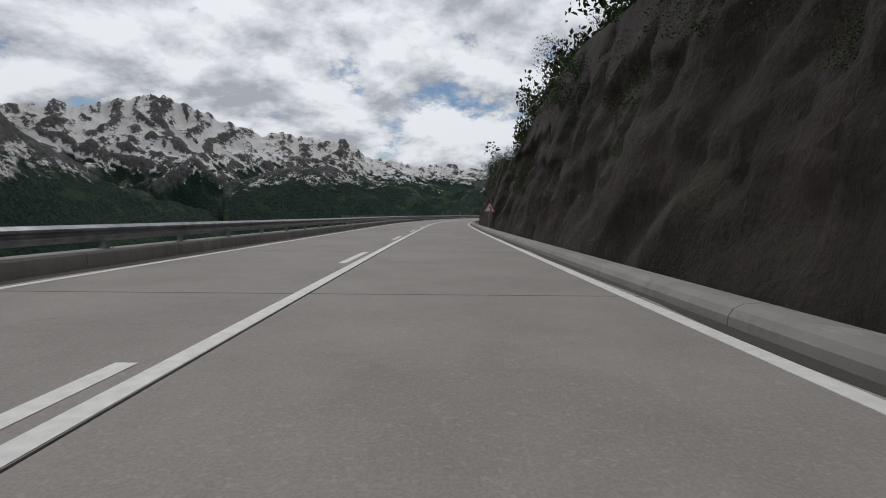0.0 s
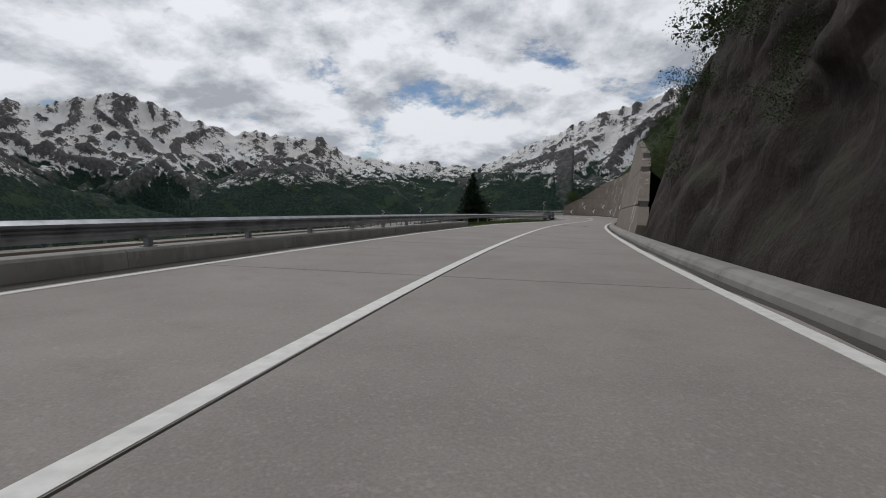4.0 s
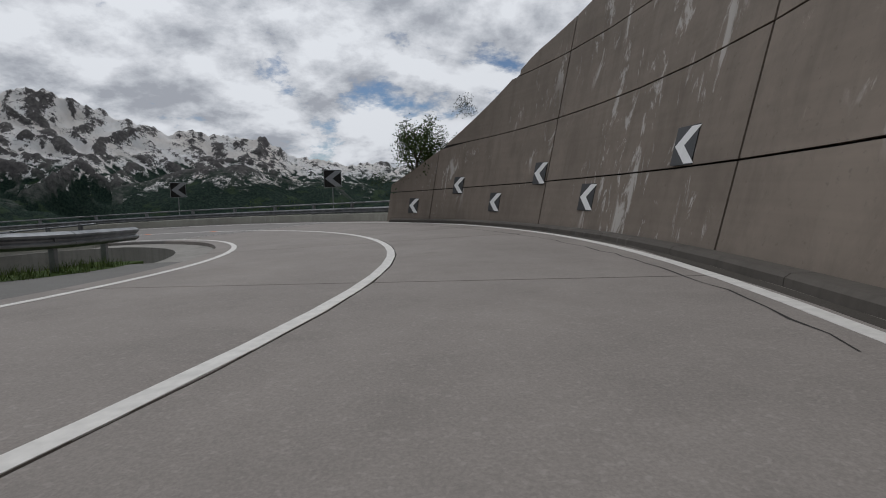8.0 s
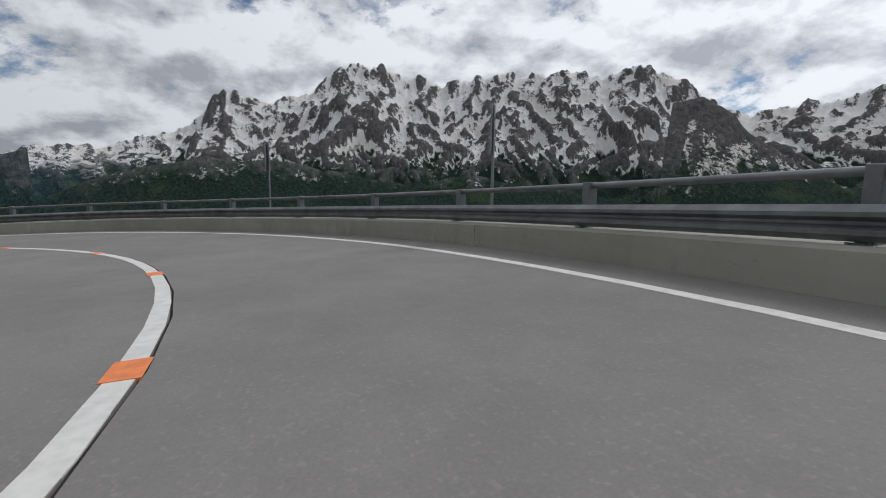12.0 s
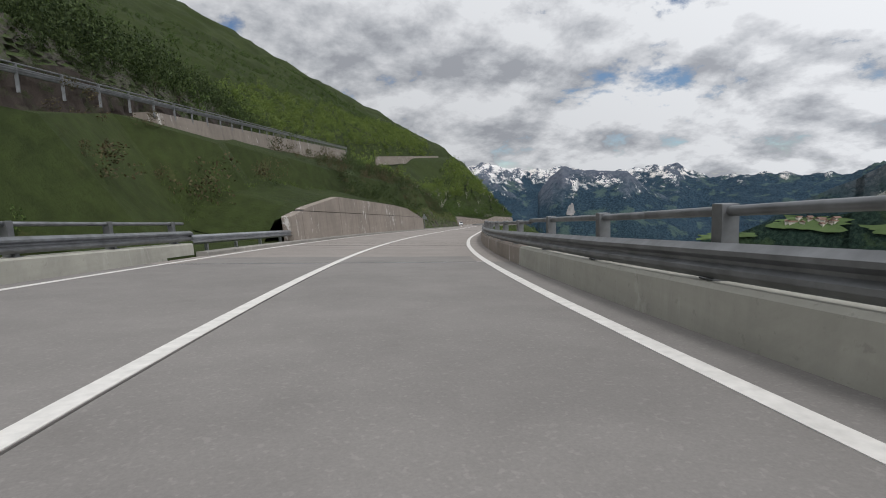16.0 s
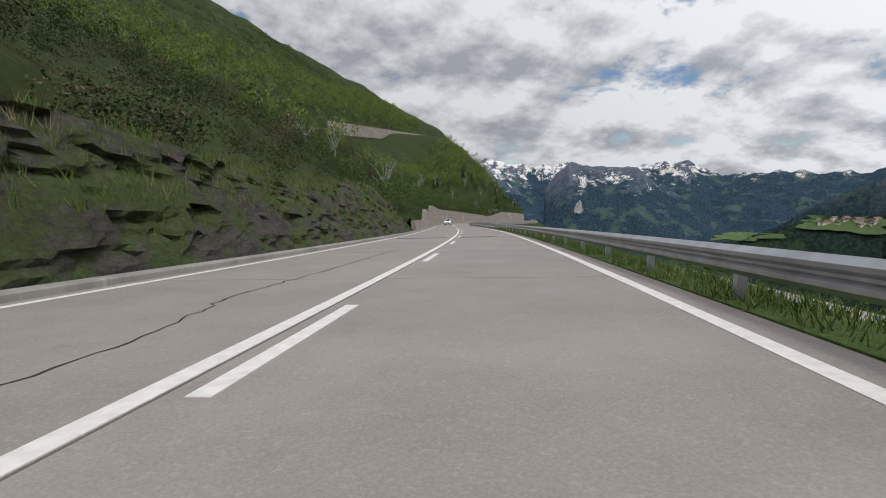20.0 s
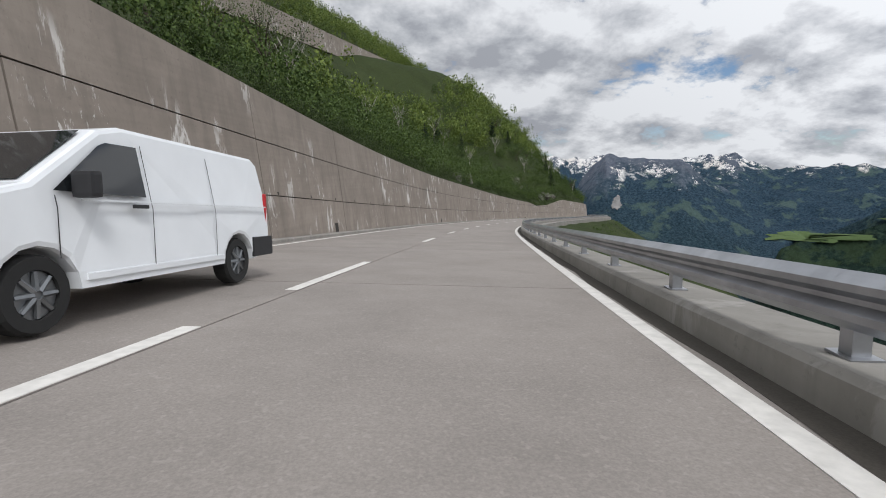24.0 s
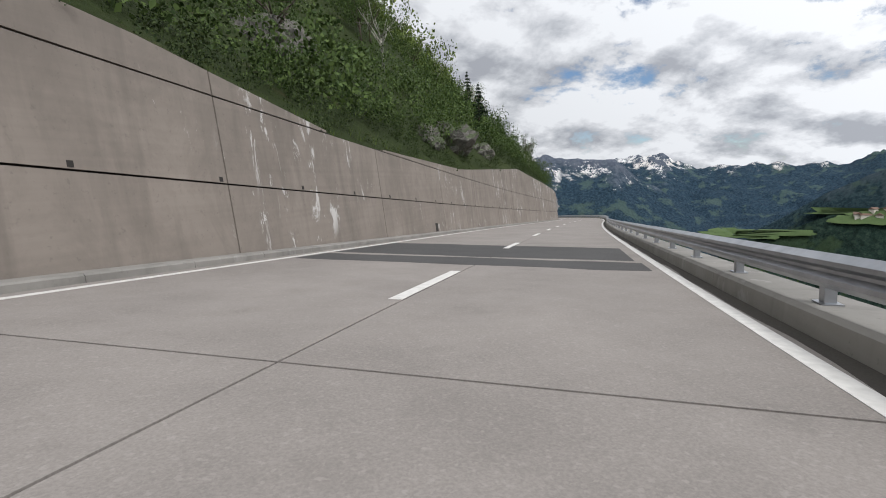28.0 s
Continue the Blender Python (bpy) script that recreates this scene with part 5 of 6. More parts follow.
def triangle_sign(s, lat, h, turn, front):
    """A warning triangle; front shows the bend, else its grey back with braces."""
    sign = empty("warning_sign", "red-bordered warning triangle with a black bend arrow" if front else "grey back of a triangular road sign with braces", "traffic sign")
    R = 0.52

    def tri(bm, r, y, round_n=4, rr=0.05):
        pts = []
        for k in range(3):
            a = math.pi / 2 + k * math.tau / 3
            cx, cz = (r - 2 * rr) * math.cos(a), (r - 2 * rr) * math.sin(a)
            for j in range(round_n + 1):
                b = a - math.pi / 3 + j * (2 * math.pi / 3) / round_n
                pts.append((cx + rr * math.cos(b), y, cz + rr * math.sin(b)))
        return pts

    bm = bmesh.new()
    f0, f1 = [bm.verts.new(p) for p in tri(bm, R, -0.01)], [bm.verts.new(p) for p in tri(bm, R, 0.012)]
    bm.faces.new(f0[::-1]), bm.faces.new(f1)
    for k in range(len(f0)):
        bm.faces.new((f0[k], f0[(k + 1) % len(f0)], f1[(k + 1) % len(f0)], f1[k]))
    bmesh.ops.recalc_face_normals(bm, faces=bm.faces)
    plate = part("plate", bm, RED if front else ALU, sign)
    if front:
        bm = bmesh.new()
        bm.faces.new([bm.verts.new(p) for p in tri(bm, R * 0.76, -0.014, 3, 0.02)][::-1])
        part("field", bm, WHITE, plate, "white sign field")
        bm = bmesh.new()
        pts = [(0.10, -0.17), (0.105, -0.05), (0.085, 0.05), (0.03, 0.11), (-0.05, 0.13)]
        rows = []
        for i, (x, z) in enumerate(pts):
            a, b = pts[max(0, i - 1)], pts[min(len(pts) - 1, i + 1)]
            n = Vector((-(b[1] - a[1]), 0, b[0] - a[0])).normalized() * 0.036
            rows.append([bm.verts.new((x + n.x, -0.018, z + n.z)), bm.verts.new((x - n.x, -0.018, z - n.z))])
        for a, b in zip(rows[:-1], rows[1:]):
            bm.faces.new((a[0], b[0], b[1], a[1]))
        part("arrow", bm, BLACK, plate, "black arrow bending left")
    else:
        bm = bmesh.new()
        box(bm, -0.26, 0.26, 0.012, 0.035, 0.10, 0.125)
        box(bm, -0.40, 0.40, 0.012, 0.035, -0.20, -0.175)
        box(bm, 0.14, 0.2, 0.012, 0.016, -0.16, -0.1)
        part("brace", bm, ALU, sign)
    bm = bmesh.new()
    tube(bm, (0, 0.05, R * 0.9 if not front else 0.2), (0, 0.05, -h), 0.03, 0.03, 10)
    part("post", bm, ALU, sign)
    p = at(s, lat, h)
    sign.matrix_basis = pose(float(p[0]), float(p[1]), float(p[2]), 0, 0, heading(s) + turn)
    return sign


triangle_sign(35.0, WR(35) + 0.95, 1.50, 4, True)
triangle_sign(352.5, -WL(352) - 0.80, 1.68, 175, False)

# ---- vehicles ----
CAR_BLACK = plain("black_car_paint", (0.006, 0.006, 0.007), 0.12, 0.0, 0.1, 3)
CAR_BLACK.node_tree.nodes["Principled BSDF"].inputs["Specular IOR Level"].default_value = 0.22
CAR_WHITE = plain("white_van_paint", (0.74, 0.76, 0.78), 0.25, 0.0, 0.03, 2)
TYRE = plain("tyre_rubber", (0.018, 0.018, 0.018), 0.85)
RIM = plain("grey_wheel_rim", (0.22, 0.23, 0.24), 0.35, 0.8)
PLASTIC = plain("black_bumper_plastic", (0.025, 0.025, 0.027), 0.6)
LAMP = plain("clear_headlight", (0.55, 0.57, 0.6), 0.12)
AMBER = plain("amber_lens", (0.6, 0.22, 0.03), 0.25)
_g = Nodes("dark_car_glass")
DARK_GLASS = _g.done((0.012, 0.014, 0.016), 0.04, 0.0, 0.8)


def shell(bm, outline, half, tumble=0.0, z_tumble=1.0, bevel=0.04):
    """A car body from its side outline (length, height), closed across the width."""
    yy = lambda z: half - tumble * max(0.0, z - z_tumble)
    a = [bm.verts.new((x, -yy(z), z)) for x, z in outline]
    b = [bm.verts.new((x, yy(z), z)) for x, z in outline]
    n = len(outline)
    fa, fb = bm.faces.new(a[::-1]), bm.faces.new(b)
    for k in range(n):
        bm.faces.new((a[k], a[(k + 1) % n], b[(k + 1) % n], b[k]))
    bmesh.ops.recalc_face_normals(bm, faces=bm.faces)
    if bevel:
        es = [e for e in bm.edges if e.verts[0].co.y * e.verts[1].co.y > 0 and abs(e.verts[0].co.z) > 0.45]
        bmesh.ops.bevel(bm, geom=es, offset=bevel, segments=2, affect="EDGES", profile=0.6)
    bmesh.ops.triangulate(bm, faces=[f for f in bm.faces if len(f.verts) > 4])


def arch(cx, cz, r, n=8, grow=1):
    """Points of a wheel arch from rear to front, for the underside of an outline."""
    return [(cx - r * math.cos(math.pi * k / n), cz + r * math.sin(math.pi * k / n)) for k in range(n + 1)]


def side_pane(bm, pts, half, tumble, z_t, sg, y_off=0.012):
    f = [bm.verts.new((x, sg * (half - tumble * max(0, z - z_t) + y_off), z)) for x, z in pts]
    bm.faces.new(f if sg > 0 else f[::-1])


def wheel(parent, x, y, r, w, spokes):
    sg = 1 if y > 0 else -1
    bm = bmesh.new()
    prof = [(r * 0.62, -w / 2), (r * 0.93, -w / 2), (r, -w * 0.32), (r, w * 0.32), (r * 0.93, w / 2), (r * 0.62, w / 2)]
    n = 24
    rows = [[bm.verts.new((rad * math.cos(k * math.tau / n), yy, rad * math.sin(k * math.tau / n))) for rad, yy in prof] for k in range(n)]
    for k in range(n):
        for j in range(len(prof)):
            a, b = rows[k], rows[(k + 1) % n]
            bm.faces.new((a[j], a[(j + 1) % len(prof)], b[(j + 1) % len(prof)], b[j]))
    bmesh.ops.recalc_face_normals(bm, faces=bm.faces)
    wh = part("wheel", bm, TYRE, parent)
    bm = bmesh.new()
    tube(bm, (0, sg * w * 0.30, 0), (0, sg * w * 0.36, 0), r * 0.63, r * 0.60, 20)
    for k in range(spokes):
        a = k * math.tau / spokes
        tube(bm, (r * 0.1 * math.cos(a), sg * w * 0.44, r * 0.1 * math.sin(a)), (r * 0.58 * math.cos(a), sg * w * 0.40, r * 0.58 * math.sin(a)), r * 0.09, r * 0.07, 6)
    tube(bm, (0, sg * w * 0.34, 0), (0, sg * w * 0.5, 0), r * 0.16, r * 0.12, 12)
    part("rim", bm, RIM, wh)
    wh.matrix_basis = pose(x, y, r)
    return wh


def small_suv():
    """A compact boxy off-roader; x is forward."""
    car = empty("off_road_car", "small black boxy off-road car parked in the lay-by", "car")
    H = 0.80
    under = [(-1.62, 0.45)] + arch(-1.05, 0.36, 0.40) + arch(1.12, 0.36, 0.40) + [(1.66, 0.42)]
    outline = under + [(1.72, 0.62), (1.70, 0.92), (1.60, 1.00), (0.62, 1.06), (0.30, 1.58), (0.20, 1.645), (-1.50, 1.66), (-1.64, 1.60), (-1.72, 1.05), (-1.72, 0.55)]
    bm = bmesh.new()
    shell(bm, outline, H - 0.05, 0.16, 1.02, 0.03)
    part("body", bm, CAR_BLACK, car)
    for sg in (1, -1):
        bm = bmesh.new()
        side_pane(bm, [(0.44, 1.09), (0.24, 1.53), (-0.28, 1.55), (-0.28, 1.09)], H - 0.05, 0.16, 1.02, sg)
        part("door_window", bm, DARK_GLASS, car)
    for sg in (1, -1):
        bm = bmesh.new()
        side_pane(bm, [(-0.42, 1.09), (-0.42, 1.55), (-1.48, 1.55), (-1.56, 1.12)], H - 0.05, 0.16, 1.02, sg)
        part("rear_window", bm, DARK_GLASS, car)
    bm = bmesh.new()
    f = [bm.verts.new(p) for p in ((0.615, -0.68, 1.09), (0.615, 0.68, 1.09), (0.335, 0.60, 1.56), (0.335, -0.60, 1.56))]
    bm.faces.new(f)
    part("windscreen", bm, DARK_GLASS, car)
    bm = bmesh.new()
    for cx in (-1.05, 1.12):
        for sg in (1, -1):
            o, i = arch(cx, 0.36, 0.49, 8), arch(cx, 0.36, 0.40, 8)
            for k in range(8):
                q = [(o[k], H - 0.04), (o[k + 1], H - 0.04), (o[k + 1], H + 0.02), (o[k], H + 0.02), (i[k], H - 0.04), (i[k + 1], H - 0.04), (i[k + 1], H + 0.02), (i[k], H + 0.02)]
                v = [bm.verts.new((p[0], sg * y, p[1])) for p, y in q]
                for a in ((0, 1, 2, 3), (4, 7, 6, 5), (3, 2, 6, 7), (0, 4, 5, 1)):
                    bm.faces.new([v[j] for j in a])
    bmesh.ops.recalc_face_normals(bm, faces=bm.faces)
    part("wheel_arch", bm, PLASTIC, car)
    bm = bmesh.new()
    box(bm, 1.62, 1.82, -0.78, 0.78, 0.42, 0.66, 0.04)
    box(bm, -1.82, -1.64, -0.76, 0.76, 0.42, 0.62, 0.04)
    part("bumper", bm, PLASTIC, car)
    bm = bmesh.new()
    box(bm, 1.685, 1.725, -0.42, 0.42, 0.74, 0.90, 0.01)
    for k in range(5):
        box(bm, 1.72, 1.735, -0.34 + k * 0.17 - 0.02, -0.34 + k * 0.17 + 0.02, 0.75, 0.89)
    part("grille", bm, PLASTIC, car)
    for sg in (1, -1):
        bm = bmesh.new()
        tube(bm, (1.66, sg * 0.56, 0.83), (1.735, sg * 0.56, 0.83), 0.10, 0.095, 16)
        part("headlight", bm, LAMP, car)
        bm = bmesh.new()
        box(bm, 1.70, 1.74, sg * 0.70 - 0.04, sg * 0.70 + 0.04, 0.78, 0.87)
        part("indicator", bm, AMBER, car)
        bm = bmesh.new()
        box(bm, 0.30, 0.46, sg * 0.86 - 0.09, sg * 0.86 + 0.09, 1.10, 1.26, 0.03)
        part("wing_mirror", bm, PLASTIC, car)
        bm = bmesh.new()
        tube(bm, (0.15, sg * 0.56, 1.70), (-1.45, sg * 0.56, 1.71), 0.02, 0.02, 8)
        for x in (0.1, -0.65, -1.4):
            tube(bm, (x, sg * 0.56, 1.62), (x, sg * 0.56, 1.70), 0.02, 0.02, 6)
        part("roof_rail", bm, ALU, car)
        bm = bmesh.new()
        box(bm, -0.20, -0.06, sg * 0.757 - 0.015, sg * 0.757 + 0.015, 0.96, 0.99)
        part("door_handle", bm, PLASTIC, car)
    bm = bmesh.new()
    box(bm, 1.82, 1.83, -0.24, 0.24, 0.48, 0.58)
    part("number_plate", bm, WHITE, car, "blank white plate")
    bm = bmesh.new()
    box(bm, 0.95, 1.25, -0.22, 0.22, 1.045, 1.09, 0.02)
    part("bonnet_scoop", bm, CAR_BLACK, car)
    for x in (-1.05, 1.12):
        for y in (-0.66, 0.66):
            wheel(car, x, y, 0.345, 0.21, 5)
    return car


def delivery_van():
    """A medium panel van; x is forward."""
    van = empty("delivery_van", "white panel van with black bumpers on the far lane", "van")
    half = 0.95
    under = [(-2.45, 0.42)] + arch(-1.60, 0.33, 0.40) + arch(1.60, 0.33, 0.40) + [(2.42, 0.38)]
    outline = under + [(2.52, 0.60), (2.50, 0.92), (2.34, 1.08), (1.62, 1.26), (0.78, 1.82), (0.45, 1.90), (-2.30, 1.90), (-2.46, 1.80), (-2.56, 1.10), (-2.56, 0.55)]
    bm = bmesh.new()
    shell(bm, outline, half, 0.17, 1.05, 0.05)
    part("body", bm, CAR_WHITE, van)
    for sg in (1, -1):
        bm = bmesh.new()
        side_pane(bm, [(1.42, 1.20), (0.82, 1.66), (0.72, 1.70), (0.30, 1.71), (0.30, 1.18)], half, 0.17, 1.05, sg)
        part("door_window", bm, DARK_GLASS, van)
    bm = bmesh.new()
    q = ((1.60, -0.80, 1.28), (1.60, 0.80, 1.28), (0.84, 0.70, 1.80), (0.84, -0.70, 1.80))
    n = Vector((0.56, 0, 0.83)) * 0.012
    bm.faces.new([bm.verts.new(Vector(p) + n) for p in q])
    part("windscreen", bm, DARK_GLASS, van)
    bm = bmesh.new()
    box(bm, 2.36, 2.60, -0.90, 0.90, 0.30, 0.62, 0.05)
    part("front_bumper", bm, PLASTIC, van)
    bm = bmesh.new()
    box(bm, -2.64, -2.42, -0.97, 0.97, 0.36, 0.62, 0.04)
    for sg in (1, -1):
        box(bm, -2.60, -1.98, sg * 0.955 - 0.02, sg * 0.955 + 0.02, 0.36, 0.66, 0.01)
    part("rear_bumper", bm, PLASTIC, van)
    for sg in (1, -1):
        bm = bmesh.new()
        box(bm, 1.95, 2.46, sg * 0.80 - 0.12, sg * 0.80 + 0.12, 0.84, 1.02, 0.05)
        part("headlight", bm, LAMP, van)
        bm = bmesh.new()
        box(bm, 1.12, 1.26, sg * 1.05 - 0.10, sg * 1.05 + 0.10, 1.14, 1.38, 0.04)
        part("wing_mirror", bm, PLASTIC, van)
        for x in (0.42,):
            bm = bmesh.new()
            box(bm, x - 0.1, x + 0.1, sg * 0.965 - 0.02, sg * 0.965 + 0.02, 1.06, 1.10, 0.008)
            part("door_handle", bm, PLASTIC, van)
        for x0, x1, z0, z1 in ((0.22, 0.232, 0.42, 1.74), (1.40, 1.412, 0.62, 1.16), (-1.0, -0.988, 0.42, 1.74)):
            bm = bmesh.new()
            f = [bm.verts.new((x, sg * (half - 0.17 * max(0, z - 1.05) + 0.004), z)) for x, z in ((x0, z0), (x1, z0), (x1, 1.05), (x1, z1), (x0, z1), (x0, 1.05))]
            bm.faces.new(f)
            part("door_seam", bm, PLASTIC, van)
        bm = bmesh.new()
        box(bm, -2.45, 1.15, sg * 0.955 - 0.012, sg * 0.955 + 0.012, 1.12, 1.135)
        box(bm, -1.15, 1.15, sg * 0.955 - 0.015, sg * 0.955 + 0.015, 0.40, 0.46)
        part("side_crease", bm, CAR_WHITE, van)
        bm = bmesh.new()
        box(bm, -2.58, -2.50, sg * 0.86 - 0.06, sg * 0.86 + 0.06, 0.85, 1.35, 0.02)
        part("tail_light", bm, RED, van)
    bm = bmesh.new()
    box(bm, 2.50, 2.54, -0.55, 0.55, 0.68, 0.86, 0.02)
    part("grille", bm, PLASTIC, van)
    bm = bmesh.new()
    box(bm, 2.60, 2.61, -0.26, 0.26, 0.42, 0.53)
    part("number_plate", bm, WHITE, van, "blank white plate")
    for x in (-1.60, 1.60):
        for y in (-0.80, 0.80):
            wheel(van, x, y, 0.335, 0.22, 8)
    return van


def park(car, s, lat, turn, h=0.0):
    p = at(s, lat, h)
    slope = float(np.interp(s, _k[:, 0], _k[:, 1])) / 100
    th = heading(s) + turn
    car.matrix_basis = pose(float(p[0]), float(p[1]), float(p[2]), 0, 0, th) @ pose(0, 0, 0, 0, math.degrees(math.atan(slope)) * (1 if abs(turn + 90) < 40 else -1), 0)


park(small_suv(), SUV[0], SUV[1], -90 + SUV[2], -0.32)
van = delivery_van()
park(van, VAN[0] + 0.15, VAN[1], -90)
van.scale = (0.93, 0.93, 0.93)


# ---- plants ----
LEAF_DARK = leaf_mat("dark_scrub_leaves", (0.018, 0.032, 0.010), (0.060, 0.085, 0.025))
LEAF_MID = leaf_mat("green_scrub_leaves", (0.030, 0.055, 0.014), (0.095, 0.140, 0.035))
LEAF_FRESH = leaf_mat("fresh_birch_leaves", (0.066, 0.104, 0.020), (0.180, 0.228, 0.052))
LEAF_BROWN = leaf_mat("dry_brown_scrub", (0.050, 0.040, 0.022), (0.110, 0.095, 0.045))
NEEDLE = leaf_mat("spruce_needles", (0.008, 0.018, 0.009), (0.026, 0.045, 0.020))
BLADE = leaf_mat("grass_blades", (0.040, 0.070, 0.015), (0.120, 0.160, 0.040))
STRAW = leaf_mat("dry_grass_blades", (0.110, 0.095, 0.045), (0.230, 0.200, 0.110))
BARK = plain("grey_brown_bark", (0.075, 0.06, 0.045), 0.9, 0, 0.4, 5)
BIRCH = plain("pale_bark", (0.34, 0.32, 0.28), 0.85, 0, 0.35, 4)
FLOWER = plain("yellow_flower", (0.75, 0.60, 0.03), 0.6)


def fast_mesh(name, verts, quads, material):
    me = bpy.data.meshes.new(name)
    v, q = np.ascontiguousarray(verts, np.float32), np.ascontiguousarray(quads, np.int32)
    me.vertices.add(len(v))
    me.vertices.foreach_set("co", v.ravel())
    me.loops.add(q.size)
    me.loops.foreach_set("vertex_index", q.ravel())
    me.polygons.add(len(q))
    me.polygons.foreach_set("loop_start", np.arange(0, q.size, 4, dtype=np.int32))
    me.polygons.foreach_set("loop_total", np.full(len(q), 4, np.int32))
    me.update(calc_edges=True)
    me.materials.append(material)
    return new(name, me)


def cards(centres, size, aspect=0.6, up=0.25):
    """A small bent leaf at each centre."""
    n = len(centres)
    d = RNG.normal(size=(n, 3))
    d[:, 2] += up
    d /= np.linalg.norm(d, axis=1)[:, None]
    e = np.cross(d, RNG.normal(size=(n, 3)))
    e /= np.linalg.norm(e, axis=1)[:, None] + 1e-9
    s = (np.asarray(size) * RNG.uniform(0.6, 1.3, n))[:, None]
    nrm = np.cross(d, e)
    c = np.asarray(centres)
    v = np.stack([c - d * s * 0.5, c + e * s * aspect * 0.5 + nrm * s * 0.12, c + d * s * 0.5, c - e * s * aspect * 0.5 + nrm * s * 0.12], 1).reshape(-1, 3)
    return v, np.arange(4 * n).reshape(n, 4)


def blob_points(n, r, lumps):
    """Points through an uneven crown: several lumps with gaps between them."""
    cs = RNG.normal(size=(lumps, 3)) * np.array([0.5, 0.5, 0.35]) * r + [0, 0, r * 0.62]
    rs = RNG.uniform(0.28, 0.55, lumps) * r
    k = RNG.integers(0, lumps, n)
    d = RNG.normal(size=(n, 3))
    d /= np.linalg.norm(d, axis=1)[:, None]
    p = cs[k] + d * (rs[k] * RNG.uniform(0.55, 1.05, n))[:, None]
    p[:, 2] = np.abs(p[:, 2])
    return p


def bush_set(count, leaves, leaf):
    return [cards(blob_points(leaves, 1.0, int(RNG.integers(4, 8))), np.full(leaves, leaf)) for _ in range(count)]


def scatter(name, variants, spots, material, label, category):
    """One mass of scrub: a variant at each (x, y, z, size, tallness)."""
    V, Q, off = [], [], 0
    for i, (x, y, z, s, tall) in enumerate(spots):
        v, q = variants[int(RNG.integers(len(variants)))]
        a = RNG.uniform(0, math.tau)
        w = np.stack([(v[:, 0] * math.cos(a) - v[:, 1] * math.sin(a)) * s + x, (v[:, 0] * math.sin(a) + v[:, 1] * math.cos(a)) * s + y, v[:, 2] * s * tall + z], 1)
        V.append(w)
        Q.append(q + off)
        off += len(v)
    if not V:
        return None
    return tagged(fast_mesh(name, np.concatenate(V), np.concatenate(Q), material), label, category, "", "stuff")


bpy.context.view_layer.update()
DEPS = bpy.context.evaluated_depsgraph_get()


LANDS = [o for o in scene.objects if o.type == "MESH" and o.parent is None and o.name.startswith(("ground", "bank", "rock", "verge", "layby"))]


def first_hit(obs, start, way):
    """The nearest meeting of a ray with one of the meshes, and that mesh."""
    best, who = None, None
    for o in obs:
        hit, p, _, _ = o.ray_cast(start, way, depsgraph=DEPS)
        if hit and (best is None or (p - Vector(start)).length < (best - Vector(start)).length):
            best, who = p, o
    return best, who


def on_ground(x, y):
    """The height of the topmost land at x, y, and its name."""
    p, who = first_hit(LANDS, (float(x), float(y), 700.0), (0, 0, -1))
    return (p.z, who.name) if p else (None, "")


def spots(n, s0, s1, lat0, lat1, size0, size1, tall=(0.8, 1.3), keep=None, near=1.6, clear=6.0):
    """Random places on grass or rock beside a stretch of road; near > 1 crowds them to lat0. None where they would block the upper road's view."""
    s, k = RNG.uniform(s0, s1, n), RNG.uniform(size=n) ** near
    p = at(s, lat0 + (lat1 - lat0) * k)
    a = nearest(p[:, 0], p[:, 1], np.ones(len(_NS), bool))
    open_side = (a[:, 0] < 222) & (a[:, 1] < 0) & (a[:, 2] < 26) | (a[:, 2] < clear)
    out = []
    for q, bad in zip(p, open_side):
        size, t = RNG.uniform(size0, size1), RNG.uniform(*tall)
        if bad or keep and not keep(0, 0, q):
            continue
        z, who = on_ground(q[0], q[1])
        if z is None or not who.startswith(("ground", "bank", "rock", "verge")):
            continue
        out.append((q[0], q[1], z - 0.15, size, t))
    return out


dense = bush_set(6, 700, 0.065)
fine = bush_set(6, 350, 0.10)
mid = bush_set(6, 150, 0.20)
far = bush_set(6, 150, 0.17)
patchy = lambda s, l, p: noise.noise((float(p[0]) * 0.06, float(p[1]) * 0.06, 0.5)) > -0.12

scatter("scrub_cliff_far", far, spots(3600, -40, 160, 12, 110, 1.0, 2.8, (0.8, 1.6), near=1.6), LEAF_DARK, "dark scrub over the high slope above the cliff", "scrub")
scatter("scrub_cliff_top", dense, spots(200, -50, 146, 9.0, 26, 0.8, 2.4, (0.8, 1.5)), LEAF_DARK, "dark tangled scrub and bushes above the cliff", "scrub")
scatter("scrub_cliff_ledge", dense, spots(360, -40, 142, 6.6, 12.0, 0.6, 1.5, clear=5.5), LEAF_DARK, "small green shrubs on the rock ledges", "scrub")
scatter("scrub_cliff_edge", dense, spots(520, -45, 141, 5.9, 7.4, 0.35, 1.0, (0.7, 1.3), near=1.0, clear=5.0), LEAF_DARK, "dark bushes and grass spilling over the cliff edge", "scrub")
scatter("scrub_hairpin", fine, spots(90, 146, 222, 9.5, 40, 0.5, 1.5, keep=patchy), LEAF_MID, "low shrubs above the tall wall", "scrub")
scatter("scrub_meadow", fine, spots(260, 300, 445, -9, -40, 0.5, 1.6, keep=patchy), LEAF_BROWN, "brownish bare shrubs on the meadow slope", "scrub")
scatter("scrub_slope", fine, spots(520, 310, 450, -8, -75, 0.4, 1.5, keep=patchy, clear=7), LEAF_DARK, "dark green shrubs over the hillside", "scrub")
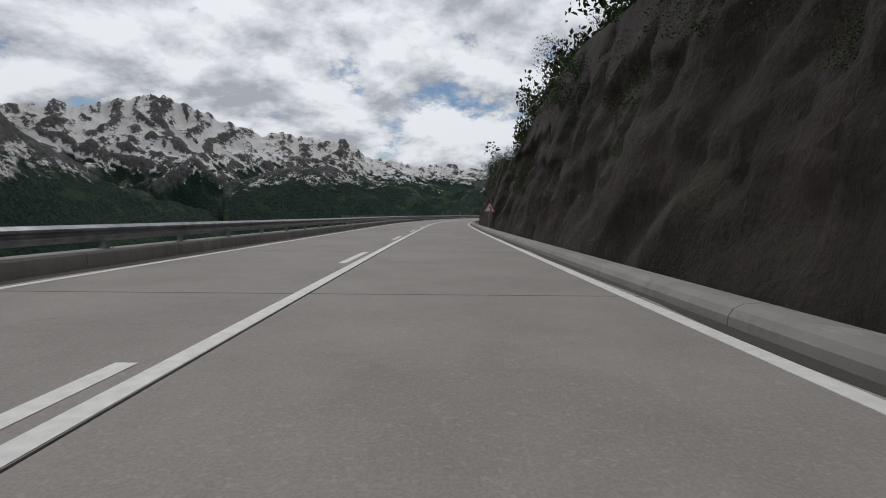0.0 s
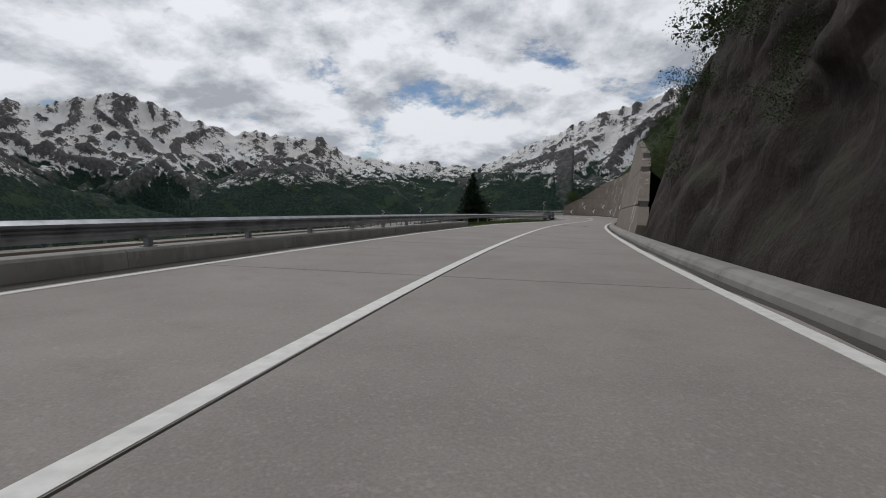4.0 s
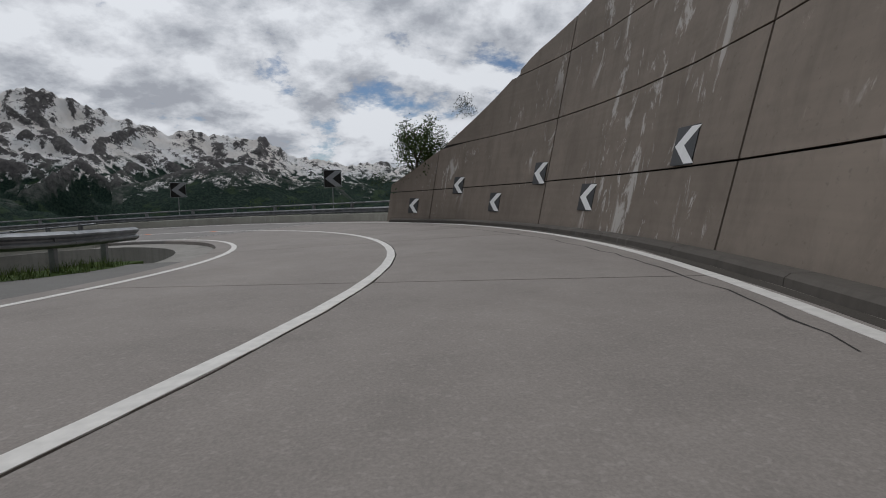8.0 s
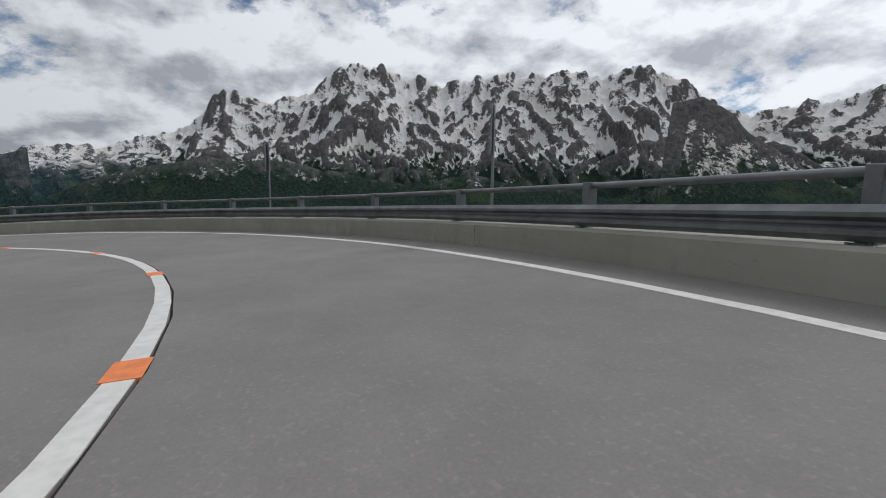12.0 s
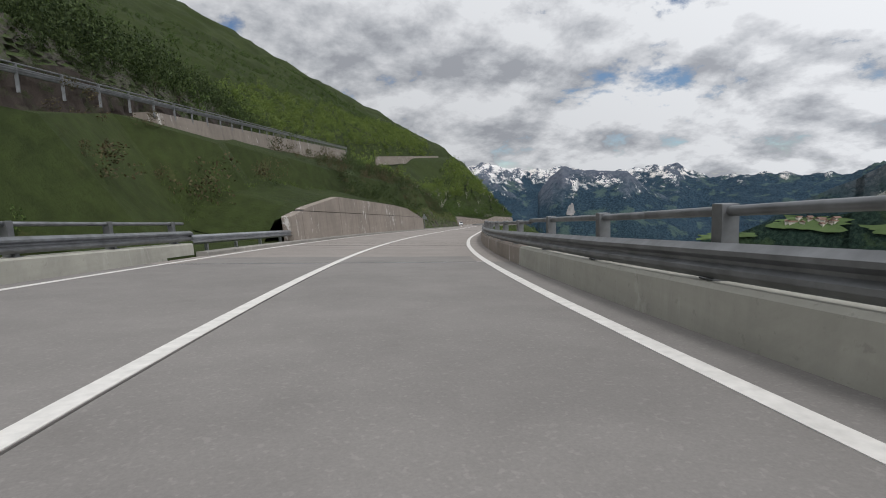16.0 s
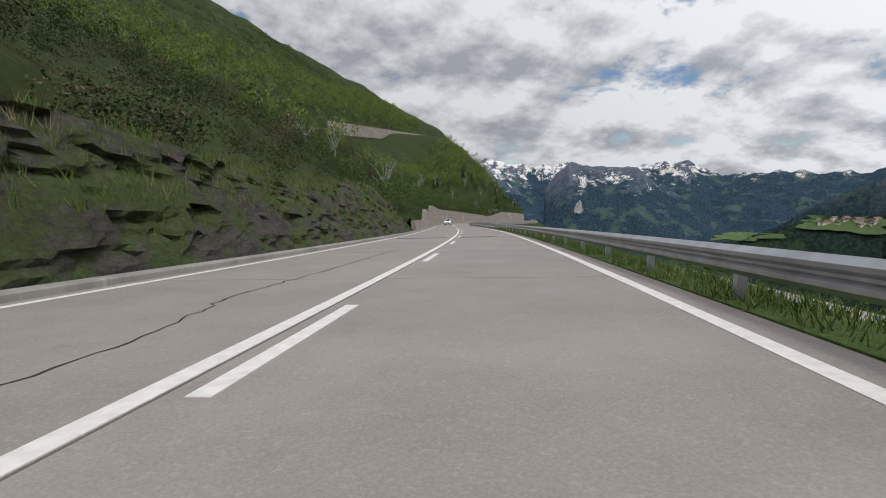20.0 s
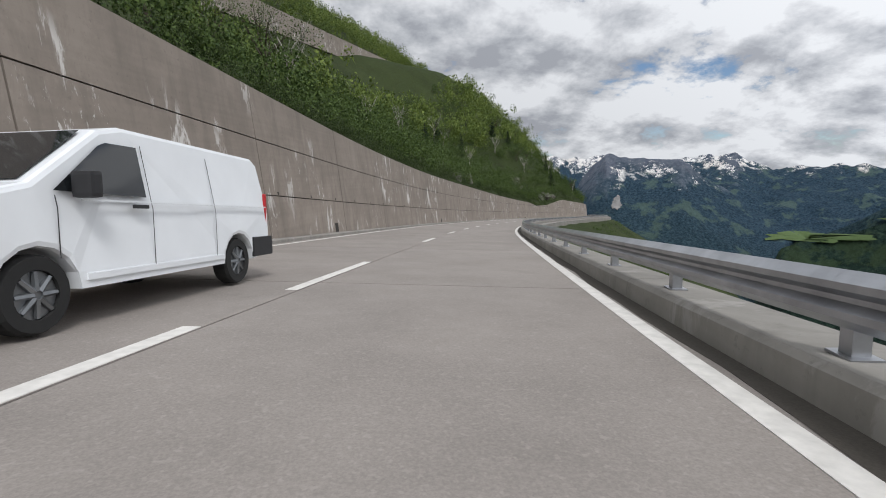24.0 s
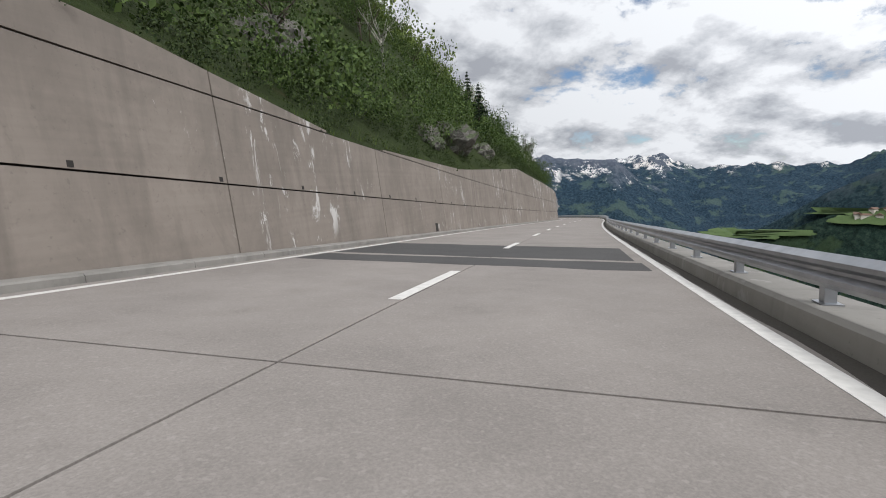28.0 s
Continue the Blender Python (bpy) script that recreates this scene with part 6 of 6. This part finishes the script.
scatter("scrub_over_bank", fine, spots(900, 345, 500, -8, -60, 0.6, 1.7, (0.7, 1.2), near=1.2, clear=7), LEAF_DARK, "dark scrub over the slope above the rock bank", "scrub")
scatter("scrub_long_wall", fine, spots(2000, 438, 840, -7.4, -42, 0.9, 2.4, (0.9, 1.4), near=1.4), LEAF_MID, "dense green bushes above the long wall", "scrub")
scatter("scrub_wall_crest", fine, spots(900, 441, 730, -5.5, -9.5, 0.3, 0.95, (0.7, 1.4), near=1.0, clear=5.2), LEAF_DARK, "dark bushes crowding the top of the long wall", "scrub")
scatter("scrub_upper", far, spots(2400, 490, 840, -26, -130, 1.6, 3.8, (1.0, 1.5), near=1.1, clear=8), LEAF_FRESH, "fresh green birch thicket on the hillside", "scrub")
scatter("scrub_high", far, spots(3000, 300, 800, -45, -230, 1.0, 3.2, near=1.0, clear=9), LEAF_MID, "bushes over the high hillside", "scrub")
scatter("scrub_below_road", fine, spots(360, 322, 740, 9.5, 30, 0.5, 1.3), LEAF_MID, "bushes on the slope below the guardrail", "scrub")
scatter("scrub_infield", mid, spots(60, 240, 300, -9, -22, 0.3, 0.7), LEAF_MID, "low bushes inside the bend", "scrub")


def wall_top(n, s0, s1, size0, size1):
    """Places for low growth that hangs along the top of the leaning wall."""
    out = []
    for k in range(n):
        q = RNG.uniform(s0, s1)
        h = wall_right_h(q)
        p = at(q, lat_a(q) + 0.2 * h + RNG.uniform(0.25, 4.5))
        z, who = on_ground(p[0], p[1])
        if z is not None and z > p[2] + h - 0.7:
            out.append((p[0], p[1], z - 0.12, RNG.uniform(size0, size1), RNG.uniform(0.6, 1.3)))
    return out


scatter("scrub_wall_top", fine, wall_top(620, 146, 221, 0.2, 0.6), LEAF_DARK, "ragged grass and low shrubs along the wall's top edge", "scrub")


def blades(name, n, s0, s1, lat0, lat1, h0, h1, material, label):
    s, lat = RNG.uniform(s0, s1, n), RNG.uniform(0, 1, n)
    k = lat0(s) + (lat1(s) - lat0(s)) * lat
    p = at(s, k)
    hits = [on_ground(a, b) for a, b in p[:, :2]]
    z = np.array([q[0] if q[0] is not None and q[1].startswith(("ground", "bank", "verge", "rock", "kerb_wall_outer", "layby")) else -999 for q in hits])
    ok = np.abs(z - p[:, 2]) < 4
    p, z, n = p[ok], z[ok], int(ok.sum())
    m = 8
    base = np.repeat(np.stack([p[:, 0], p[:, 1], z], 1), m, 0) + np.concatenate([RNG.normal(size=(n * m, 2)) * 0.06, np.zeros((n * m, 1))], 1)
    h = RNG.uniform(h0, h1, n * m)[:, None]
    lean = RNG.normal(size=(n * m, 3)) * [0.35, 0.35, 0] + [0, 0, 1]
    side = RNG.normal(size=(n * m, 3)) * [1, 1, 0]
    side /= np.linalg.norm(side, axis=1)[:, None] + 1e-9
    w = 0.005 + 0.006 * RNG.uniform(size=(n * m, 1))
    v = np.stack([base - side * w, base + side * w, base + lean * h + side * w * 0.15, base + lean * h - side * w * 0.15], 1).reshape(-1, 3)
    return tagged(fast_mesh(name, v, np.arange(len(v)).reshape(-1, 4), material), label, "grass", "", "stuff")


blades("grass_verge_outer", 11000, 322, 447, lambda s: WR(s) + 0.50, lambda s: WR(s) + 3.4, 0.06, 0.18, BLADE, "long green grass along the road's edge")
blades("grass_verge_inner", 1300, 147, 186, lambda s: -WL(s) - 0.45, lambda s: -WL(s) - 2.6, 0.08, 0.25, BLADE, "green verge grass under the guardrail")
blades("grass_lay_by", 900, 186, 211, lambda s: -WL(s) - np.vectorize(bay)(s) + 0.1, lambda s: -WL(s) - np.vectorize(bay)(s) - 1.6, 0.06, 0.2, BLADE, "short grass beside the lay-by")
blades("grass_bank", 1500, 352, 440, lambda s: -WL(s) - 1.6, lambda s: -WL(s) - 6.5, 0.15, 0.45, STRAW, "dry yellow grass tufts on the rock bank")
blades("grass_rock_bank", 6500, 351, 441, lambda s: -WL(s) - 1.5, lambda s: -WL(s) - 7.5, 0.12, 0.42, BLADE, "green grass tussocks on the rock bank")
blades("grass_slope", 5200, 308, 441, lambda s: -WL(s) - 5.0, lambda s: -WL(s) - 17.0, 0.15, 0.40, BLADE, "rough green grass over the hillside")
blades("grass_long_wall", 2600, 441, 700, lambda s: -WL(s) - 1.2, lambda s: -WL(s) - 6.0, 0.2, 0.6, BLADE, "long grass hanging over the wall's top")
blades("grass_cliff", 900, -50, 141, lambda s: WR(s) + 3.0, lambda s: WR(s) + 9.0, 0.15, 0.4, BLADE, "grass on the cliff ledges")
blades("grass_kerb", 500, 600, 632, lambda s: WR(s) + 0.55, lambda s: WR(s) + 1.3, 0.08, 0.25, BLADE, "grass growing over the broken kerb")


def spruce(x, y, z, h, spread, density=1.0, label="tall dark green spruce", leaf=None):
    tree = empty("spruce", label, "tree")
    bm = bmesh.new()
    tube(bm, (0, 0, -0.4), (0, 0, h * 0.55), 0.022 * h, 0.013 * h, 9)
    tube(bm, (0, 0, h * 0.55), (0, 0, h * 0.99), 0.013 * h, 0.003 * h, 7)
    part("trunk", bm, BARK, tree, "", True)
    V, tiers = [], int(26 * density)
    bm = bmesh.new()
    for t in range(tiers):
        f = t / (tiers - 1)
        zc = h * (0.10 + 0.88 * f)
        reach = spread * (1 - f) ** 0.85 * RNG.uniform(0.8, 1.15) + 0.15
        for b in range(max(4, int(9 * (1 - f) + 4))):
            a = RNG.uniform(0, math.tau)
            ln = reach * RNG.uniform(0.65, 1.1)
            droop = 0.28 * ln
            if ln > 0.8:
                tube(bm, (0, 0, zc), (math.cos(a) * ln * 0.8, math.sin(a) * ln * 0.8, zc - droop * 0.7), 0.02, 0.006, 4)
            m = int(ln * 26) + 6
            u = RNG.uniform(0.12, 1.0, m)
            p = np.stack([np.cos(a) * ln * u, np.sin(a) * ln * u, zc - droop * u ** 1.3 + 0.08 * ln * (u > 0.85)], 1)
            p += RNG.normal(size=p.shape) * [0.10 * ln * 0.5 + 0.04, 0.10 * ln * 0.5 + 0.04, 0.06]
            V.append(p)
    part("limbs", bm, BARK, tree)
    v, q = cards(np.concatenate(V), np.full(sum(len(p) for p in V), 0.30), 0.35, -0.3)
    crown = fast_mesh("crown", v, q, leaf or NEEDLE)
    crown.parent = tree
    tree.matrix_basis = pose(x, y, z, 0, 0, 40)
    return tree


def leafy_tree(x, y, z, h, spread, material, bark, label, leaf=0.16, n=2600, bare=0.0):
    tree = empty("leafy_tree", label, "tree")
    bm = bmesh.new()
    tube(bm, (0, 0, -0.4), (0.1, 0.05, h * 0.42), 0.028 * h, 0.018 * h, 9)
    tips = []
    for k in range(9):
        a, f = k * 2.4 + RNG.uniform(0, 0.6), RNG.uniform(0.22, 0.45)
        root = Vector((0.1 * f / 0.42, 0.05, h * f))
        mid_ = root + Vector((math.cos(a) * spread * 0.4, math.sin(a) * spread * 0.4, h * RNG.uniform(0.14, 0.26)))
        tip = mid_ + Vector((math.cos(a + 0.3) * spread * 0.35, math.sin(a + 0.3) * spread * 0.35, h * RNG.uniform(0.10, 0.30)))
        tube(bm, root, mid_, 0.012 * h, 0.007 * h, 6)
        tube(bm, mid_, tip, 0.007 * h, 0.002 * h, 5)
        for j in range(3):
            t2 = mid_.lerp(tip, RNG.uniform(0.2, 0.9)) + Vector(RNG.normal(size=3) * spread * 0.22)
            tube(bm, mid_.lerp(tip, 0.3), t2, 0.004 * h, 0.0015 * h, 4)
            tips.append(t2)
        tips += [mid_, tip]
    part("trunk", bm, bark, tree, "", True)
    c = np.array([tuple(t) for t in tips])
    k = RNG.integers(0, len(c), n)
    p = c[k] + RNG.normal(size=(n, 3)) * spread * 0.17
    v, q = cards(p, np.full(n, leaf))
    crown = fast_mesh("crown", v, q, material)
    crown.parent = tree
    tree.matrix_basis = pose(x, y, z, 0, 0, float(RNG.uniform(0, 360)))
    return tree


for kind, x, y, h, w in TREES:
    z, who = on_ground(x, y)
    z = (z if z is not None else -14) - 0.1
    if kind == "spruce":
        spruce(x, y, z, h, w, 2.6)
    elif kind == "larch":
        spruce(x, y, z, h, w, 1.0, "slender green larch on the slope", LEAF_DARK)
    else:
        leafy_tree(x, y, z, h, w, {"leafy": LEAF_MID, "fresh": LEAF_FRESH, "dark": LEAF_DARK}[kind], BARK if kind != "fresh" else BIRCH, "bushy green broadleaf tree beside the road", 0.15, 4200)


leafy_tree(47.8, 217.6, -10.7, 4.4, 1.2, LEAF_MID, BARK, "small dark green birch at the end of the leaning wall", 0.10, 5200)
leafy_tree(49.6, 219.4, -10.6, 3.0, 1.1, LEAF_DARK, BARK, "bushy shrub at the end of the leaning wall", 0.10, 3600)
scatter("bush_wall_end", dense, [(47.6, 217.9, -10.6, 1.3, 1.2), (48.3, 217.0, -9.9, 1.2, 1.3), (49.2, 218.6, -10.8, 1.4, 1.1), (48.9, 215.6, -8.6, 0.9, 1.2), (49.8, 213.8, -7.2, 0.8, 1.1)], LEAF_DARK, "dark bushes round the end of the leaning wall", "bush")


# birches and small conifers along the slope above the long wall
for i in range(80):
    s, d = RNG.uniform(452, 820), RNG.uniform(6, 30)
    p = at(s, -WL(s) - d)
    z, who = on_ground(p[0], p[1])
    if z is None or not who.startswith(("ground", "bank")):
        continue
    if i % 6 == 0:
        spruce(float(p[0]), float(p[1]), z - 0.1, RNG.uniform(4, 7), 1.3, 0.5, "young spruce on the slope")
    else:
        leafy_tree(float(p[0]), float(p[1]), z - 0.1, RNG.uniform(4.0, 8.0), RNG.uniform(1.5, 2.6), LEAF_FRESH if i % 3 == 0 and s > 520 else LEAF_MID, BIRCH if i % 2 else BARK, "young birch on the slope above the wall", 0.14, 1400)
for i in range(16):
    s, d = RNG.uniform(-20, 140), RNG.uniform(5.5, 16)
    p = at(s, WR(s) + d)
    z, who = on_ground(p[0], p[1])
    if z is None or who.startswith(("road", "kerb", "slab")):
        continue
    leafy_tree(float(p[0]), float(p[1]), z - 0.1, RNG.uniform(3, 5.5), RNG.uniform(1.3, 2.2), LEAF_DARK if i % 2 else LEAF_MID, BARK, "thin tree leaning over the cliff edge", 0.09, 2200)


# ---- road repairs, drains, holes ----
PATCH = concrete_road("dark_asphalt_patch", (0.075, 0.072, 0.070), 1.2)


def patch(s0, s1, l0, l1, material=PATCH, name="asphalt_patch", ragged=0.05, up=0.004):
    n = 9
    ls = np.linspace(l0, l1, n)
    a = at(s0 + RNG.normal(size=n) * ragged, ls, up)
    b = at(s1 + RNG.normal(size=n) * ragged, ls, up)
    v = np.concatenate([a, b, a - [0, 0, 0.03], b - [0, 0, 0.03]])
    f = [(i, i + 1, n + i + 1, n + i) for i in range(n - 1)]
    f += [(2 * n + i + 1, 2 * n + i, i, i + 1) for i in range(n - 1)] + [(n + i + 1, n + i, 3 * n + i, 3 * n + i + 1) for i in range(n - 1)]
    link_mesh(name, v, [t[::-1] for t in f], material, road)


for q in PATCHES:
    patch(*q)
patch(BRIDGE_1 - 0.12, BRIDGE_1 - 0.02, -3.9, 3.9, STEEL, "expansion_joint", 0.0)
patch(BRIDGE_1 + 0.05, BRIDGE_1 + 2.2, -3.9, 3.6, ROAD_NEW, "joint_apron", 0.02)
for q in (0.50, 0.58):
    patch(BRIDGE_0 + q, BRIDGE_0 + q + 0.022, -3.7, 4.55, PAINT, "expansion_joint", 0.0)
patch(BRIDGE_0 + 0.535, BRIDGE_0 + 0.57, -3.7, 4.55, JOINT, "joint_seal", 0.0)
patch(307.45, 307.51, -4.0, 3.8, JOINT, "slab_joint", 0.012)
patch(309.7, 309.75, -4.0, 3.8, JOINT, "slab_joint", 0.012)
for s in ORANGES:
    patch(s, s + 0.42, -0.11, 0.11, ORANGE, "orange_mark", 0.0, 0.010)


def crack(pts, w=0.013):
    """A thin dark crack wandering over the slabs."""
    rows = []
    for i in range(len(pts) - 1):
        (s0, l0), (s1, l1) = pts[i], pts[i + 1]
        for k in range(8):
            u = k / 8
            s, l = s0 + (s1 - s0) * u, l0 + (l1 - l0) * u + RNG.normal() * 0.035
            ww = w * RNG.uniform(0.5, 1.5)
            rows.append(at([s, s], [l - ww, l + ww], 0.004))
    v = np.concatenate(rows)
    link_mesh("crack", v, [(2 * i + 1, 2 * i, 2 * i + 2, 2 * i + 3) for i in range(len(rows) - 1)], JOINT, road)


for q in CRACKS:
    crack(q, 0.05 if q[0][0] == 30.0 else 0.013)


def holes(wall_lat, h, stations, w, hh, side, parent_name, batter):
    """Weep holes: thin black plates proud of a wall's face, painted like their shaded insides."""
    wall = bpy.data.objects[parent_name]
    for s in stations:
        st = [s - w / 2, s + w / 2]
        v = []
        for z in (h, h + hh):
            for k in st:
                for o in (-0.006, 0.03):
                    v.append(at(k, wall_lat(k) + side * (batter * z + o), z))
        f = [(0, 2, 6, 4), (1, 5, 7, 3), (0, 4, 5, 1), (2, 3, 7, 6), (4, 6, 7, 5), (0, 1, 3, 2)]
        link_mesh("weep_hole", np.array(v), f, JOINT, wall)


holes(lat_d, 1.64, np.arange(500, 800, 3.1), 0.10, 0.10, -1, "wall_lower_long", 0.09)
holes(lat_d, 0.14, [543.0, 574.0, 605.0, 636.2, 667.0], 0.42, 0.42, -1, "wall_lower_long", 0.09)
holes(lat_a, 1.62, np.arange(160, 206, 5.3), 0.14, 0.30, 1, "wall_hairpin", 0.20)
holes(lat_a, 0.14, [164.0, 192.9], 0.38, 0.55, 1, "wall_hairpin", 0.20)

# yellow flowers at the wall's foot
clump = empty("flower_clump", "small clump of yellow flowers at the wall's foot", "flowers")
v, q = cards(blob_points(90, 0.16, 3), np.full(90, 0.07))
o = fast_mesh("leaves", v, q, LEAF_MID)
o.parent = clump
v, q = cards(blob_points(16, 0.13, 3) + [0, 0, 0.12], np.full(16, 0.05), 0.9)
o = fast_mesh("blossom", v, q, FLOWER)
o.parent = clump
place(clump, 634.0, -WL(634) - 0.5, 0.12)


# ---- across the valley ----
bpy.context.view_layer.update()
DEPS = bpy.context.evaluated_depsgraph_get()
FARS = [bpy.data.objects["mountain_backdrop"], bpy.data.objects["valley_backdrop"], bpy.data.objects["ground"]]
HOUSE_WALL = plain("cream_house_plaster", (0.62, 0.58, 0.50), 0.8)
HOUSE_ROOF = plain("brown_house_roof", (0.16, 0.10, 0.075), 0.8)
MEADOW = grass_mat("mown_meadow", (0.070, 0.105, 0.042), (0.095, 0.140, 0.056), (0.120, 0.155, 0.066))
SCAR = plain("bare_pale_rock", (0.17, 0.165, 0.16), 0.9, 0, 0.35, 0.04)


def draped(name, eye, head, dip, wide, tall, material, label, category, lift=2.0, seed=0.0):
    """A patch lying on the far slope that is met from eye along head and dip (degrees), uneven at its rim."""
    n, m = 26, 22
    v, f = [], []
    for j in range(m + 1):
        for i in range(n):
            a = i * math.tau / n
            k = j / m * (1 + 0.55 * noise.fractal((math.cos(a) * 1.9 + seed, math.sin(a) * 1.9, 2.0), 0.7, 2.0, 5))
            hd, dp = math.radians(head + wide * k * math.cos(a)), math.radians(dip + tall * k * math.sin(a))
            d = Vector((-math.sin(hd) * math.cos(dp), math.cos(hd) * math.cos(dp), -math.sin(dp)))
            start = Vector(eye) + d * 700
            p, _ = first_hit(FARS, start, d)
            p = p or start + d * 1500
            v.append(p - d * 6 + Vector((0, 0, lift)))
    return tagged(link_mesh(name, [tuple(p) for p in v], grid_faces(m + 1, n, True), material, None, True), label, category, "", "structure")


def far_house(p, turn, w, dpt, h):
    house = empty("house", "small cream house with a brown roof on the valley meadow", "house", "houses of the hamlet")
    bm = bmesh.new()
    box(bm, -w / 2, w / 2, -dpt / 2, dpt / 2, -6, h)
    part("wall", bm, HOUSE_WALL, house)
    bm = bmesh.new()
    a = [bm.verts.new(q) for q in ((-w * 0.6, -dpt * 0.6, h - 0.3), (w * 0.6, -dpt * 0.6, h - 0.3), (w * 0.6, 0, h + dpt * 0.35), (-w * 0.6, 0, h + dpt * 0.35), (-w * 0.6, dpt * 0.6, h - 0.3), (w * 0.6, dpt * 0.6, h - 0.3))]
    for q in ((0, 1, 2, 3), (3, 2, 5, 4), (1, 5, 2), (0, 3, 4), (0, 4, 5, 1)):
        bm.faces.new([a[i] for i in q])
    part("roof", bm, HOUSE_ROOF, house)
    house.matrix_basis = pose(p.x, p.y, p.z, 0, 0, turn)
    return house


EYE = (-60.0, 60.0, -25.0)
draped("meadow", EYE, 121.5, 4.9, 3.6, 0.75, MEADOW, "bright green mown meadow round a hamlet across the valley", "meadow", 2.0, 1.0)
draped("meadow", EYE, 129.5, 6.3, 3.0, 0.5, MEADOW, "green valley meadow among the woods", "meadow", 2.0, 5.0)
draped("meadow", EYE, 114.5, 5.3, 2.2, 0.5, MEADOW, "green meadow on the wooded slope", "meadow", 2.0, 8.0)
draped("rock_scar", EYE, 146.2, 3.2, 0.45, 0.75, SCAR, "pale bare rock slide on the wooded mountain", "rock face", 3.0, 3.0)
bpy.context.view_layer.update()
DEPS = bpy.context.evaluated_depsgraph_get()
for i in range(16):
    hd, dp = math.radians(120.6 + RNG.uniform(-1.9, 2.6)), math.radians(4.75 + RNG.uniform(-0.3, 0.35))
    d = Vector((-math.sin(hd) * math.cos(dp), math.cos(hd) * math.cos(dp), -math.sin(dp)))
    p, who = first_hit(FARS, Vector(EYE) + d * 700, d)
    if p:
        far_house(p, float(RNG.uniform(0, 180)), float(RNG.uniform(10, 18)), float(RNG.uniform(8, 12)), float(RNG.uniform(6, 10)))

# ---- paint on the tall wall ----
YELLOW = plain("faded_yellow_paint", (0.27, 0.245, 0.19), 0.85, 0, 0.15, 1.5)
CHALK = plain("white_sprayed_paint", (0.62, 0.61, 0.57), 0.85)


def on_wall(name, quads, material, out=0.006):
    """Thin paint on the leaning wall: each quad lists (along, height) corners."""
    v, f = [], []
    for q in quads:
        f.append(tuple(range(len(v), len(v) + 4)))
        for s, h in q:
            v.append(at(s, lat_a(s) + 0.20 * h - out, h))
    return link_mesh(name, np.array(v), f, material, bpy.data.objects["wall_hairpin"])


_cols = np.linspace(GRAFFITI[0], GRAFFITI[1], 9)
on_wall("paint_patch", [((a, GRAFFITI[2]), (b, GRAFFITI[2]), (b, GRAFFITI[3]), (a, GRAFFITI[3])) for a, b in zip(_cols[:-1], _cols[1:])], YELLOW, 0.008)
_strokes = []
_x = GRAFFITI[0] + 0.5
while _x < GRAFFITI[1] - 0.8:
    wid, _lo, _hi = RNG.uniform(0.35, 0.6), GRAFFITI[2] + RNG.uniform(0.15, 0.3), GRAFFITI[2] + RNG.uniform(0.9, 1.25)
    for (x0, z0), (x1, z1) in (((0, _lo), (0.05, _hi)), ((0.05, _hi), (wid, _hi - 0.1)), ((0.02, (_lo + _hi) / 2), (wid * 0.8, (_lo + _hi) / 2 + 0.1))):
        dx, dz = (0.06, 0.0) if abs(x1 - x0) < 0.2 else (0.0, 0.06)
        _strokes.append(((_x + x0, z0), (_x + x0 + dx, z0 + dz), (_x + x1 + dx, z1 + dz), (_x + x1, z1)))
    _x += wid + 0.2
on_wall("paint_stroke", _strokes, CHALK, 0.012)
